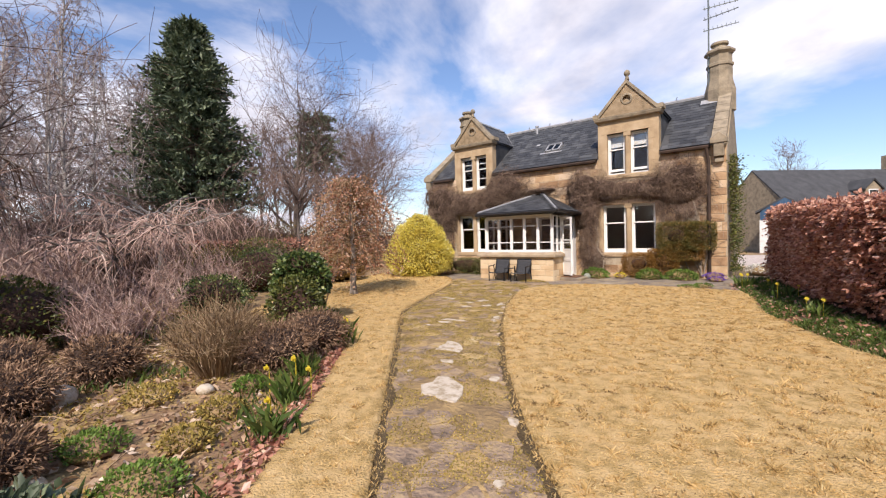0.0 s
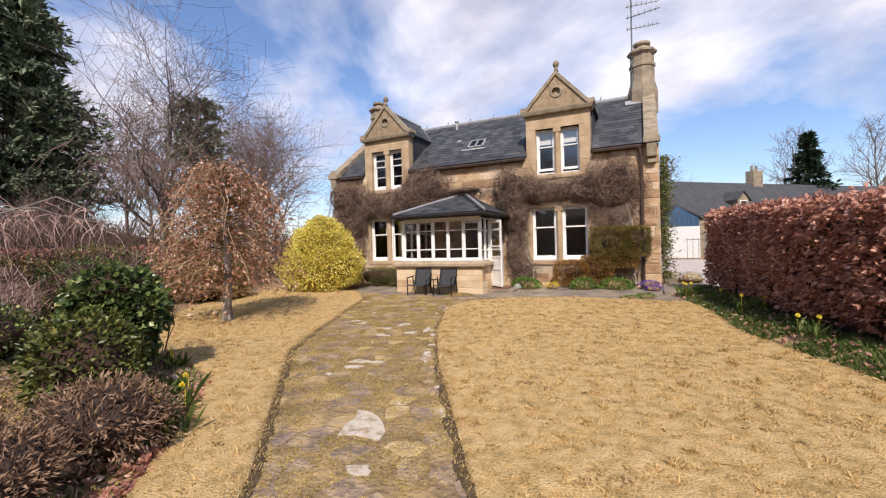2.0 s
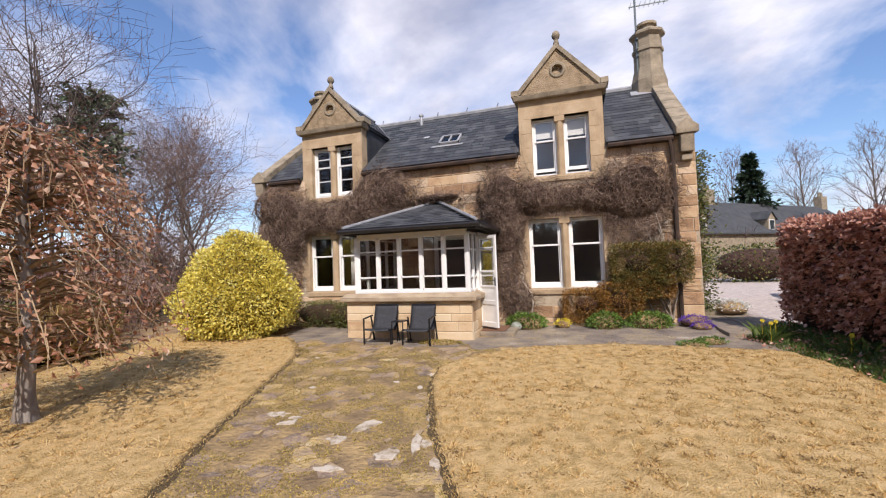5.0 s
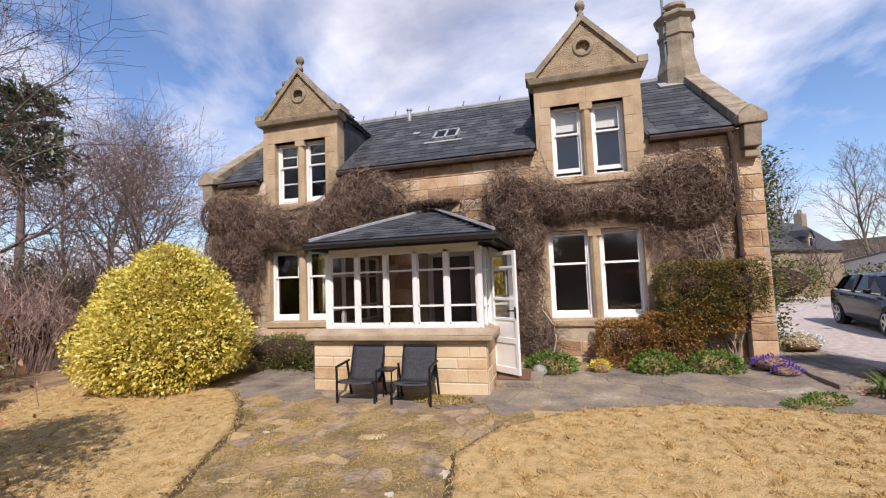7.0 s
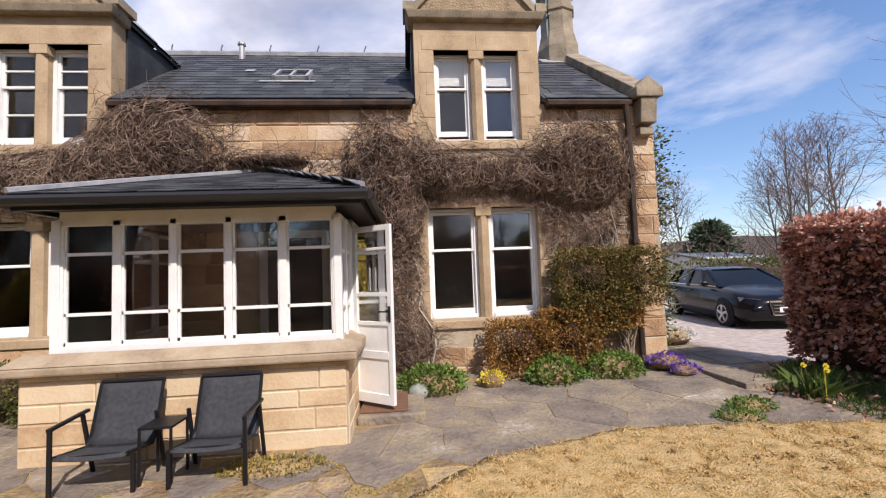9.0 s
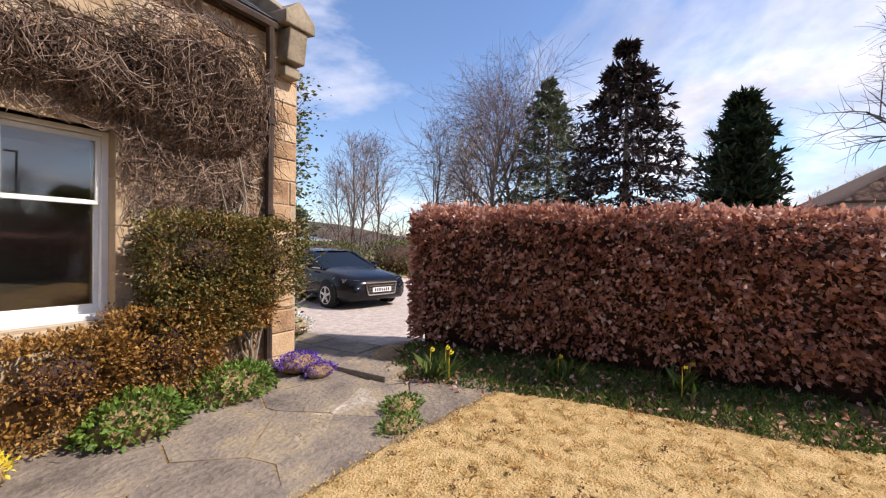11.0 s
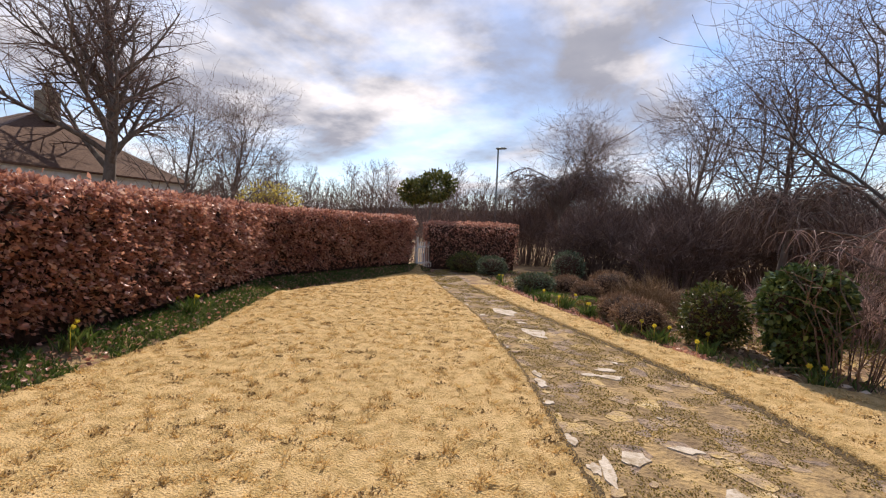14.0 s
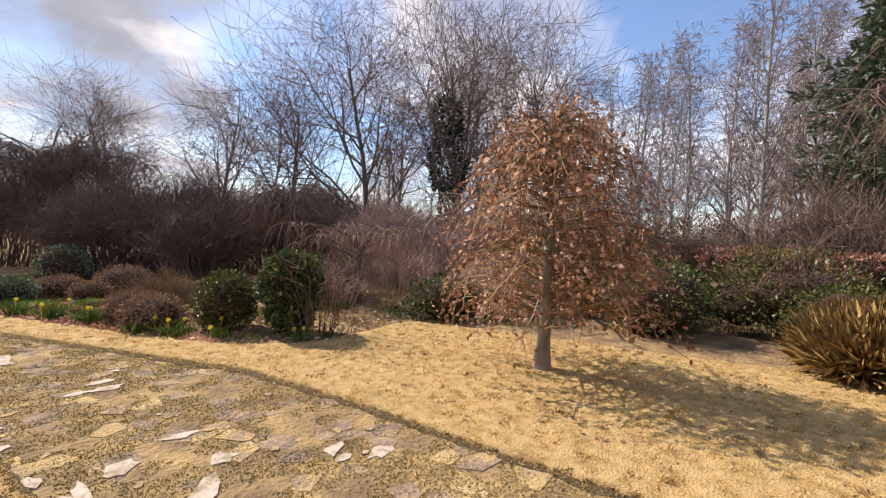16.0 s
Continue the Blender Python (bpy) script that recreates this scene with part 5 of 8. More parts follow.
rng = np.random.default_rng(11)
for poly, n, lab in ((LAWN_R, 240000, "short dry straw-coloured grass of the main lawn"), (LAWN_L, 110000, "short dry grass of the lawn strip")):
    pts = scatter(poly, n, rng)
    keep = [p for p in pts if noise.noise(Vector((p[0] * 3.2, p[1] * 3.2, 1))) + 0.5 * noise.noise(Vector((p[0] * 9, p[1] * 9, 2))) > -0.35 + 0.5 * rng.random() - 0.3]
    P = np.array([(x, y, gz(x, y) + 0.03) for x, y in keep])
    H = [0.016 + 0.13 * max(0, noise.noise(Vector((x * 9, y * 9, 5))) - 0.15) for x, y in keep]
    blades("dry_grass", P, H, M_STRAW, lab, "grass", width=0.0045, lean=1.1)
# worm-casts and dark mossy tufts
pts = []
for x, y in scatter(LAWN_R, 460, rng) + scatter(LAWN_L, 140, rng):
    n = int(rng.integers(8, 34))
    r = rng.uniform(0.012, 0.045)
    pts += [(x + rng.normal(0, r * 1.6), y + rng.normal(0, r)) for _ in range(n)]
pts = [p for p in pts if inside(*p, LAWN_R) or inside(*p, LAWN_L)]
blades("moss_tufts", np.array([(x, y, gz(x, y) + 0.035) for x, y in pts]), [0.022] * len(pts), M_TUFT, "small dark mossy tufts and worm-casts dotted over the lawn", "moss", width=0.008, lean=0.9)
# cut turf edges beside the path: earth, with the edge's shadow painted in
for line, side, lab in ((PATH_L[2:], 1, "earthy cut edge of the turf strip with its shadow painted in"), (PATH_R[2:12], -1, "earthy cut edge of the main lawn with its shadow painted in")):
    total = sum(math.hypot(b[0] - a[0], b[1] - a[1]) for a, b in zip(line, line[1:]))
    g = Geo()
    n = int(total / 0.06)
    for k in range(n + 1):
        x, y, d = line_at(line, total * k / n)
        wob = 0.05 * noise.noise(Vector((x * 4, y * 4, 2)))
        for w, z in ((-0.03, 0.0), (0.0, 0.018), (0.05 + wob, 0.012), (0.09 + wob, -0.006)):
            w *= side * -1
            g.v.append((x - d[1] * w, y + d[0] * w, gz(x, y) + z + 0.012 * noise.noise(Vector((x * 20, y * 20, w * 30)))))
    for k in range(n):
        for i in range(3):
            q = (k * 4 + i, k * 4 + i + 1, k * 4 + i + 5, k * 4 + i + 4)
            g.f.append(q if side > 0 else q[::-1])
    solo("turf_edge", g, M_EDGESHADE, lab, "edging", kind="structure", smooth=True)
# longer tufts on the cut edges of the lawns
P = []
for line in (PATH_L[2:], PATH_R[2:], LAWN_R[len(PATH_R) - 1:]):
    L = sum(math.hypot(b[0] - a[0], b[1] - a[1]) for a, b in zip(line, line[1:]))
    for _ in range(int(L * 260)):
        x, y, d = line_at(line, rng.uniform(0, L))
        P.append((x + rng.normal(0, 0.035), y + rng.normal(0, 0.035), gz(x, y) + 0.01))
blades("edge_grass", np.array(P), [0.034] * len(P), M_STRAW, "ragged straw-coloured grass along the path edge", "grass", width=0.004, lean=0.7)
pts = scatter(PAVED, 230000, rng)
pts = [p for p in pts if noise.noise(Vector((p[0] * 2.2, p[1] * 2.2, 8))) + 0.5 * noise.noise(Vector((p[0] * 7, p[1] * 7, 8))) > -0.16 + 0.42 * (p[1] > 11.3)]
blades("path_moss", np.array([(x, y, gz(x, y) + 0.004) for x, y in pts]), [0.011] * len(pts), M_MOSS, "short moss and grass creeping over the flagstones", "moss", width=0.006, lean=1.2)

# ---- creeper on the front ----
CREEPER = [(-11.75, 3.3, 0.75, 0.58, 0.42), (-11.6, 2.5, 0.85, 0.75, 0.36), (-10.3, 2.9, 0.95, 0.45, 0.3), (-8.5, 3.42, 0.82, 0.6, 0.42), (-9.25, 2.85, 0.7, 0.5, 0.34), (-8.3, 2.75, 0.6, 0.4, 0.3), (-7.1, 3.2, 0.8, 0.13, 0.34), (-5.5, 3.2, 0.55, 0.56, 0.44), (-5.45, 2.45, 0.42, 0.75, 0.32), (-4.2, 2.98, 1.0, 0.3, 0.22), (-2.65, 3.18, 0.66, 0.56, 0.36), (-3.4, 2.95, 0.5, 0.36, 0.24), (-11.75, 1.5, 0.55, 1.0, 0.24), (-5.4, 1.4, 0.3, 0.9, 0.2), (-2.75, 2.4, 0.6, 0.55, 0.1), (-5.25, 0.65, 0.36, 0.42, 0.16)]
CREEPER[7:7] = [(-8.95, 3.1, 0.85, 0.55, 0.4), (-5.5, 2.8, 0.5, 0.55, 0.38), (-2.7, 2.9, 0.66, 0.5, 0.28), (-11.2, 2.95, 0.7, 0.6, 0.38), (-4.75, 3.02, 0.5, 0.38, 0.28)]
creeper = thing("creeper", (-7, FY - 0.1, 0.12), "dry leafless brown creeper matted over the sandstone front", "climber")
# solid mounds behind the stems, in the dark tone of their shaded depth
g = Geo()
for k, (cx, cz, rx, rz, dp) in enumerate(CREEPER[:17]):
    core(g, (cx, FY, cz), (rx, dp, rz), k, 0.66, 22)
tagged(part("matted_core", g, M_SHADEMAT, creeper, smooth=True), kind="stuff")
rr = random.Random(4)


def creeper_stems(n_per, lo, hi, rad, sag, regions, hug=1.0):
    lines = []
    for cx, cz, rx, rz, dp in regions:
        for _ in range(int(n_per * rx * rz)):
            a, q = rr.uniform(0, 2 * math.pi), math.sqrt(rr.random()) * rr.choice((1.0, 1.15, 1.35))
            x, z = cx + math.cos(a) * q * rx, cz + math.sin(a) * q * rz
            d = Vector((rr.gauss(0, 1), 0, rr.gauss(-sag, 0.9))).normalized()
            L = rr.uniform(lo, hi)
            pts = []
            for i in range(5):
                e = 1 - min(1, ((x - cx) / rx) ** 2 + ((z - cz) / rz) ** 2)
                y = FY - 0.02 - hug * dp * (0.25 + 0.85 * math.sqrt(max(0, e))) * rr.uniform(0.8, 1.12)
                if any(h[0] + 0.02 < x < h[2] - 0.02 and h[1] < z < h[3] - 0.04 for h in HOLES):
                    break
                pts.append((x, y, z))
                d = (d + Vector((rr.gauss(0, 0.45), 0, rr.gauss(-0.12 * sag, 0.4)))).normalized()
                x += d.x * L / 4
                z += d.z * L / 4
            if len(pts) > 2:
                lines.append(pts)
    return stems_mesh("stem", lines, rad, M_CREEPER if hug > 0.5 else M_CREEPERPALE)


tagged(under(creeper_stems(2600, 0.18, 0.55, 0.0048, 0.7, CREEPER), creeper), kind="stuff")
tagged(under(creeper_stems(150, 0.5, 1.1, 0.0065, 0.1, [(-2.65, 2.15, 0.75, 0.7, 0.1), (-4.3, 2.9, 1.1, 0.3, 0.1), (-5.35, 1.4, 0.3, 1.0, 0.12), (-11.9, 1.6, 0.5, 0.9, 0.1), (-2.4, 1.0, 0.5, 0.5, 0.08)], 0.4), creeper), kind="stuff")
lines = []
for x0, z0, dx, n in ((-5.1, 0.25, -0.2, 9), (-12.0, 0.25, 0.1, 9), (-2.2, 0.25, -0.3, 6)):
    for _ in range(n):
        x, z, pts = x0 + rr.uniform(-0.25, 0.25), z0, []
        for i in range(9):
            if any(h[0] - 0.06 < x < h[2] + 0.06 and h[1] - 0.1 < z < h[3] for h in HOLES):
                break
            pts.append((x, FY - rr.uniform(0.03, 0.12), z))
            x += rr.gauss(dx * 0.12, 0.09)
            z += rr.uniform(0.18, 0.34)
        if len(pts) > 2:
            lines.append(pts)
tagged(under(stems_mesh("trunk", lines, 0.02, M_CREEPERPALE, 5), creeper), kind="stuff")
# evergreen sprays at the house corner
rng = np.random.default_rng(8)
P = np.stack([-1.48 + np.abs(rng.normal(0, 0.13, 5200)), rng.uniform(14.55, 15.9, 5200), rng.uniform(0.35, 3.75, 5200)], 1)
keep = [noise.noise(Vector(p) * 1.7) + 0.35 * noise.noise(Vector(p) * 6) > -0.12 for p in P]
P = np.concatenate([P[keep], np.stack([-1.48 + np.abs(rng.normal(0, 0.16, 420)), rng.normal(14.5, 0.12, 420), rng.uniform(1.0, 3.7, 420)], 1)])
corner = thing("climber", (-1.45, 14.6, 0.3), "leafy olive-green climber sprawling round the house corner", "climber")
under(leaf_mesh("foliage", leaf_geo(P, np.tile([0.6, -0.3, 0.1], (len(P), 1)), 0.06, rng), M_BOXLEAF), corner)
lines = []
for _ in range(26):
    z = rr.uniform(0.6, 3.2)
    lines.append([(-1.48, 14.6, z), (-1.38, 14.5 + rr.uniform(-0.15, 0.3), z + 0.25), (-1.2 + rr.uniform(-0.1, 0.12), 14.5 + rr.uniform(-0.2, 0.3), z + rr.uniform(0.2, 0.6))])
under(stems_mesh("stem", lines, 0.007, M_CREEPER), corner)

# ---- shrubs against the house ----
shrub("wall_shrub", [((-2.72, 14.14, 1.42), (0.52, 0.25, 0.4)), ((-2.12, 14.12, 1.42), (0.36, 0.26, 0.38)), ((-2.75, 14.16, 0.98), (0.45, 0.22, 0.26))], 22000, 0.035, M_OLIVELEAF, "clipped small-leaved evergreen shrub against the wall", inner=M_SHADECORE, seed=21, boxy=0.2, shrink=0.5)
shrub("wall_shrub", [((-3.78, 14.1, 0.58), (0.44, 0.24, 0.32)), ((-3.1, 14.12, 0.68), (0.4, 0.23, 0.36)), ((-2.5, 14.16, 0.95), (0.42, 0.2, 0.22))], 16000, 0.035, M_RUSTLEAF, "clipped wall shrub with rust-tinged small leaves", inner=M_SHADECORE, seed=22, boxy=0.2, shrink=0.5)
shrub("box_hedge", [((-9.9, 13.6, 0.45), (0.9, 0.3, 0.3)), ((-9.1, 13.55, 0.42), (0.4, 0.3, 0.28))], 8000, 0.035, M_BOXLEAF, "low clipped dark green box beside the porch", "hedge", M_SHADECORE, seed=23, boxy=0.45)
for x, y, r, s in ((-5.0, 13.72, 0.4, 31), (-3.42, 13.85, 0.34, 32), (-2.6, 13.95, 0.4, 33)):
    shrub("ground_cover_plant", [((x, y, 0.2), (r, 0.26, 0.24))], 1600, 0.05, M_GREENLEAF, "low mound of bright green leaves at the wall foot", "plant", M_SOIL, seed=s, zmin=-0.1, group="green mounds at the wall foot")
shrub("yellow_flowers", [((-4.25, 13.78, 0.2), (0.17, 0.12, 0.12))], 240, 0.04, M_YELLOW, "clump of yellow spring flowers", "flower", M_SOIL, seed=34, zmin=0)
shrub("purple_flowers", [((-1.8, 14.0, 0.26), (0.26, 0.2, 0.12)), ((-1.72, 13.75, 0.2), (0.2, 0.16, 0.09))], 1300, 0.026, M_PURPLE, "violet aubretia cushion at the house corner", "flower", M_SOIL, seed=35, zmin=0)
shrub("ground_cover_plant", [((-2.2, 12.3, 0.12), (0.22, 0.14, 0.06)), ((-1.9, 12.5, 0.14), (0.22, 0.16, 0.07))], 700, 0.035, M_GREENLEAF, "green weeds at the edge of the paving", "plant", M_SOIL, seed=36, zmin=0)
shrub("ground_cover_plant", [((-6.35, 12.0, 0.1), (0.42, 0.17, 0.06))], 900, 0.03, M_MOSS, "mossy hummock on the paving by the porch", "plant", M_SOIL, seed=37, zmin=0)
shrub("white_flowers", [((-0.75, 15.6, 0.34), (0.4, 0.5, 0.18))], 900, 0.045, M_PETALWHITE, "white-flowering rock plants beside the drive", "flower", M_SOIL, seed=38, zmin=0)
g = Geo()
core(g, (-5.18, 13.5, 0.2), (0.12, 0.1, 0.1), 3, 1.0, 12)
solo("boulder", g, mat("pale boulder", [(0.3, (0.2, 0.215, 0.18)), (0.7, (0.38, 0.39, 0.34))], 9, 0.9, 0.5, 6), "rounded pale grey stone beside the step", "stone", smooth=True)

# ---- golden bush ----
shrub("golden_privet_bush", [((-11.3, 12.3, 0.85), (1.3, 1.15, 0.85)), ((-11.25, 12.25, 1.4), (1.0, 0.9, 0.85)), ((-11.15, 12.2, 1.95), (0.55, 0.5, 0.5))], 34000, 0.06, M_YELLOWLEAF, "domed bush of bright golden-yellow leaves beside the lawn", "bush", mat("golden bush twigs", [(0.3, (0.12, 0.09, 0.02)), (0.7, (0.22, 0.17, 0.03))], 6, 0.95, 0.5), seed=41, wide=0.6)

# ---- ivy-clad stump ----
shrub("ivy_bush", [((-7.28, 4.5, 0.5), (0.36, 0.36, 0.5)), ((-7.3, 4.5, 0.98), (0.4, 0.42, 0.3)), ((-7.1, 4.62, 0.8), (0.3, 0.28, 0.3)), ((-7.5, 4.4, 0.72), (0.28, 0.3, 0.36))], 7000, 0.07, M_IVYLEAF, "ivy-smothered stump of glossy dark green leaves", "bush", M_SHADECORE, wide=0.8, seed=42, droop=0.5)
twiggy("bare_shrub", (-7.6, 4.9, 0), (0.8, 0.7, 1.7), 26, M_TWIG, "bare twisted twigs rising behind the ivy", "shrub", 43, 0.008)

# ---- trees ----
def grow(seed, height, rad, counts, spread=0.8, trunk_frac=0.35, ratio=0.5, rise=0.25, droop=0.0, wig=0.12, lean=0.0, rmin=0.0035):
    """Grows a bare tree at the origin. Returns the lines of its limbs and of its twigs, with their radii."""
    r = random.Random(seed)
    limbs, twigs = [], []

    def rv(s):
        return Vector((r.gauss(0, s), r.gauss(0, s), r.gauss(0, s)))

    def shoot(p, d, L, rd, level):
        n = 7 if level == 0 else (5 if level == 1 else 4)
        pts = [p.copy()]
        for i in range(n):
            up = rise * (1 if level < 2 else 0.4)
            d = (d + rv(wig * (0.5 if level == 0 else 1.2)) + Vector((0, 0, up * 0.3 - droop * (level >= 2) * 0.5))).normalized()
            p = p + d * (L / n)
            pts.append(p.copy())
        end = 0.25 if level < len(counts) else 0.4
        radii = [max(rmin, rd * (1 - (1 - end) * i / n)) for i in range(n + 1)]
        (limbs if level < 2 else twigs).append((pts, radii))
        if level >= len(counts):
            return
        k = counts[level]
        for c in range(k):
            lo = trunk_frac if level == 0 else 0.25
            f = lo + (1 - lo) * (c + r.random()) / k
            i = min(n - 1, int(f * n))
            q = pts[i].lerp(pts[i + 1], f * n - i)
            dd = (pts[i + 1] - pts[i]).normalized()
            side = dd.orthogonal().normalized()
            side.rotate(Matrix.Rotation(c * 2.4 + r.uniform(-0.6, 0.6), 3, dd))
            ang = spread * r.uniform(0.7, 1.2) * (1.15 - 0.45 * f if level == 0 else 1)
            nd = (dd * math.cos(ang) + side * math.sin(ang)).normalized()
            ln = L * ratio * r.uniform(0.7, 1.25) * (1.25 - 0.75 * f if level == 0 else 1)
            shoot(q, nd, ln, max(rmin, radii[i] * 0.55), level + 1)

    shoot(Vector((0, 0, -0.15)), Vector((lean, 0, 1)).normalized(), height, rad, 0)
    return limbs, twigs


def tree_thing(name, label, limbs, twigs, bark, twig, at=(0, 0, 0), extra=None):
    t = thing(name, (0, 0, 0), label, "tree")
    g = Geo()
    for pts, rr_ in limbs:
        g.tube(pts, rr_, 7 if rr_[0] > 0.08 else 5, False)
    part("trunk", g, bark, t, smooth=True)
    g = Geo()
    for pts, rr_ in twigs:
        g.tube(pts, rr_, 3, False)
    tagged(part("crown", g, twig, t), kind="stuff")
    if extra:
        extra(t, limbs, twigs)
    t.matrix_basis = pose(*at)
    return t


def plant_copies(src, spots, label=None):
    for x, y, s, a in spots:
        c = copy_thing(src, Matrix.Identity(4))
        c.matrix_basis = Matrix.Translation((x, y, gz(x, y) - 0.05)) @ Matrix.Rotation(a, 4, "Z") @ Matrix.Diagonal((s, s, s, 1))
        if label:
            tagged(c, label)


# broad elm beyond the hedge
L_, T_ = grow(101, 13.2, 0.36, (34, 12, 9), 0.95, 0.3, 0.45, 0.3, 0.1, wig=0.1, rmin=0.006)
tree_thing("elm_tree", "tall leafless tree with a fan-shaped crown beyond the hedge", L_, T_, M_BARK, M_TWIG, (20.5, -1.3, 0))
# cherry by the shrubbery
L_, T_ = grow(102, 8.4, 0.15, (18, 10, 8), 0.95, 0.2, 0.6, 0.3, wig=0.14, rmin=0.0055)
cherry = tree_thing("bare_tree", "leafless spreading tree above the shrubbery", L_, T_, M_BARK, M_TWIG, (-12.4, -4.6, 0))
plant_copies(cherry, [(-14.8, -2.2, 0.95, 1.2), (-10.2, -9.5, 0.85, 2.3), (-17.5, -6.0, 1.05, 3.4), (-8.0, -16, 1.0, 4.4), (-22, 13.5, 1.05, 0.7), (-35, 31, 1.35, 2.9), (-26, 24, 1.0, 5.0), (-2.5, -19, 0.9, 1.0), (21, 22, 1.3, 0.4), (25, 22, 1.35, 2.4), (17.2, -3.2, 0.8, 4.0), (19.3, -8, 0.95, 5.2), (-21, -3, 1.1, 0.2), (-41, 33, 1.5, 1.7)])
# tall slender birches
L_, T_ = grow(103, 12.4, 0.1, (32, 12, 8), 0.7, 0.2, 0.27, 0.4, 0.45, wig=0.12, rmin=0.008)
birch = tree_thing("birch_tree", "slender leafless birch with a pale trunk and purple-brown twigs", L_, T_, M_BIRCH, M_TWIGBIRCH, (-24.6, 4.4, 0))
plant_copies(birch, [(-26.0, 2.6, 0.85, 1.0), (-27.5, 6.0, 0.9, 2.0), (-29.5, 2.0, 0.95, 3.0), (-24.0, -2.0, 0.78, 4.0), (-26.5, 0.6, 0.9, 5.0), (-24.5, -5.6, 0.78, 0.6), (-22.0, 1.0, 0.72, 2.6), (-31, 7.5, 1.0, 3.7), (-21.5, -4.5, 0.7, 5.6), (-28.5, 4.4, 0.95, 1.5), (-28.5, -2, 0.95, 2.2), (-23.5, -9, 0.8, 4.6), (-33, 3.5, 1.05, 0.3), (-33.5, 10.5, 1.0, 3.3), (-25.5, 7.2, 0.75, 0.1), (-20.5, 3.2, 0.62, 1.9), (-22.8, 6.4, 0.7, 4.9), (-30.5, 9.6, 0.95, 2.0), (-35, 6.5, 1.05, 1.1), (-27.5, -6.5, 0.9, 3.1), (-31, -5, 1.0, 0.4), (-26.8, 8.8, 0.85, 5.5), (-37, 1, 1.1, 2.6)])
# thin far trees
L_, T_ = grow(104, 9.8, 0.13, (18, 8, 6), 0.75, 0.22, 0.42, 0.35, wig=0.12, rmin=0.009)
far_tree = tree_thing("bare_tree", "far leafless tree on the skyline", L_, T_, M_BARK, M_TWIG, (23, 35.8, 0))
plant_copies(far_tree, [(27, 37, 1.1, 1), (30, 45, 1.0, 2), (20, 48, 1.0, 3.3), (25, 29, 1.05, 4.3), (33, 30, 1.2, 5.1), (19, 33, 0.9, 0.5), (-1, -34, 1.0, 0.9), (-12, -24, 1.1, 2.7), (-20, -18, 1.15, 3.9), (-24, -12, 1.1, 5.9), (36, 8, 1.0, 1.9), (34, 20, 1.1, 2.9), (13, 62, 1.2, 0.2), (22, 66, 1.3, 1.2), (31, 60, 1.2, 2.5), (-45, 18, 1.4, 0.8), (-44, 26, 1.3, 4.1), (-50, 36, 1.4, 5.3), (2, 66, 1.1, 3.0)])
rs = random.Random(77)
plant_copies(far_tree, [(-4 + math.cos(a) * R, 4 + math.sin(a) * R, rs.uniform(0.55, 0.85), rs.uniform(0, 6)) for a, R in [(radians(-100 + 2.6 * k), rs.uniform(38, 58)) for k in range(38)]])
plant_copies(far_tree, [(-4 + math.cos(a) * R, 4 + math.sin(a) * R, rs.uniform(0.8, 1.2), rs.uniform(0, 6)) for a, R in [(radians(150 + 4 * k), rs.uniform(36, 58)) for k in range(24)]])


def blossom(t, limbs, twigs):
    rng = np.random.default_rng(9)
    P = np.array([p for pts, _ in twigs for p in pts[1:]])
    P = P[rng.choice(len(P), min(4000, len(P)), False)] + rng.normal(0, 0.08, (min(4000, len(P)), 3))
    under(leaf_mesh("blossom", leaf_geo(P, rng.normal(0, 1, P.shape), 0.13, rng), M_PETALWHITE), t)


L_, T_ = grow(105, 9.8, 0.15, (18, 8, 5), 0.8, 0.25, 0.42, 0.3, wig=0.12)
tree_thing("blossom_tree", "tree in thin white spring blossom beyond the drive", L_, T_, M_BARK, M_TWIG, (25.5, 26.5, 0), blossom)


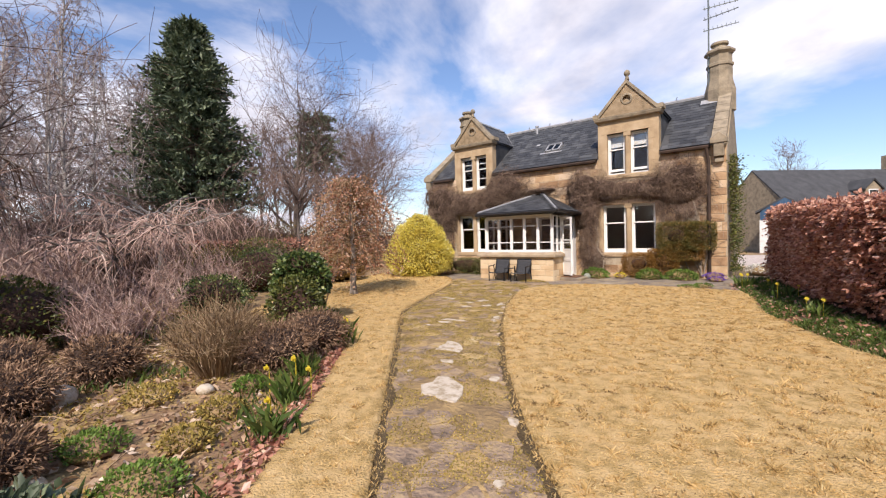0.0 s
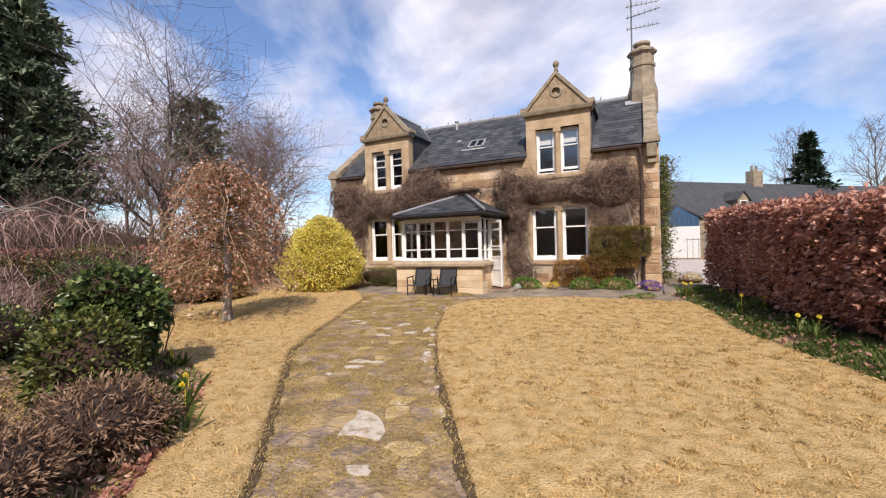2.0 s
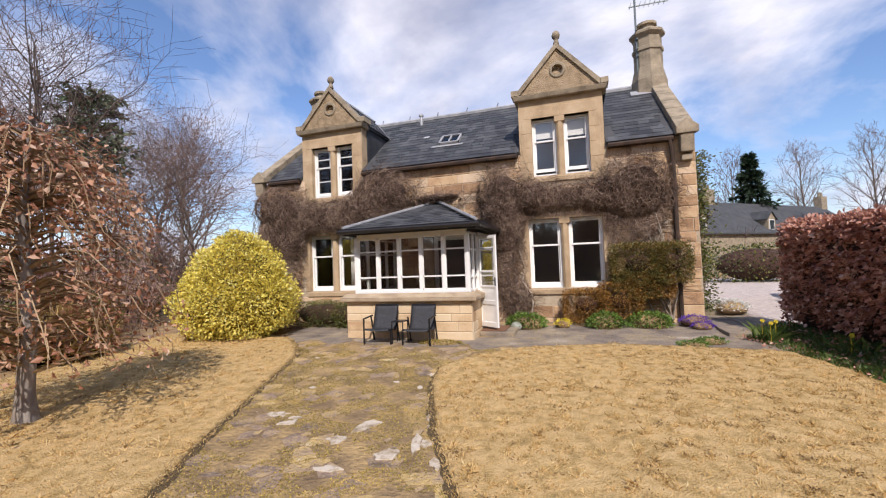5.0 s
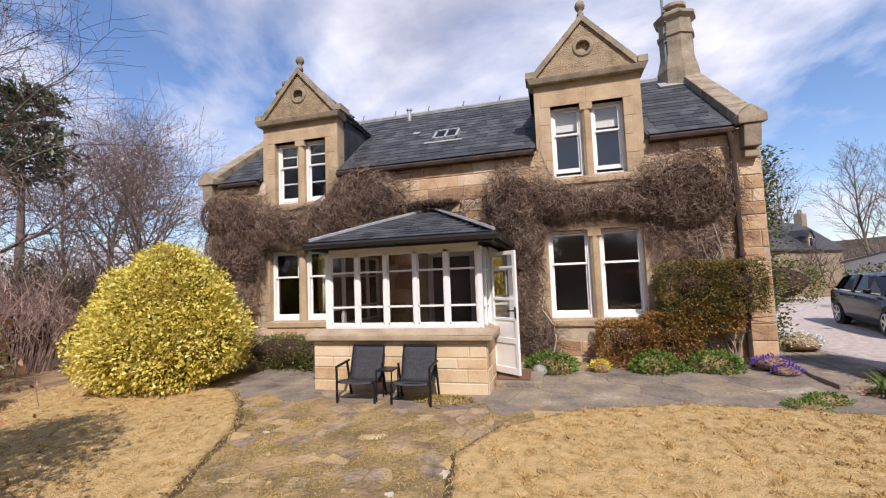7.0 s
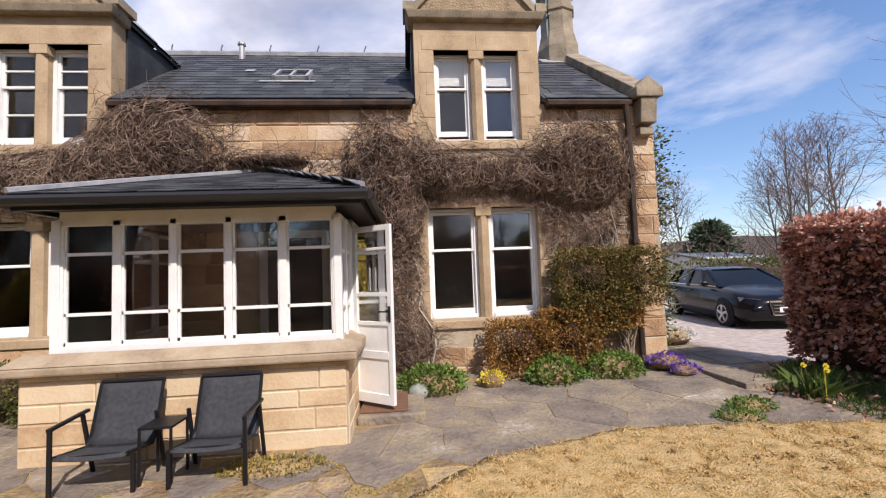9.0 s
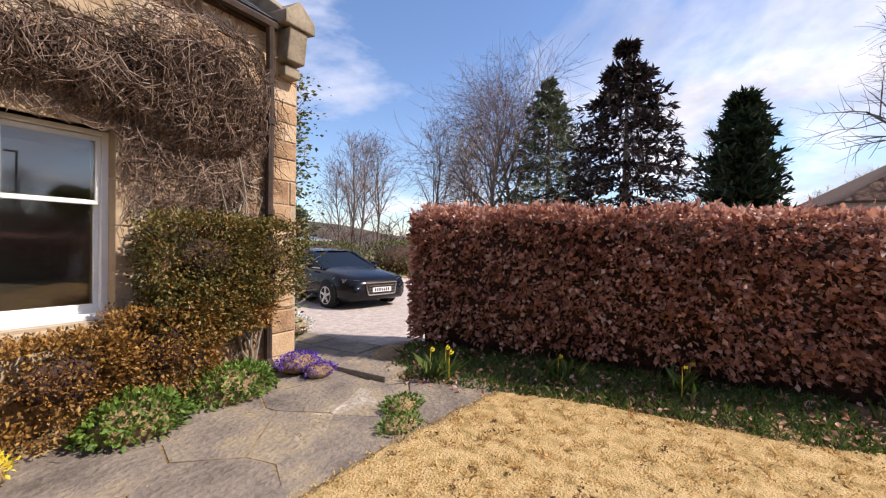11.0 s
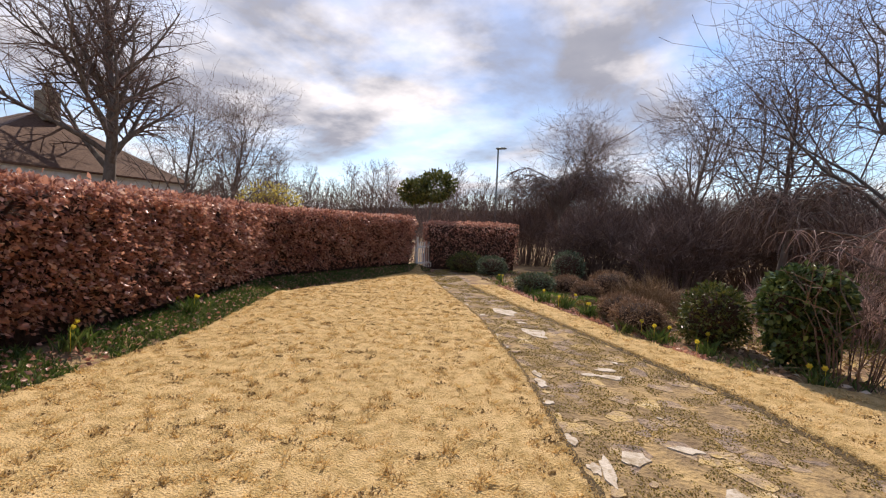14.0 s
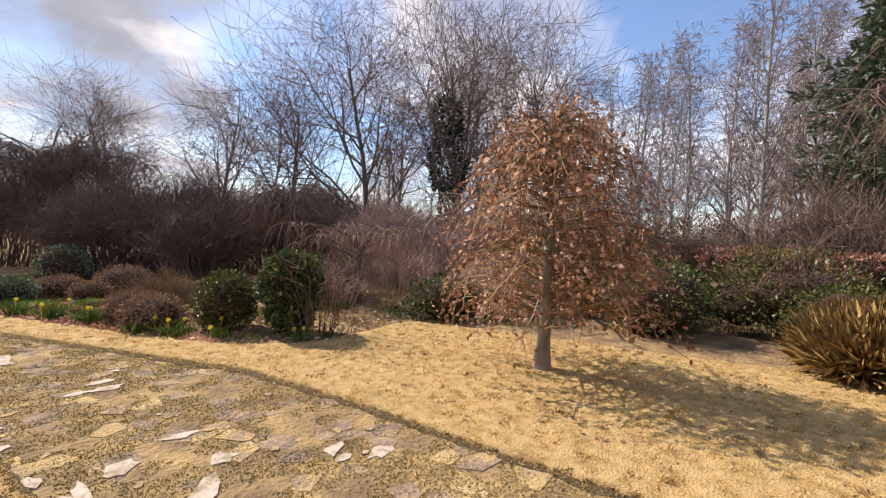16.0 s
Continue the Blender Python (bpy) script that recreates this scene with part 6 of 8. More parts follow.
def conifer(name, label, at, height, radius, needle, seed=1, whorls=26, per=11, tip=0.12, bare=0.06, droop=0.35, size=0.26, shape=0.75, dense=16):
    """A conifer: a straight trunk, whorls of boughs, and needle sprays along them."""
    rng = np.random.default_rng(seed)
    t = thing(name, at, label, "tree")
    x, y, z = at
    g = Geo().tube([(x, y, z - 0.2), (x, y, z + height * 0.5), (x, y, z + height * 0.97)], [height * 0.02, height * 0.012, 0.02], 8, False)
    part("trunk", g, M_BARK, t, smooth=True)
    g = Geo()
    P, D = [], []
    for k in range(whorls):
        f = bare + (1 - bare) * (k + rng.random()) / whorls
        R = radius * max(tip, (1 - f) ** shape) * (0.75 + 0.35 * rng.random()) * (1 if f > bare + 0.12 else 0.75)
        for i in range(per):
            a = 2 * math.pi * (i + rng.random()) / per
            rr2 = R * rng.uniform(0.65, 1.15)
            o = Vector((math.cos(a), math.sin(a), 0))
            p0 = Vector((x, y, z + f * height))
            p1 = p0 + o * rr2 * 0.6 + Vector((0, 0, -droop * rr2 * 0.35 + 0.1))
            p2 = p0 + o * rr2 + Vector((0, 0, -droop * rr2 * 0.5 + 0.12 * (1 - droop)))
            g.tube([p0, p1, p2], [0.035, 0.02, 0.008], 3, False)
            for m in range(dense):
                u = 0.25 + 0.75 * (m + rng.random()) / dense
                q = p0.lerp(p1, u / 0.6) if u < 0.6 else p1.lerp(p2, (u - 0.6) / 0.4)
                P.append((q.x + rng.normal(0, 0.1 * rr2 * 0.5), q.y + rng.normal(0, 0.1 * rr2 * 0.5), q.z + rng.normal(0, 0.07)))
                D.append((o.x, o.y, rng.normal(0.15 - droop * 0.6, 0.4)))
    tagged(part("bough", g, M_TWIG, t), kind="stuff")
    P, D = np.array(P), np.array(D)
    rep = 3
    under(leaf_mesh("needles", leaf_geo(np.repeat(P, rep, 0), np.repeat(D, rep, 0), size, rng, 0.3, 0.2, 0.6), needle), t)
    return t


conifer("pine_tree", "tall dense dark green pine rising over the bare woodland", (-23.2, 9.0, 0.2), 12.0, 3.7, M_NEEDLEBLUE, 201, 36, 14, 0.22, 0.12, -0.1, 0.3, 0.5, 24)
conifer("pine_tree", "ragged small-crowned pine above the bare trees", (-28.7, 20.1, 0.2), 11.4, 4.2, M_NEEDLEBLUE, 202, 12, 7, 0.35, 0.6, 0.0, 0.38, 0.5, 14)
conifer("spruce_tree", "dark brown-green spruce with drooping boughs beyond the hedge", (19.1, 13.4, 0.2), 12.4, 6.3, M_BROWNNEEDLE, 203, 24, 9, 0.05, 0.04, 0.55, 0.42, 0.8, 18)
conifer("pine_tree", "grey-green pine beside the dark spruce", (23.1, 18.8, 0.2), 12.6, 5.0, M_NEEDLEBLUE, 204, 20, 8, 0.08, 0.1, 0.1, 0.42, 0.7, 15)
conifer("cypress_tree", "dense upright dark green cypress behind the hedge", (13.1, 8.8, 0.2), 6.6, 1.75, M_NEEDLE, 205, 26, 14, 0.1, 0.03, -0.8, 0.3, 0.55, 14)
conifer("spruce_tree", "dark spruce standing behind the far cottages", (12.5, 53, 0.3), 11.0, 4.0, M_NEEDLE, 206, 22, 10, 0.06, 0.04, 0.4, 0.5, 0.9, 12)
conifer("pine_tree", "dark evergreen beyond the white outbuilding", (24, 46, 0.2), 5.2, 3.2, M_NEEDLEBLUE, 208, 20, 11, 0.3, 0.03, 0.0, 0.55, 0.5, 14)


# copper beech on the lawn, weeping, still in dry leaf
def weeping_beech():
    bx, by = -9.62, 7.64
    z0 = gz(bx, by) + 0.02
    r = random.Random(31)
    rng = np.random.default_rng(31)
    t = thing("weeping_beech", (bx, by, z0), "small weeping copper beech with dry russet leaves and grey trunk", "tree")
    g = Geo().tube([(bx, by, z0 - 0.1), (bx, by, z0 + 0.06), (bx - 0.01, by, z0 + 0.3), (bx + 0.02, by + 0.02, z0 + 1.2), (bx - 0.03, by - 0.02, z0 + 2.2), (bx + 0.02, by, z0 + 3.1)], [0.14, 0.115, 0.085, 0.075, 0.06, 0.022], 9, False)
    part("trunk", g, M_BEECHBARK, t, smooth=True)
    g = Geo()
    P, D = [], []
    for k in range(330):
        a = r.uniform(0, 2 * math.pi)
        f = r.random()
        h = 0.5 + 2.65 * f ** 0.85
        R = (1.5 * math.sqrt(max(0.03, 1 - (h / 3.45) ** 3.2))) * r.uniform(0.55, 1.08)
        o = Vector((math.cos(a), math.sin(a), 0))
        p = Vector((bx, by, z0 + h))
        pts = [p]
        drop = r.uniform(0.25, 1.0) * min(1.0, h / 2)
        for i in range(1, 7):
            u = i / 6
            q = p + o * R * (1 - (1 - u) ** 1.6) + Vector((0, 0, 0.22 * math.sin(u * 3.0) - drop * u * u))
            q += Vector((r.gauss(0, 0.04), r.gauss(0, 0.04), r.gauss(0, 0.03)))
            q.z = max(z0 + 0.22, q.z)
            pts.append(q)
        g.tube(pts, [0.016, 0.012, 0.009, 0.007, 0.006, 0.005, 0.003], 3, False)
        if r.random() < 0.12:
            continue
        for m in range(16):
            u = 1.5 + 4.5 * (m + r.random()) / 16
            i = min(5, int(u))
            q = pts[i].lerp(pts[i + 1], u - i)
            P.append((q.x + r.gauss(0, 0.07), q.y + r.gauss(0, 0.07), q.z + r.gauss(0, 0.06)))
            D.append((o.x * 0.6 + r.gauss(0, 0.4), o.y * 0.6 + r.gauss(0, 0.4), -0.6))
    tagged(part("branch", g, M_DEADSTEM, t), kind="stuff")
    under(leaf_mesh("foliage", leaf_geo(np.array(P), np.array(D), 0.076, rng, 0.58, 0.4, 0.7), M_COPPERLEAF), t)


weeping_beech()


# weeping trees and thickets of the shrubbery
def weeping_tree(at, h, R, n, label, bark, twig, seed, pale=False):
    r = random.Random(seed)
    bx, by = at
    z0 = gz(bx, by)
    t = thing("weeping_tree", (bx, by, z0), label, "tree")
    g = Geo().tube([(bx, by, z0 - 0.1), (bx + 0.06, by, z0 + h * 0.4), (bx - 0.05, by + 0.05, z0 + h * 0.8)], [0.1, 0.08, 0.05], 7, False)
    part("trunk", g, bark, t, smooth=True)
    gl, gt = Geo(), Geo()
    for k in range(n):
        a = r.uniform(0, 2 * math.pi)
        o = Vector((math.cos(a), math.sin(a), 0))
        p = Vector((bx, by, z0 + h * r.uniform(0.55, 0.85)))
        pts = [p]
        RR = R * r.uniform(0.45, 1.05)
        for i in range(1, 6):
            u = i / 5
            pts.append(p + o * RR * u + Vector((r.gauss(0, 0.08), r.gauss(0, 0.08), h * 0.28 * math.sin(u * 2.4) * r.uniform(0.7, 1.2) + r.gauss(0, 0.06))))
        gl.tube(pts, [0.035, 0.028, 0.022, 0.016, 0.012, 0.008], 5, False)
        for m in range(26):
            i = r.randint(1, 4)
            q = pts[i].lerp(pts[i + 1], r.random())
            ln = [q]
            d = Vector((r.gauss(0, 0.6), r.gauss(0, 0.6), 0.3))
            for s in range(4):
                d = (d + Vector((r.gauss(0, 0.15), r.gauss(0, 0.15), -0.55))).normalized()
                q = q + d * r.uniform(0.14, 0.34) * h * 0.33
                if q.z < z0 + 0.15:
                    break
                ln.append(q)
            if len(ln) > 2:
                gt.tube(ln, [0.008 - 0.0015 * k2 for k2 in range(len(ln))], 3, False)
    tagged(part("limb", gl, bark if not pale else M_TWIGGREY, t), kind="stuff")
    tagged(part("crown", gt, twig, t), kind="stuff")
    return t


weeping_tree((-12.6, 4.0), 2.55, 3.2, 26, "weeping tree with pale crooked limbs and pink-brown hanging twigs", M_TWIGGREY, M_TWIGPURPLE, 51, True)
weeping_tree((-2.2, -7.4), 3.9, 3.0, 64, "broad weeping tree of dense dark hanging twigs", M_BARK, M_TWIGSHADE, 52)
weeping_tree((-16.8, 10.6), 4.6, 2.8, 24, "tall weeping tree of fine grey-brown twigs behind the beech", M_BARK, M_TWIG, 53)
weeping_tree((-8.3, -0.4), 2.5, 1.6, 44, "mop-headed weeping shrub of fine grey-brown twigs", M_BARK, M_TWIG, 54)
weeping_tree((-9.3, 2.2), 1.7, 1.9, 20, "low twisted weeping shrub with bare tangled branches", M_BARK, M_TWIGPURPLE, 55)

for k, (x, y, rx, ry, h, n, m, lab) in enumerate([
    (-8.7, 2.1, 1.2, 1.1, 1.05, 130, M_TWIGPURPLE, "dense leafless pink-brown shrub in the border"),
    (-10.5, 1.6, 1.6, 1.4, 1.6, 120, M_TWIGPURPLE, "dense leafless pink-brown shrub in the border"),
    (-11.6, 4.5, 1.4, 1.3, 1.35, 150, M_TWIGPURPLE, "tangled leafless brown shrub behind the lawn"),
    (-13.5, 1.0, 2.0, 2.0, 2.2, 200, M_TWIGPURPLE, "tall leafless brown thicket at the back of the border"),
    (-6.4, -1.8, 1.6, 1.3, 2.3, 420, M_TWIGSHADE, "dark leafless shrub with upright stems"),
    (-4.2, -4.0, 2.0, 1.6, 2.7, 460, M_TWIGSHADE, "dark leafless thicket beside the weeping tree"),
    (-9.0, -3.4, 2.2, 1.7, 2.9, 520, M_TWIG, "tall leafless purple-brown thicket"),
    (-12.0, -1.6, 2.2, 1.7, 2.8, 460, M_TWIGPURPLE, "tall leafless purple-brown thicket"),
    (-15.8, 3.6, 2.2, 2.2, 3.0, 360, M_TWIG, "tall bare thicket at the wood's edge"),
    (-18.0, 8.0, 2.4, 2.4, 3.1, 340, M_TWIG, "tall bare thicket at the wood's edge"),
    (-16.0, 12.6, 1.8, 1.6, 2.2, 180, M_TWIGPURPLE, "red-brown leafless shrub behind the golden bush"),
    (-18.5, 15.5, 2.4, 2.2, 3.2, 200, M_TWIG, "tall bare thicket beside the cottage"),
    (-0.5, -8.6, 2.4, 2.0, 3.2, 340, M_TWIGSHADE, "dark bare thicket beyond the far hedge"),
    (-6.5, -7.6, 2.8, 2.2, 3.6, 420, M_TWIGSHADE, "dark bare thicket under the trees"),
    (-11.0, -6.6, 2.8, 2.2, 3.7, 420, M_TWIGSHADE, "dark bare thicket under the trees"),
    (-20, -1.0, 2.8, 2.6, 3.2, 320, M_TWIG, "bare thicket at the foot of the birches"),
    (-21.5, 5.0, 2.6, 2.6, 2.8, 190, M_TWIGPURPLE, "bare thicket at the foot of the birches"),
    (-22, 11.0, 2.6, 2.6, 3.2, 190, M_TWIG, "bare thicket at the foot of the pines"),
]):
    twiggy("bare_shrub", (x, y, 0), (rx, ry, h), n, m, lab, "shrub", 300 + k, 0.011 if h > 2.2 else 0.008, base=0.55, forks=5)

# brown-leaved hedge beyond the left lawn, and dark evergreen masses
hedge("beech_hedge", [(-17.0, 12.5), (-16.4, 9.2), (-16.2, 6.2)], 1.55, 1.0, 1, 7000, "loose russet hedge beyond the lawn", M_BEECHLEAF, M_SHADECORE, 5, 0.2, 0.09)
hedge("beech_hedge", [(-19.5, 0.2), (-17.0, -0.6), (-14.0, -2.6)], 1.75, 1.0, 1, 8000, "russet beech hedge at the back of the shrubbery", M_BEECHLEAF, M_SHADECORE, 6, 0.2, 0.09)
for k, (bl, n, lf, lab) in enumerate([
    ([((0.35, -3.2, 0.32), (0.7, 0.5, 0.4))], 3000, M_BOXLEAF, "low dark evergreen dome beside the path"),
    ([((-0.75, -2.85, 0.3), (0.5, 0.45, 0.36))], 1800, M_NEEDLEBLUE, "silvery-leaved low shrub beside the path"),
    ([((-2.95, 0.1, 0.22), (0.5, 0.45, 0.26))], 2200, M_NEEDLEBLUE, "grey-green cushion shrub in the border"),
    ([((-6.45, 3.85, 0.42), (0.42, 0.4, 0.48))], 2600, M_BOXLEAF, "olive-green shrub in the border edge"),
    ([((-13.3, 6.9, 0.6), (1.0, 0.9, 0.75))], 3000, M_IVYLEAF, "dark evergreen shrub behind the beech"),
    ([((-14.4, 9.4, 0.5), (0.9, 0.8, 0.62))], 2600, M_BOXLEAF, "dark green shrub at the lawn's far edge"),
    ([((-10.4, 4.3, 0.35), (0.9, 0.6, 0.42))], 2200, M_IVYLEAF, "low dark evergreen under the bare shrubs"),
    ([((-8.9, 0.9, 0.5), (0.8, 0.7, 0.55))], 2600, M_BOXLEAF, "olive evergreen low in the border"),
    ([((-6.0, -3.4, 0.75), (0.8, 0.7, 0.8))], 2600, M_IVYLEAF, "dark rounded evergreen in the shrubbery"),
    ([((-14.6, -2.2, 1.8), (0.4, 0.4, 2.0)), ((-14.5, -2.2, 4.4), (0.7, 0.6, 1.6)), ((-14.2, -2.0, 6.0), (0.6, 0.55, 0.8))], 3800, M_NEEDLE, "ivy-clad trunk in the shrubbery"),
    ([((-3.4, -2.4, 0.5), (0.5, 0.45, 0.5))], 1600, M_NEEDLEBLUE, "grey-green bush in the shrubbery"),
]):
    shrub("evergreen_shrub", bl, n, 0.06 if k != 9 else 0.14, lf, lab, "shrub", M_SHADECORE if k != 9 else None, seed=400 + k, zmin=-0.7)

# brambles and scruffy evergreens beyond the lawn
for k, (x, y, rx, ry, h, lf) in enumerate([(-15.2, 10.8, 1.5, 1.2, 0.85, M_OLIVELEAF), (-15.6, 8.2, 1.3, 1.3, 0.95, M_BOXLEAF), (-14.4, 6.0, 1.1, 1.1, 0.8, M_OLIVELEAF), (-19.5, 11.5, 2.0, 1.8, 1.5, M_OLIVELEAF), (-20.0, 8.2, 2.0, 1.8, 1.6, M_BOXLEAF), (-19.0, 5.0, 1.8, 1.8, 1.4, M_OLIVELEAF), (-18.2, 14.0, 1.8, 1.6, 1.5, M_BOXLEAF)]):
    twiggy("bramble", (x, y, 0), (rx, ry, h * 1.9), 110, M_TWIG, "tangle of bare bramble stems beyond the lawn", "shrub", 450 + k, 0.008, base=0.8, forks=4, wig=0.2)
    shrub("evergreen_shrub", [((x, y, h * 0.75), (rx, ry, h)), ((x + 0.6 * rx, y - 0.5, h * 0.55), (rx * 0.6, ry * 0.6, h * 0.7))], 3400, 0.08, lf, "scruffy olive-green shrub among the brambles", "shrub", M_SHADECORE, seed=430 + k, shrink=0.55, zmin=-0.6)

# heathers and dead perennials in the border
for k, (x, y, r, h) in enumerate([(-3.7, -0.4, 0.38, 0.42), (-4.3, 0.3, 0.34, 0.36), (-5.45, 3.5, 0.42, 0.5), (-5.15, 2.75, 0.4, 0.48), (-6.3, 1.4, 0.36, 0.45), (-5.8, 0.6, 0.35, 0.4), (-4.75, -0.6, 0.5, 0.6), (-5.35, -3.0, 0.45, 0.75), (-7.2, 0.6, 0.5, 0.45), (-4.6, -1.5, 0.45, 0.4)]):
    shrub("heather_bush", [((x, y, gz(x, y) + h * 0.5), (r, r, h * 0.55))], 2600, 0.06, M_HEATHER, "rounded dead-brown heather bush in the border", "shrub", M_SHADEMAT, 0.22, 500 + k, zmin=-0.8, group="heathers in the border")
twiggy("dead_perennial", (-5.55, 2.25, 0), (0.75, 0.7, 0.85), 190, M_DEADSTEM, "clump of dry straw-brown stems in the border", "plant", 61, 0.006, base=0.3, forks=4, wig=0.07)
twiggy("dead_perennial", (-6.3, 2.9, 0), (0.5, 0.5, 0.7), 90, M_DEADSTEM, "clump of dry straw-brown stems in the border", "plant", 62, 0.006, base=0.4, forks=3, wig=0.07)
twiggy("dead_perennial", (-7.6, 1.7, 0), (0.6, 0.6, 0.9), 90, M_TWIGPURPLE, "dry reddish stems in the border", "plant", 63, 0.006, base=0.5, forks=4)
shrub("ornamental_grass", [((-13.3, 9.9, 0.32), (0.85, 0.7, 0.42)), ((-13.9, 9.6, 0.3), (0.6, 0.55, 0.36))], 9000, 0.3, M_TAWNY, "domed clump of tawny ornamental grass beyond the lawn", "grass", M_SHADEMAT, 0.03, 72, zmin=-0.3, droop=-0.6, jitter=0.35)
rng = np.random.default_rng(71)

# litter, moss and low growth over the border soil
BED = [(-3.0, 1.1), (-3.6, 1.95), (-5.15, 3.6), (-6.5, 5.0), (-7.6, 5.2), (-9.4, 4.4), (-12.5, 6.5), (-14, 2), (-12, -4), (-5, -5.5), (0.6, -4.4), (-0.9, -1.5), (-1.9, -0.2)]
pts = scatter(BED, 15000, rng)
P = np.array([(x, y, gz(x, y) + 0.012) for x, y in pts])
D = rng.normal(0, 1, (len(P), 3)); D[:, 2] *= 0.15
tagged(leaf_mesh("leaf_litter", leaf_geo(P, D, 0.075, rng, 0.6, 0.25, 0.1), M_LITTER), "fallen brown and buff leaves over the border soil", "leaves", kind="stuff")
pts = [p for p in scatter(BED, 60000, rng) if noise.noise(Vector((p[0] * 1.3, p[1] * 1.3, 2))) > -0.05]
blades("low_growth", np.array([(x, y, gz(x, y)) for x, y in pts]), [0.045] * len(pts), M_MOSS, "mossy yellow-green low growth in the border", "plants", width=0.008, lean=1.0)
pts = [p for p in scatter(BED, 26000, rng) if noise.noise(Vector((p[0] * 1.1, p[1] * 1.1, 12))) > 0.22]
blades("border_grass", np.array([(x, y, gz(x, y)) for x, y in pts]), [0.13] * len(pts), M_GRASS, "green shoots and grass tufts in the border", "plants", width=0.006, lean=0.5)
lines = []
for x, y in scatter(BED, 900, rng):
    a = rng.uniform(0, 6.28)
    z = gz(x, y) + 0.02
    L = rng.uniform(0.1, 0.4)
    lines.append([(x, y, z), (x + math.cos(a) * L / 2, y + math.sin(a) * L / 2, z + rng.uniform(0, 0.08)), (x + math.cos(a) * L, y + math.sin(a) * L, z + rng.uniform(-0.01, 0.06))])
tagged(stems_mesh("dead_twigs", lines, 0.006, M_DEADSTEM), "dead twigs lying on the border soil", "twigs", kind="stuff")

edge_line = [(-1.9, -0.15), (-2.95, 1.15), (-3.6, 1.95), (-5.1, 3.65), (-6.4, 5.0)]
P = []
for _ in range(1500):
    x, y, d = line_at(edge_line, rng.uniform(0, 6.6))
    w = abs(rng.normal(0, 0.14)) - 0.06
    P.append((x - d[1] * w, y + d[0] * w, gz(x, y) + 0.03))
D = rng.normal(0, 1, (len(P), 3)); D[:, 2] *= 0.3
tagged(leaf_mesh("edge_leaves", leaf_geo(np.array(P), D, 0.06, rng, 0.6, 0.3, 0.1), M_BEECHLEAF), "red-brown beech leaves blown along the lawn edge", "leaves", kind="stuff")
for k, (x, y, r) in enumerate([(-3.55, 0.95, 0.26), (-3.95, 1.35, 0.2), (-4.4, 0.9, 0.24), (-4.3, 1.75, 0.2), (-3.2, 0.55, 0.22), (-5.2, 1.5, 0.26), (-4.7, 2.2, 0.16)]):
    shrub("moss_cushion", [((x, y, gz(x, y) + 0.03), (r, r * 0.85, 0.09))], 900, 0.03, M_MOSS if k % 2 else M_GREENLEAF, "low cushion of yellow-green moss among fallen leaves", "moss", M_SOIL, seed=640 + k, zmin=0.0, group="moss cushions in the border")
for k, (x, y, r) in enumerate([(-5.9, 0.95, 0.2), (-4.9, 0.45, 0.12), (-4.1, 0.55, 0.09), (-5.0, 1.9, 0.1)]):
    g = Geo()
    core(g, (x, y, gz(x, y) + r * 0.25), (r, r * 0.8, r * 0.55), 20 + k, 1.0, 12)
    solo("boulder", g, M_FLAGPALE, "pale lichened stone lying in the border", "stone", smooth=True)

# green strip under the hedge
P = []
for _ in range(34000):
    x, y, d = line_at(HEDGE, rng.uniform(0, 18.0))
    w = rng.uniform(-0.72, 0.15)
    if noise.noise(Vector((x * 1.5, y * 1.5, 3))) > -0.5:
        P.append((x - d[1] * w, y + d[0] * w, 0))
P = np.array([(x, y, gz(x, y)) for x, y, _ in P if not inside(x, y, LAWN_R)])
blades("hedge_bottom_grass", P, [0.09] * len(P), M_GRASS, "green grass and ivy along the foot of the hedge", "grass", width=0.007, lean=0.6)


P = []
for _ in range(3600):
    x, y, d = line_at(HEDGE, rng.uniform(0, 18.0))
    w = rng.uniform(-0.85, 0.1)
    P.append((x - d[1] * w, y + d[0] * w))
P = np.array([(x, y, gz(x, y) + 0.02 + 0.05 * rng.random()) for x, y in P if not inside(x, y, LAWN_R)])
D = rng.normal(0, 1, (len(P), 3)); D[:, 2] *= 0.4
tagged(leaf_mesh("hedge_litter", leaf_geo(P, D, 0.055, rng, 0.6, 0.3, 0.1), M_BEECHLEAF), "fallen brown leaves among the grass under the hedge", "leaves", kind="stuff")


def daffodil(x, y, n, h, seed, flowers=3):
    """A clump of strap leaves with yellow trumpet flowers."""
    r = np.random.default_rng(seed)
    z = gz(x, y)
    t = thing("daffodil_clump", (x, y, z), "clump of daffodils with green strap leaves and yellow flowers", "flower", "daffodils")
    P = np.stack([r.normal(x, 0.07, n), r.normal(y, 0.07, n), np.full(n, z)], 1)
    under(blades("leaves", P, [h] * n, M_GRASS, "", "", "", 0.008, 0.35, seed), t)
    for k in range(flowers):
        fx, fy, fz = x + r.normal(0, 0.1), y + r.normal(0, 0.1), z + h * r.uniform(0.85, 1.15)
        g = Geo().tube([(fx, fy, z), (fx, fy, fz)], 0.004, 3, False)
        for i in range(6):
            a = i * math.pi / 3
            u, v = Vector((math.cos(a) * 0.035, -0.012, math.sin(a) * 0.035)), Vector((-math.sin(a) * 0.014, 0, math.cos(a) * 0.014))
            c = Vector((fx, fy - 0.01, fz))
            g.add([tuple(c), tuple(c + u * 0.6 + v), tuple(c + u), tuple(c + u * 0.6 - v)], [(0, 1, 2, 3)])
        g.lathe([(0.01, 0.0), (0.012, -0.02), (0.018, -0.035)], (fx, fy - 0.01, fz), 6, "y")
        part("flower", g, M_YELLOW, t)


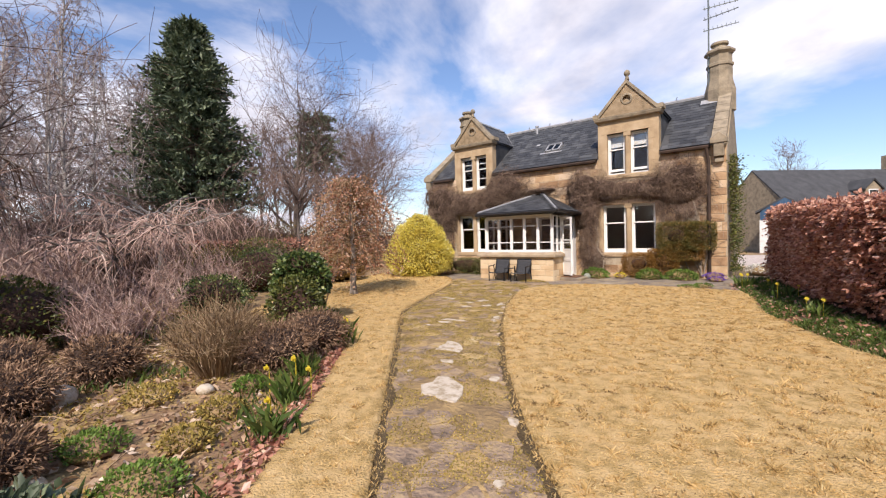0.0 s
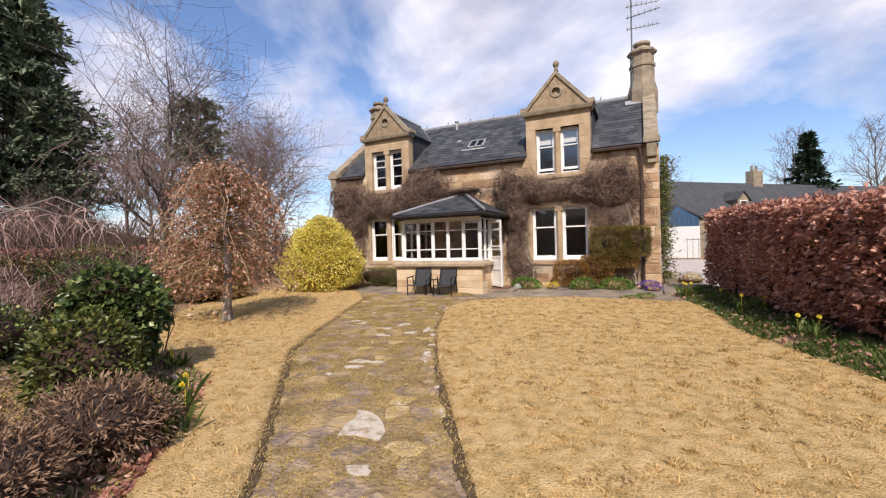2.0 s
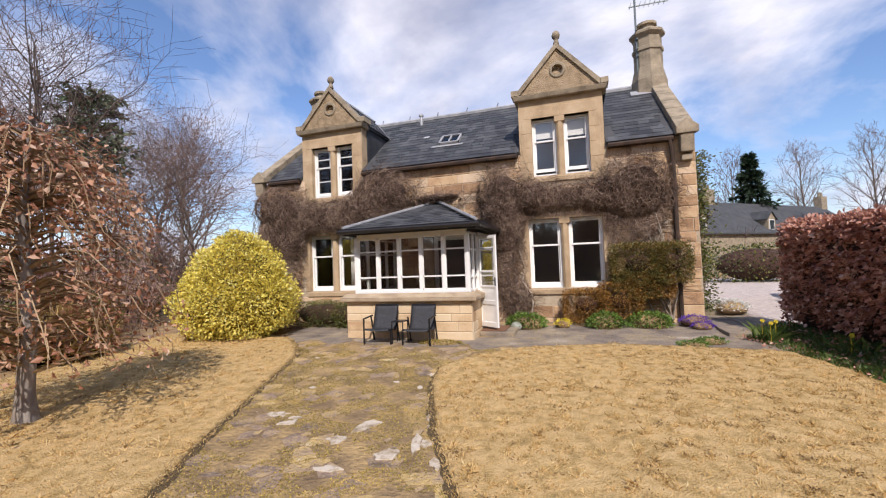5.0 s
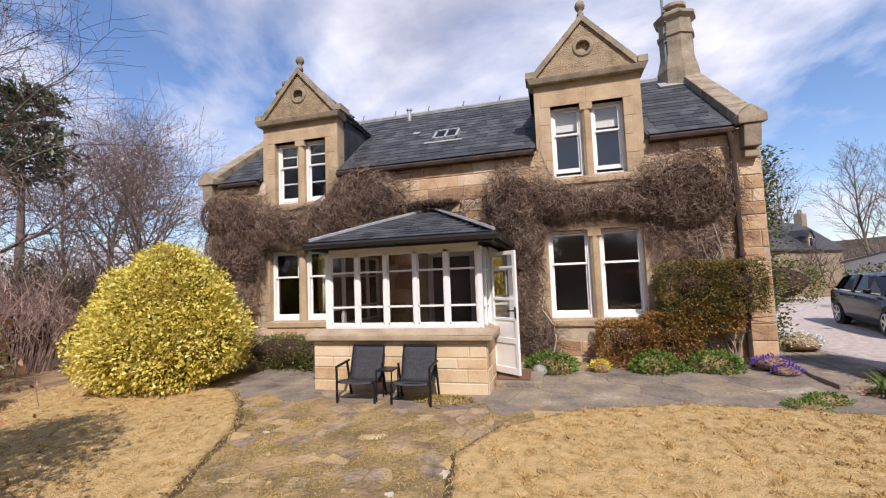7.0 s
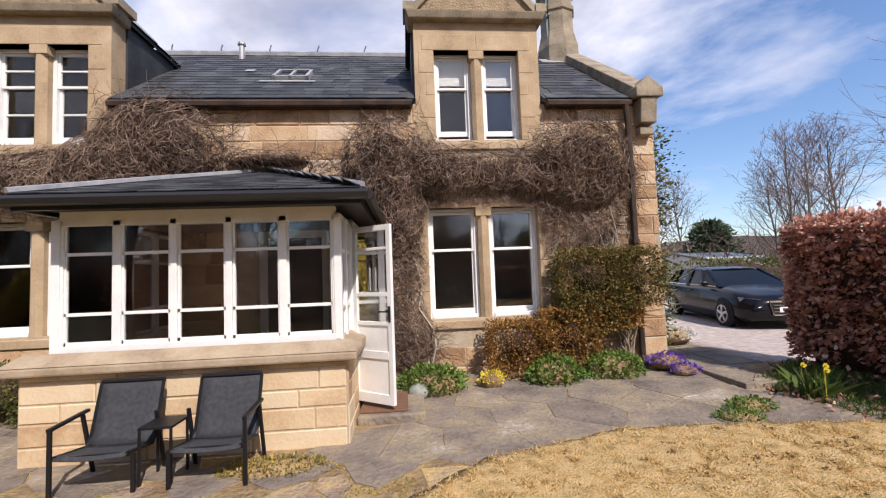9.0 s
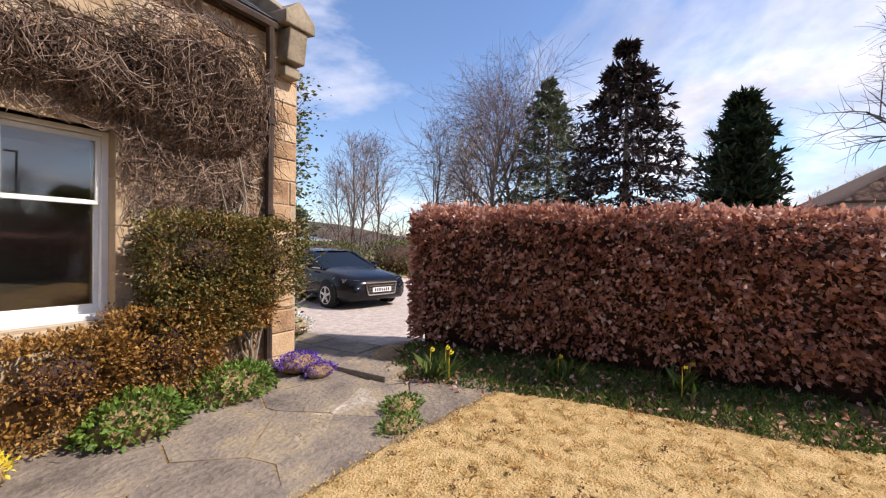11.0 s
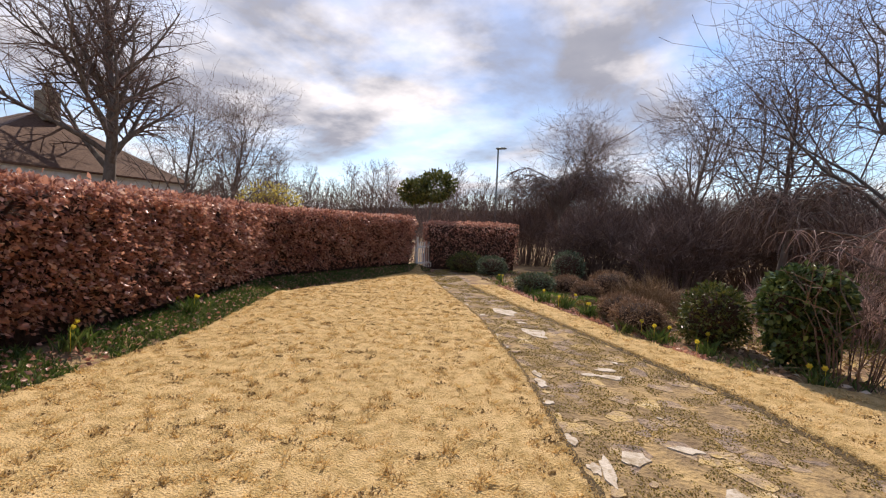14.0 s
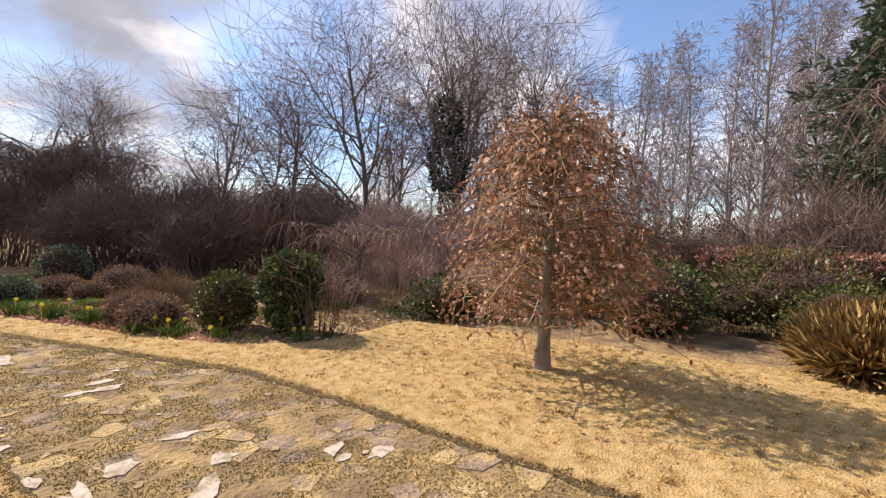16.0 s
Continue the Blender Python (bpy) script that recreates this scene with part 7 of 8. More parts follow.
for k, (x, y, n, h, f) in enumerate([(-1.05, 12.65, 90, 0.3, 3), (-0.55, 11.45, 40, 0.24, 1), (-0.3, 10.4, 50, 0.26, 2), (0.0, 8.8, 50, 0.25, 2), (0.8, 7.0, 50, 0.24, 3),
                                       (-4.6, 2.75, 70, 0.26, 2), (-4.05, 2.25, 70, 0.28, 2), (-3.55, 1.75, 70, 0.26, 1), (-5.75, 4.2, 70, 0.24, 2), (-6.3, 4.45, 60, 0.22, 2), (-5.3, 3.85, 60, 0.24, 1), (-7.3, 5.15, 50, 0.2, 2), (-2.9, 0.6, 50, 0.24, 0), (-1.6, -1.1, 50, 0.22, 2)]):
    daffodil(x, y, n, h, 600 + k, f)
shrub("forsythia_bush", [((19.1, -10.8, 2.6), (2.6, 2.0, 1.7)), ((21.0, -12.5, 2.4), (1.8, 1.6, 1.4))], 3200, 0.15, M_FORSYTHIA, "yellow-flowering forsythia beyond the hedge", "shrub", None, seed=81)
twiggy("bare_shrub", (19.3, -11.0, 0), (2.6, 2.2, 3.8), 160, M_TWIG, "bare stems of the yellow-flowering shrub", "shrub", 82, 0.014, base=0.4, forks=5)
weep = thing("umbrella_tree", (3.2, -5.0, 0), "clipped mop-headed evergreen on thin bare stems behind the gate", "tree")
under(leaf_mesh("foliage", np.concatenate([leaf_geo(*ellipsoid_points(2600, c, r, rng, 0.5, 1.05), 0.14, rng, 0.5, 0.2, 0.6) for c, r in (((2.6, -4.9, 3.35), (0.85, 0.8, 0.62)), ((3.7, -5.2, 3.15), (0.75, 0.7, 0.5)))]), M_BOXLEAF), weep)
part("trunk", Geo().tube([(3.0, -4.9, 0), (2.9, -4.9, 1.6), (2.7, -4.9, 3.1)], [0.07, 0.06, 0.04], 6).tube([(3.6, -5.2, 0), (3.65, -5.2, 1.6), (3.75, -5.2, 3.0)], [0.06, 0.05, 0.04], 6), M_BARK, weep)
# scrub beyond the garden: one mass that nobody could count
lines = []
rs = random.Random(91)
for _ in range(3400):
    a = rs.uniform(0, 2 * math.pi)
    R = rs.uniform(24, 62)
    x, y = -4 + math.cos(a) * R, 4 + math.sin(a) * R
    if -14 < x < 1 and y > 12 or 0 < x < 13 and 12 < y < 42 or (x > 12 and abs(y - 0) < 6 and x > 22):
        continue
    h = rs.uniform(1.2, 3.6) * (0.7 + R / 70)
    p = Vector((x, y, 0.1))
    d = Vector((rs.gauss(0, 0.35), rs.gauss(0, 0.35), 1)).normalized()
    pts = [p]
    for i in range(4):
        d = (d + Vector((rs.gauss(0, 0.25), rs.gauss(0, 0.25), 0))).normalized()
        pts.append(pts[-1] + d * h / 4)
    lines.append(pts)
    for _k in range(5):
        i = rs.randint(1, 3)
        e = pts[i] + Vector((rs.gauss(0, 0.6), rs.gauss(0, 0.6), rs.uniform(0.2, 1.0))) * h * 0.3
        lines.append([pts[i], pts[i].lerp(e, 0.5) + Vector((0, 0, 0.1)), e])
for _ in range(2300):
    a = math.radians(rs.uniform(-125, 12))
    R = rs.uniform(34, 60)
    x, y = -4 + math.cos(a) * R, 4 + math.sin(a) * R
    if x > 14 and abs(y) < 10:
        continue
    h = rs.uniform(3.2, 6.4) * (0.75 + R / 170)
    pts = [Vector((x, y, 0))]
    d = Vector((rs.gauss(0, 0.1), rs.gauss(0, 0.1), 1)).normalized()
    for i in range(4):
        d = (d + Vector((rs.gauss(0, 0.12), rs.gauss(0, 0.12), 0))).normalized()
        pts.append(pts[-1] + d * h / 4)
    lines.append(pts)
    for _k in range(9):
        i = rs.randint(1, 3)
        p = pts[i].lerp(pts[i + 1], rs.random())
        e = p + Vector((rs.gauss(0, 0.5), rs.gauss(0, 0.5), rs.uniform(0.4, 1.1))) * h * 0.24
        lines.append([p, p.lerp(e, 0.5) + Vector((0, 0, 0.05)), e])
tagged(stems_mesh("far_scrub", lines, 0.03, M_TWIG), "bare brown scrub and saplings all round the garden", "scrub", kind="stuff")
# low wooded banks that close the distance
g = Geo()
for ring, (R, h) in enumerate(((70, 2.4), (75, 5.2), (82, 5.6), (90, 0.0))):
    for k in range(160):
        a = 2 * math.pi * k / 160
        hh = h * (0.75 + 0.7 * noise.noise(Vector((math.cos(a) * 3, math.sin(a) * 3, ring * 0.2)))) if h else 0
        g.v.append((-4 + math.cos(a) * R, 4 + math.sin(a) * R, hh if ring else 0.0))
for ring in range(3):
    for k in range(160):
        k2 = (k + 1) % 160
        g.f.append((ring * 160 + k, ring * 160 + k2, (ring + 1) * 160 + k2, (ring + 1) * 160 + k))
solo("backdrop", g, mat("far woodland", [(0.2, (0.05, 0.042, 0.036)), (0.5, (0.12, 0.1, 0.085)), (0.8, (0.2, 0.17, 0.14))], 0.4, 0.98, 1.0, 14, dist=0.6), "far brown leafless woodland on low banks", "woodland", kind="structure")

# ---- garden chairs ----
def garden_chair(ox, oy, oz, arm_side):
    """A low sling armchair, facing -y; its front foot line is oy."""
    t = thing("garden_chair", (ox, oy, oz), "dark grey sling garden chair with steel frame on the paving", "chair", "chairs by the porch")
    w = 0.27
    for s in (-1, 1):
        x = ox + s * w
        if s == arm_side:
            part("armrest", Geo().beam((x, oy - 0.015, oz + 0.49), (x, oy + 0.36, oz + 0.52), 0.035, 0.025), M_CHAIRFRAME, t, bevel=0.006)
            part("front_leg", Geo().beam((x, oy, oz), (x, oy, oz + 0.48), 0.03, 0.02, (0, 1, 0)), M_CHAIRFRAME, t, bevel=0.005)
        else:
            part("front_leg", Geo().beam((x, oy + 0.02, oz), (x, oy + 0.02, oz + 0.29), 0.03, 0.02, (0, 1, 0)), M_CHAIRFRAME, t, bevel=0.005)
        part("rear_leg", Geo().beam((x, oy + 0.42, oz), (x, oy + 0.3, oz + 0.5), 0.03, 0.02, (0, 1, 0)), M_CHAIRFRAME, t, bevel=0.005)
        xi = x - s * 0.03
        g = Geo().tube([(xi, oy + 0.0, oz + 0.3), (xi, oy + 0.3, oz + 0.255), (xi, oy + 0.345, oz + 0.31), (xi, oy + 0.46, oz + 0.7)], 0.013, 8)
        part("side_rail", g, M_CHAIRFRAME, t)

    def sling(name, pts):
        g = Geo()
        for y, z in pts:
            for k in range(7):
                u = k / 6 * 2 - 1
                g.v.append((ox + u * (w - 0.03), oy + y, oz + z - 0.014 * (1 - u * u)))
        for j in range(len(pts) - 1):
            for k in range(6):
                a = j * 7 + k
                g.f.append((a, a + 1, a + 8, a + 7))
        ob = part(name, g, M_CHAIRCLOTH, t, smooth=True)
        so = ob.modifiers.new("cloth", "SOLIDIFY")
        so.thickness = 0.006

    sling("seat", [(-0.02, 0.285), (0.01, 0.306), (0.12, 0.288), (0.25, 0.267), (0.305, 0.268)])
    sling("backrest", [(0.31, 0.268), (0.345, 0.32), (0.39, 0.47), (0.44, 0.64), (0.462, 0.71)])
    part("front_rail", Geo().beam((ox - w, oy + 0.023, oz + 0.285), (ox + w, oy + 0.023, oz + 0.285), 0.02, 0.025), M_CHAIRFRAME, t)
    part("top_rail", Geo().tube([(ox - w + 0.03, oy + 0.462, oz + 0.71), (ox + w - 0.03, oy + 0.462, oz + 0.71)], 0.014, 8), M_CHAIRFRAME, t)


CZ = 0.085
garden_chair(-7.53, 11.78, CZ, -1)
garden_chair(-6.75, 11.78, CZ, 1)
tbl = thing("side_table", (-7.15, 11.95, CZ), "small black steel table joined between the chairs", "table")
part("tabletop", Geo().box(-7.27, 11.86, CZ + 0.42, -7.03, 12.12, CZ + 0.44), M_CHAIRFRAME, tbl, bevel=0.004)
for x, y in ((-7.26, 11.87), (-7.04, 11.87), (-7.26, 12.1), (-7.04, 12.1)):
    part("leg", Geo().tube([(x, y, CZ), (x, y, CZ + 0.42)], 0.011, 6), M_CHAIRFRAME, tbl)


# ---- car on the drive ----
def car(cx, cy, cz, yaw):
    t = thing("hatchback_car", (cx, cy, cz), "shiny black five-door hatchback parked on the gravel", "car")
    m = Matrix.Translation((cx, cy, cz)) @ Matrix.Rotation(yaw, 4, "Z") @ Matrix.Diagonal((0.97, 0.97, 0.91, 1))

    def put(g):
        g.v = [tuple(m @ Vector(v)) for v in g.v]
        return g

    st = [(2.16, 0.56, 0.34, 0.56, 0.6), (2.1, 0.74, 0.24, 0.66, 0.7), (1.9, 0.85, 0.19, 0.74, 0.78), (1.5, 0.89, 0.18, 0.82, 0.87), (0.95, 0.9, 0.18, 0.9, 0.96), (0.2, 0.9, 0.18, 0.93, 0.95), (-0.6, 0.9, 0.18, 0.95, 0.96), (-1.4, 0.9, 0.18, 0.98, 0.99), (-1.9, 0.86, 0.22, 0.98, 1.0), (-2.08, 0.76, 0.32, 0.92, 0.96), (-2.14, 0.6, 0.4, 0.8, 0.85)]
    g = Geo()
    for x, w, zb, zs, zt in st:
        sec = [(w * 0.9, zb), (w, zb + 0.12), (w * 1.0, zb + 0.35), (w * 0.985, zs - 0.08), (w * 0.93, zs), (w * 0.6, zt), (0, zt + 0.015)]
        sec += [(-a, b) for a, b in sec[-2::-1]]
        g.v.extend((x, a, b) for a, b in sec)
    n = 13
    for i in range(len(st) - 1):
        for k in range(n):
            k2 = (k + 1) % n
            g.f.append((i * n + k, (i + 1) * n + k, (i + 1) * n + k2, i * n + k2))
    g.f.append(tuple(range(n))); g.f.append(tuple(range((len(st) - 1) * n + n - 1, (len(st) - 1) * n - 1, -1)))
    body = part("body", put(g), M_CARPAINT, t, smooth=True)
    # glasshouse and roof
    lo = [(0.98, 0.74, 0.94), (0.3, 0.82, 0.94), (-0.6, 0.83, 0.95), (-1.5, 0.8, 0.97), (-2.02, 0.66, 0.98)]
    hi = [(0.12, 0.58, 1.36), (-0.15, 0.62, 1.4), (-0.7, 0.63, 1.42), (-1.4, 0.6, 1.39), (-1.72, 0.54, 1.32)]
    g = Geo()
    for (x, w, z), (x2, w2, z2) in zip(lo, hi):
        g.v.extend([(x, w, z), (x2, w2, z2 - 0.02), (x2, -w2, z2 - 0.02), (x, -w, z)])
    for i in range(4):
        for k in range(3):
            g.f.append((i * 4 + k, (i + 1) * 4 + k, (i + 1) * 4 + k + 1, i * 4 + k + 1))
    g.f.append((0, 1, 2, 3)); g.f.append((19, 18, 17, 16))
    part("windows", put(g), M_CARGLASS, t, "dark tinted glass", smooth=False).name = "glasshouse"
    g = Geo()
    for (x2, w2, z2) in hi:
        g.v.extend([(x2, w2 + 0.02, z2 - 0.035), (x2, w2 * 0.8, z2 + 0.005), (x2, 0, z2 + 0.02), (x2, -w2 * 0.8, z2 + 0.005), (x2, -w2 - 0.02, z2 - 0.035)])
    for i in range(4):
        for k in range(4):
            g.f.append((i * 5 + k, (i + 1) * 5 + k, (i + 1) * 5 + k + 1, i * 5 + k + 1))
    part("roof", put(g), M_CARPAINT, t, smooth=True)
    for s in (-1, 1):
        for a, b in (((0.98, 0.76, 0.93), (0.12, 0.6, 1.36)), ((-0.45, 0.845, 0.94), (-0.5, 0.645, 1.4)), ((-1.35, 0.83, 0.96), (-1.25, 0.63, 1.38)), ((-2.0, 0.68, 0.98), (-1.7, 0.56, 1.32))):
            part("pillar", put(Geo().beam((a[0], a[1] * s, a[2]), (b[0], b[1] * s, b[2]), 0.07, 0.03)), M_CARPAINT, t)
        part("window_trim", put(Geo().beam((0.9, 0.8 * s, 0.95), (-1.6, 0.83 * s, 0.985), 0.02, 0.025)), M_CHROME, t)
        part("mirror", put(Geo().box(0.55, min(0.88 * s, 1.02 * s), 0.96, 0.72, max(0.88 * s, 1.02 * s), 1.08)), M_CARPAINT, t, bevel=0.03)
        part("headlight", put(Geo().prism([(2.06, 0.5 * s, 0.62), (1.86, 0.84 * s, 0.66), (1.84, 0.85 * s, 0.74), (2.05, 0.52 * s, 0.7)], (0.04, 0.01 * s, 0))), M_CHROME, t, "clear headlamp")
        part("door_handle", put(Geo().box(-0.3, min(0.9 * s, 0.925 * s), 0.82, -0.12, max(0.9 * s, 0.925 * s), 0.85)), M_CARPAINT, t)
        part("door_handle", put(Geo().box(-1.2, min(0.9 * s, 0.925 * s), 0.84, -1.02, max(0.9 * s, 0.925 * s), 0.87)), M_CARPAINT, t)
        for x in (1.32, -1.31):
            o = 0.9 * s
            w = part("wheel", put(Geo().lathe([(0.2, -0.1), (0.3, -0.1), (0.32, -0.07), (0.32, 0.07), (0.3, 0.1), (0.2, 0.1)], (x, 0.82 * s, 0.32), 24, "y")), M_RUBBER, t, smooth=True)
            g = Geo()
            for k in range(5):
                a = k * 2 * math.pi / 5 + 0.3
                d = Vector((math.cos(a), 0, math.sin(a)))
                c = Vector((x, 0.925 * s, 0.32))
                g.beam(c, c + d * 0.2, 0.055, 0.02, (0, 1, 0))
            g.lathe([(0.05, -0.012), (0.05, 0.012)], (x, 0.925 * s, 0.32), 10, "y")
            g.lathe([(0.195, -0.01), (0.215, -0.01), (0.215, 0.01), (0.195, 0.01)], (x, 0.92 * s, 0.32), 20, "y")
            g.f = [f for f in g.f if len(f) < 15]
            part("rim", put(g), M_ALLOY, w)
            part("wheel_arch", put(Geo().lathe([(0.2, -0.02), (0.365, -0.02), (0.365, 0.02), (0.2, 0.02)], (x, 0.875 * s, 0.34), 24, "y")), M_RUBBER, t)
    part("grille", put(Geo().prism([(2.15, -0.36, 0.36), (2.15, 0.36, 0.36), (2.13, 0.42, 0.64), (2.13, -0.42, 0.64)], (0.03, 0, 0))), M_BLACK, t)
    g = Geo()
    fr = [(2.19, -0.37, 0.36), (2.19, 0.37, 0.36), (2.17, 0.43, 0.64), (2.17, -0.43, 0.64)]
    for a, b in zip(fr, fr[1:] + fr[:1]):
        g.beam(a, b, 0.025, 0.025)
    for z in (0.43, 0.5, 0.57):
        g.beam((2.185, -0.36, z), (2.185, 0.36, z), 0.012, 0.012)
    part("grille_frame", put(g), M_CHROME, t)
    part("number_plate", put(Geo().box(2.19, -0.26, 0.42, 2.205, 0.26, 0.53)), M_WHITE, t, "white number plate")
    g = Geo()
    for k in range(7):
        g.box(2.206, -0.21 + k * 0.062, 0.44, 2.208, -0.175 + k * 0.062, 0.51)
    part("plate_mark", put(g), M_BLACK, t)


car(2.72, 18.24, 0.172, math.atan2(-0.978, -0.207))

# ---- gate ----
gate = thing("garden_gate", (1.75, -3.05, 0), "white-painted wooden picket gate in the hedge gap", "gate")
ga, gb = Vector((2.1, -2.5, 0)), Vector((1.7, -3.4, 0))
for p in (ga, gb):
    part("post", Geo().beam(p, p + Vector((0, 0, 1.25)), 0.1, 0.1, (1, 0, 0)), M_WHITE, gate, bevel=0.008)
for z in (0.25, 0.85):
    part("rail", Geo().beam(ga + Vector((0, 0, z)), gb + Vector((0, 0, z)), 0.03, 0.07), M_WHITE, gate)
for k in range(9):
    p = ga.lerp(gb, (k + 0.7) / 9.4)
    part("picket", Geo().beam(p + Vector((0, 0, 0.08)), p + Vector((0, 0, 1.05)), 0.05, 0.02, (gb - ga).normalized()), M_WHITE, gate)


# ---- lamp posts ----
def lamp_post(x, y, h):
    t = thing("street_lamp", (x, y, 0), "slim grey steel street lamp beyond the garden", "lamp")
    part("pole", Geo().tube([(x, y, 0), (x, y, h)], [0.08, 0.05], 8), M_METALGREEN, t)
    part("lantern", Geo().box(x - 0.5, y - 0.12, h, x + 0.12, y + 0.12, h + 0.1), M_METALGREEN, t, bevel=0.03)


lamp_post(25.1, 29.3, 8.6)
lamp_post(2.7, -13.4, 6.5)


# ---- far buildings ----
def long_house(name, a, b, wide, eave, ridge, wall, roofm, label, dormers=0, stacks=(), hip=0.0):
    """A plain gabled house along the line a-b, with chimney stacks and small dormers on the side facing the garden."""
    a, b = Vector((*a, 0)), Vector((*b, 0))
    d = (b - a).normalized()
    s = Vector((d.y, -d.x, 0))
    t = thing(name, tuple((a + b) / 2), label, "house")
    up = Vector((0, 0, 1))
    h = wide / 2
    g = Geo()
    lo = [a + s * h, b + s * h, b - s * h, a - s * h]
    g.add([tuple(p) for p in lo] + [tuple(p + up * eave) for p in lo] + [tuple(a + d * hip + up * ridge), tuple(b - d * hip + up * ridge)], [(0, 1, 5, 4), (1, 2, 6, 5), (2, 3, 7, 6), (3, 0, 4, 7), (5, 6, 9), (7, 4, 8)])
    part("wall", g, wall, t)
    g = Geo()
    o = 0.25
    for sg in (1, -1):
        q = [a + s * sg * (h + o) - d * 0.1 + up * (eave - 0.15), b + s * sg * (h + o) + d * 0.1 + up * (eave - 0.15), b - d * hip + up * (ridge + 0.05), a + d * hip + up * (ridge + 0.05)]
        q = q if sg > 0 else q[::-1]
        g.prism([tuple(v) for v in q], (0, 0, -0.12))
    if hip:
        for e, sg in ((a, -1), (b, 1)):
            q = [e + s * (h + o) + d * sg * o + up * (eave - 0.15), e - s * (h + o) + d * sg * o + up * (eave - 0.15), e - d * sg * hip + up * (ridge + 0.05)]
            g.prism([tuple(v) for v in (q if sg > 0 else q[::-1])], (0, 0, -0.12))
    rf = part("roof", g, roofm, t)
    for f in stacks:
        c = a.lerp(b, f) + up * ridge
        ch = part("chimney", Geo().prism([tuple(c + d * i * 0.55 + s * j * 0.35 - up * 0.6) for i, j in ((-1, -1), (1, -1), (1, 1), (-1, 1))][::-1], (0, 0, 1.7)), M_WEATHERED, t)
        for i in (-0.25, 0.25):
            part("chimney_pot", Geo().lathe([(0.13, 1.1), (0.1, 1.5), (0.13, 1.55)], tuple(c + d * i), 8), M_WEATHERED, ch)
    for k in range(dormers):
        f = (k + 0.7) / (dormers + 0.4)
        c = a.lerp(b, f) + s * (h - 0.1) + up * eave
        g = Geo()
        q = [c - d * 0.55, c + d * 0.55, c + d * 0.55 + up * 1.1, c + up * 1.6, c - d * 0.55 + up * 1.1]
        g.prism([tuple(v) for v in q], tuple(-s * 1.2))
        dm = part("dormer", g, wall, t)
        g = Geo()
        for sg in (-1, 1):
            q = [c + up * 1.75 + s * 0.1, c + d * sg * 0.75 + up * 1.05 + s * 0.1, c + d * sg * 0.75 + up * 1.05 - s * 1.3, c + up * 1.75 - s * 1.5]
            g.prism([tuple(v) for v in (q if sg < 0 else q[::-1])], (0, 0, -0.1))
        part("dormer_roof", g, roofm, dm)
        q = [c + d * i * 0.36 + up * z + s * 0.03 for i, z in ((-1, 0.1), (1, 0.1), (1, 1.0), (-1, 1.0))]
        part("window_frame", Geo().prism([tuple(v) for v in q], tuple(-s * 0.05)), M_WHITE, dm)
        q = [c + d * i * 0.29 + up * z + s * 0.045 for i, z in ((-1, 0.17), (1, 0.17), (1, 0.93), (-1, 0.93))]
        part("pane", Geo().prism([tuple(v) for v in q], tuple(-s * 0.01)), M_CARGLASS, dm)
    return t


long_house("far_cottage", (-1.5, 38.4), (20.9, 59.0), 6.0, 3.3, 6.05, M_WEATHERED, M_FARSLATE, "long stone cottage with dark slates, dormers and two chimneys", 3, (0.375, 0.985))
shed = long_house("blue_shed", (0.26, 34.4), (0.26, 36.3), 2.5, 3.04, 3.76, M_BLUE, M_FARSLATE, "blue-boarded shed on a white wall under a dark roof")
part("base_wall", Geo().box(-1.02, 34.36, 0.0, 1.54, 36.3, 2.3), M_HARL, shed, "white-harled lower wall")
for k in range(9):
    part("batten", Geo().box(-0.9 + k * 0.28, 34.37, 2.32, -0.86 + k * 0.28, 34.4, 3.0), M_BLUE, shed)
long_house("white_garage", (14.5, 37.8), (20.5, 39.6), 5.0, 2.0, 2.35, M_HARL, M_METALGREEN, "low white-harled garage with a shallow grey roof")
long_house("bungalow", (21.5, -1.2), (32.5, -0.2), 11.0, 4.0, 7.3, M_HARL, M_ROOFTILE, "bungalow with a hipped brown-tiled roof behind the hedge", 0, (0.35,), 4.5)
# clipped green hedge and fence across the drive
shrub("drive_hedge", [((7.5, 24.0, 0.9), (2.6, 1.0, 0.8)), ((12.0, 22.5, 0.9), (2.8, 1.0, 0.85)), ((4.0, 28.0, 1.0), (2.0, 1.2, 0.9))], 7000, 0.12, M_BOXLEAF, "olive-green hedge along the far side of the drive", "hedge", M_SHADECORE, seed=95, boxy=0.5)
fence = thing("railing", (3.5, 30, 0.25), "dark iron railings at the end of the drive", "fence")
for k in range(22):
    x = 0.5 + k * 0.3
    part("bar", Geo().beam((x, 31.0, 0.2), (x, 31.0, 1.5), 0.03, 0.03, (1, 0, 0)), M_METALGREEN, fence)
part("rail", Geo().beam((0.4, 31.0, 1.4), (7.0, 31.0, 1.4), 0.04, 0.04), M_METALGREEN, fence)

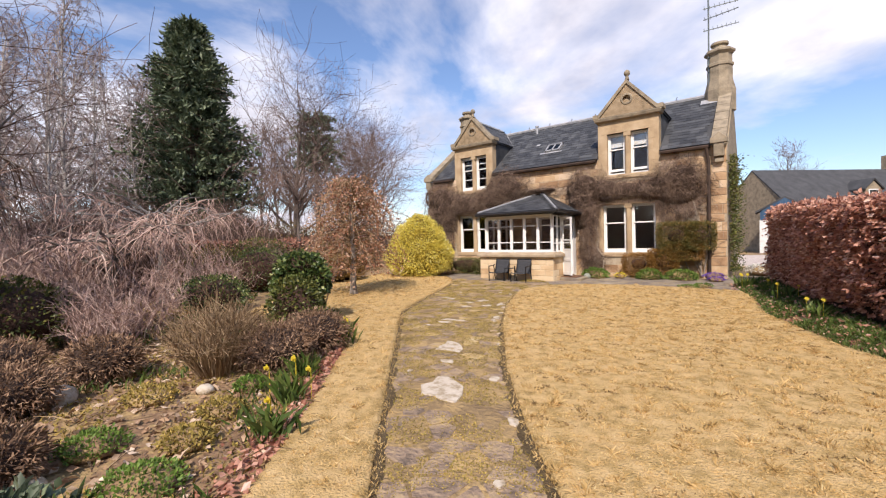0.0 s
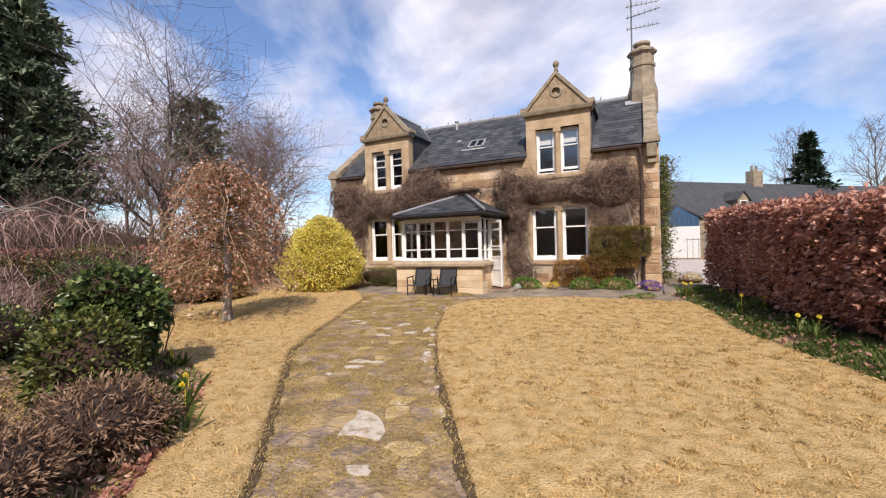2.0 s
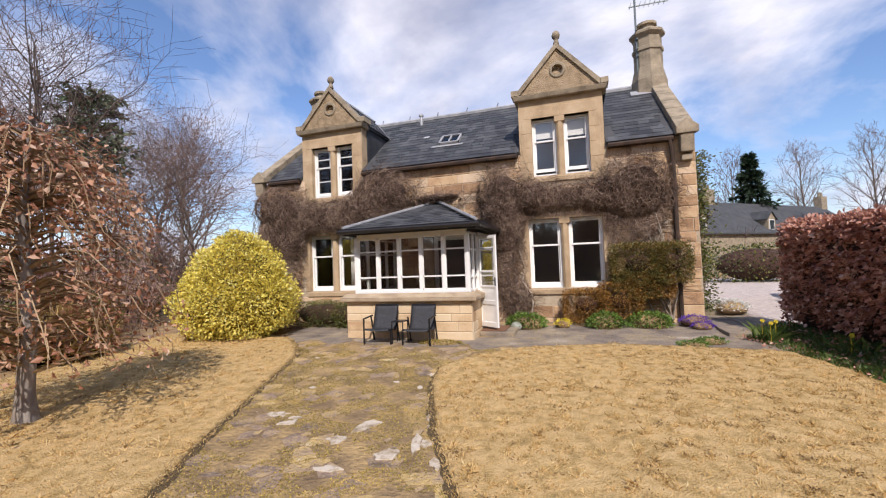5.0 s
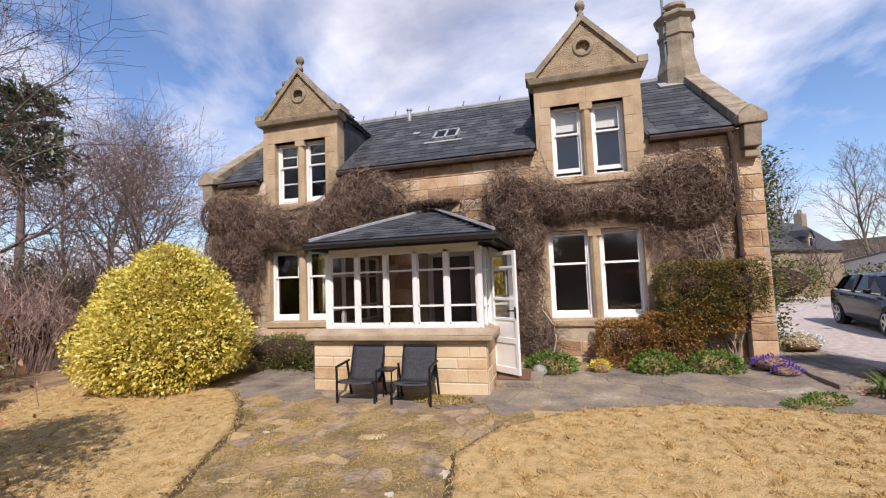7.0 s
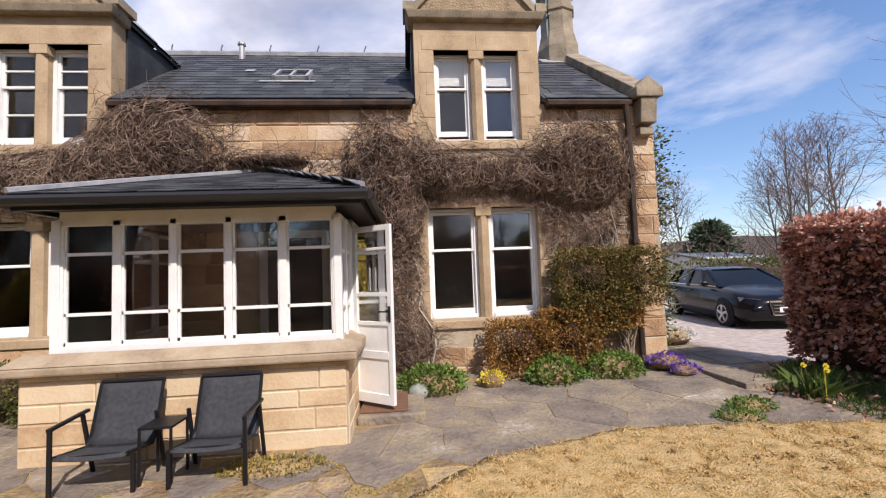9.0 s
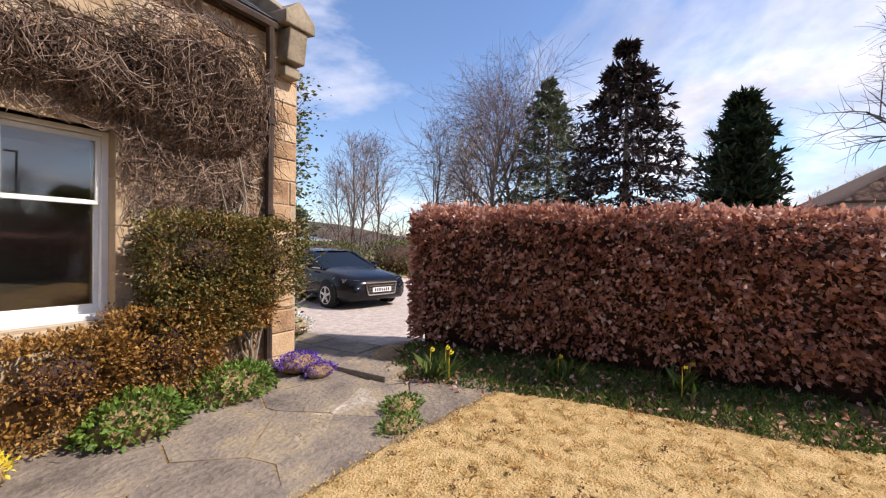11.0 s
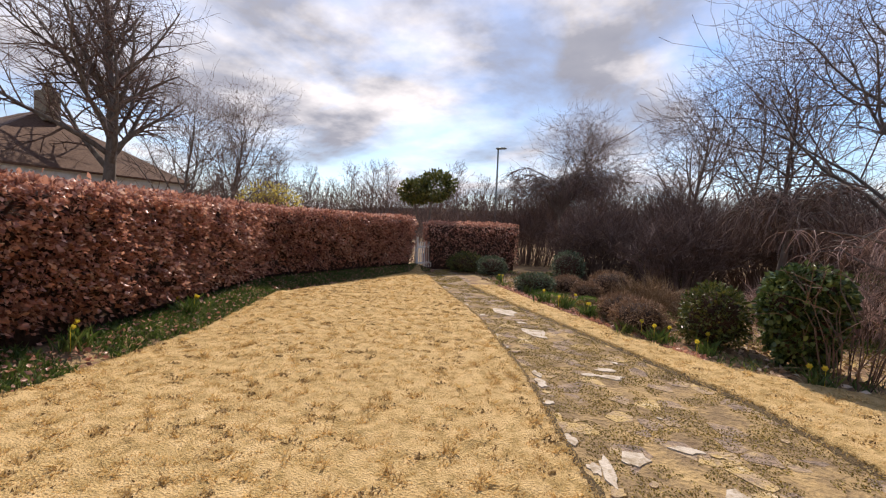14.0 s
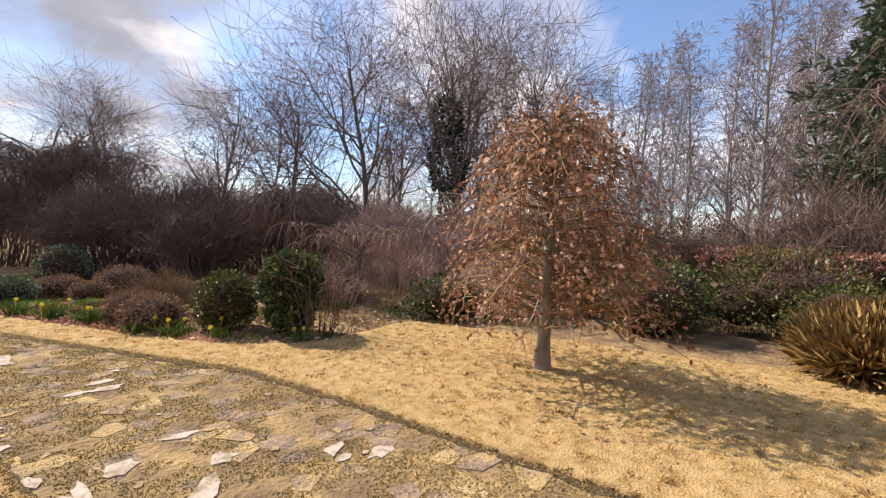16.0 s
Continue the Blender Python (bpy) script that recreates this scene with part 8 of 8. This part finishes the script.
# ---- raised slab path round the corner ----
steps = thing("slab_path", (-1.0, 14.4, 0.2), "raised path of dark worn stone slabs beside the house", "path", kind="structure")
for x0, x1, y0, y1 in ((-1.5, -0.98, 13.02, 13.72), (-0.96, -0.45, 13.05, 13.9), (-1.48, -0.98, 13.74, 14.6), (-0.96, -0.45, 13.92, 14.75), (-1.46, -0.95, 14.62, 15.3), (-0.93, -0.45, 14.77, 15.35)):
    part("slab", Geo().box(x0, y0, 0.02, x1, y1, 0.2 + 0.004 * ((x0 * 7 + y0 * 3) % 2)), M_PATIO, steps, bevel=0.012)
solo("planter_kerb", Geo().box(-1.4, 15.4, 0.1, -0.45, 15.95, 0.38), M_WEATHERED, "low stone trough wall at the corner of the drive", "kerb", bevel=0.03)


# ---- wall stones ----
def frustum(x0, x1, z0, z1, y, out):
    e = 0.01
    v = [(x0, y, z0), (x1, y, z0), (x1, y, z1), (x0, y, z1), (x0 + e, y - out, z0 + e), (x1 - e, y - out, z0 + e), (x1 - e, y - out, z1 - e), (x0 + e, y - out, z1 - e)]
    return Geo().add(v, [(4, 5, 6, 7), (0, 1, 5, 4), (1, 2, 6, 5), (2, 3, 7, 6), (3, 0, 4, 7)])


rs = random.Random(12)
BLOCK = [(h[0] - 0.24, h[1] - 0.15, h[2] + 0.24, h[3] + 0.26) for h in HOLES] + [(-5.07, 3.3, -3.2, 5), (-11.03, 3.3, -9.15, 5)]
z = 0.02
while z < 3.95:
    h = min(rs.uniform(0.2, 0.3), 4.0 - z)
    x = XL + 0.01
    while x < XR - 0.02:
        w = min(rs.uniform(0.34, 0.8), XR - 0.01 - x)
        x1 = x + w
        for b in BLOCK:
            if z + h > b[1] + 0.02 and z < b[3] - 0.02 and x1 > b[0] and x < b[2]:
                x1 = b[0] if x < b[0] - 0.08 else x
                nxt = b[2] + 0.01
                break
        else:
            nxt = x1 + 0.012
        if x1 - x > 0.07:
            part("stone", frustum(x, x1, z, z + h - 0.012, FY, rs.uniform(0.006, 0.016)), M_STONE, front_wall)
        x = nxt
    z += h
z = 0.06
while z < 0.83:
    h = min(rs.uniform(0.14, 0.26), 0.85 - z)
    x = PX0 + 0.005
    while x < PX1 - 0.02:
        w = min(rs.uniform(0.3, 0.75), PX1 - 0.005 - x)
        if PX1 - x - w < 0.12:
            w = PX1 - 0.005 - x
        part("stone", frustum(x, x + w - 0.008, z, z + h - 0.01, PY, rs.uniform(0.006, 0.012)), M_PORCHSTONE, porch_wall)
        x += w
    z += h
for k in range(4):
    g = Geo()
    z0, z1 = 0.06 + k * 0.197, 0.06 + (k + 1) * 0.197 - 0.01
    y0, y1 = (PY + 0.005, 12.75) if k % 2 else (PY + 0.005, 12.6)
    for a, b in ((y0, y1), (y1 + 0.01, 13.14)):
        v = [(PX1, a, z0), (PX1, b, z0), (PX1, b, z1), (PX1, a, z1), (PX1 + 0.01, a + 0.01, z0 + 0.01), (PX1 + 0.01, b - 0.01, z0 + 0.01), (PX1 + 0.01, b - 0.01, z1 - 0.01), (PX1 + 0.01, a + 0.01, z1 - 0.01)]
        part("stone", Geo().add(v, [(4, 5, 6, 7), (0, 1, 5, 4), (1, 2, 6, 5), (2, 3, 7, 6), (3, 0, 4, 7)]), M_PORCHSTONE, porch_wall)

# ---- flagstones ----
def clip_half(poly, p, n):
    """Keeps the side of a 2D polygon that lies behind the line through p with normal n."""
    out = []
    for i in range(len(poly)):
        a, b = poly[i], poly[(i + 1) % len(poly)]
        da, db = (a[0] - p[0]) * n[0] + (a[1] - p[1]) * n[1], (b[0] - p[0]) * n[0] + (b[1] - p[1]) * n[1]
        if da <= 0:
            out.append(a)
        if (da < 0 < db) or (db < 0 < da):
            f = da / (da - db)
            out.append((a[0] + (b[0] - a[0]) * f, a[1] + (b[1] - a[1]) * f))
    return out


flags = tagged(new("flagstone_path"), "worn brown flagstones set in mossy joints", "path", kind="structure")
seeds = []
rs = random.Random(17)
for i in range(90):
    for j in range(82):
        x, y = -10.0 + i * 0.26 + rs.uniform(-0.1, 0.1) + (j % 2) * 0.13, -3.6 + j * 0.2 + rs.uniform(-0.08, 0.08)
        if inside(x, y, PAVED) and y < 11.7:
            seeds.append((x, y))
for i in range(20):
    for j in range(6):
        x, y = -9.9 + i * 0.72 + rs.uniform(-0.28, 0.28) + (j % 2) * 0.36, 11.85 + j * 0.5 + rs.uniform(-0.16, 0.16)
        if inside(x, y, PAVED):
            seeds.append((x, y))
rest = Geo()
for x, y in seeds:
    if -8.45 < x < -5.9 and y > 12.35 or -5.85 < x < -5.1 and 12.7 < y < 13.95:
        continue
    if y < 11.7 and rs.random() < 0.2:
        continue
    q = 0.6 if y > 11.7 else 0.22
    poly = [(x - q, y - q), (x + q, y - q), (x + q, y + q), (x - q, y + q)]
    gap = rs.uniform(0.003, 0.016) if y < 11.7 else rs.uniform(0.0006, 0.003)
    for u, v in seeds:
        dx, dy = u - x, v - y
        L = math.hypot(dx, dy)
        if 0 < L < 1.3:
            poly = clip_half(poly, (x + dx / 2 - dx / L * gap, y + dy / 2 - dy / L * gap), (dx / L, dy / L))
    if len(poly) < 3:
        continue
    poly = [(px + rs.uniform(-0.012, 0.012), py + rs.uniform(-0.012, 0.012)) for px, py in poly]
    top = rs.uniform(-0.004, 0.008) if y < 11.7 else rs.uniform(0.008, 0.011)
    tilt = (rs.uniform(-0.02, 0.02), rs.uniform(-0.02, 0.02)) if y < 11.7 else (0, 0)
    n = len(poly)
    lo = [(px, py, gz(px, py) - 0.02) for px, py in poly]
    hi = []
    for px, py in poly:
        k = 0.955 if y < 11.7 else 0.99
        ex, ey = x + (px - x) * k, y + (py - y) * k
        hi.append((ex, ey, gz(ex, ey) + top + (ex - x) * tilt[0] + (ey - y) * tilt[1]))
    fs = [tuple(range(n, 2 * n))] + [(k, (k + 1) % n, (k + 1) % n + n, k + n) for k in range(n)]
    if y > 4.2 and (y > 11.7 or rs.random() < 0.5):
        part("flagstone", Geo().add(lo + hi, fs), M_PATIO if y > 11.7 else M_FLAG, flags)
    else:
        rest.add(lo + hi, fs)
if rest.v:
    tagged(part("flagstone_rest", rest, M_FLAG, flags), kind="stuff")
# bare pale flags
rs = random.Random(23)
L = sum(math.hypot(b[0] - a[0], b[1] - a[1]) for a, b in zip(PATH_R[2:9], PATH_R[3:10]))
small = []
for _ in range(34):
    x, y, d = line_at(PATH_R[2:10], rs.uniform(0, L))
    w = rs.uniform(0.03, 0.17)
    small.append((x - d[1] * w, y + d[0] * w, rs.uniform(0.03, 0.09), rs.uniform(0.03, 0.06), math.atan2(d[1], d[0])))
small += [(x, y, rs.uniform(0.02, 0.06), rs.uniform(0.02, 0.05), rs.uniform(0, 3)) for x, y in scatter(PAVED, 60, np.random.default_rng(3)) if y < 11.6]
placed = []
for x, y, a, b, ang in small + [(-3.12, 3.3, 0.2, 0.42, 0.75), (-4.0, 4.62, 0.19, 0.32, 0.7), (-3.62, 4.05, 0.1, 0.08, 0.2), (-5.45, 7.9, 0.16, 0.1, 1.0), (-5.2, 6.15, 0.15, 0.09, 0.4), (-6.75, 8.3, 0.12, 0.08, 0.9), (-4.55, 6.75, 0.06, 0.13, 0.5), (-4.45, 6.5, 0.06, 0.11, 0.5), (-5.8, 7.55, 0.12, 0.06, 0.2), (-4.1, 12.45, 0.09, 0.05, 0.4), (-5.62, 7.72, 0.06, 0.05, 0.7), (-7.04, 8.49, 0.12, 0.08, 0.4), (-5.93, 8.4, 0.16, 0.1, 1.1), (-6.04, 8.05, 0.12, 0.1, 0.3), (-5.12, 5.93, 0.13, 0.07, 0.5), (-4.98, 6.19, 0.12, 0.06, 0.2), (-6.77, 8.44, 0.07, 0.05, 0.2), (-5.3, 8.15, 0.2, 0.05, 1.9)]:
    if max(a, b) < 0.07 and any(math.hypot(x - u, y - v) < q for u, v, q in placed):
        continue
    placed.append((x, y, max(a, b) + 0.1))
    lift = rs.uniform(0.009, 0.016)
    n = 11
    pts = []
    for k in range(n):
        th = 2 * math.pi * k / n
        q = rs.uniform(0.55, 1.25)
        u, v = math.cos(th) * a * q, math.sin(th) * b * q
        pts.append((x + u * math.cos(ang) - v * math.sin(ang), y + u * math.sin(ang) + v * math.cos(ang)))
    lo = [(px, py, gz(px, py) - 0.01) for px, py in pts]
    hi = [(x + (px - x) * 0.95, y + (py - y) * 0.95, gz(px, py) + lift) for px, py in pts]
    part("flagstone", Geo().add(lo + hi, [tuple(range(n, 2 * n))] + [(k, (k + 1) % n, (k + 1) % n + n, k + n) for k in range(n)]), M_FLAGPALE if max(a, b) > 0.07 or rs.random() < 0.2 else M_FLAG, flags, "bare pale worn flagstone" if max(a, b) > 0.07 else "")
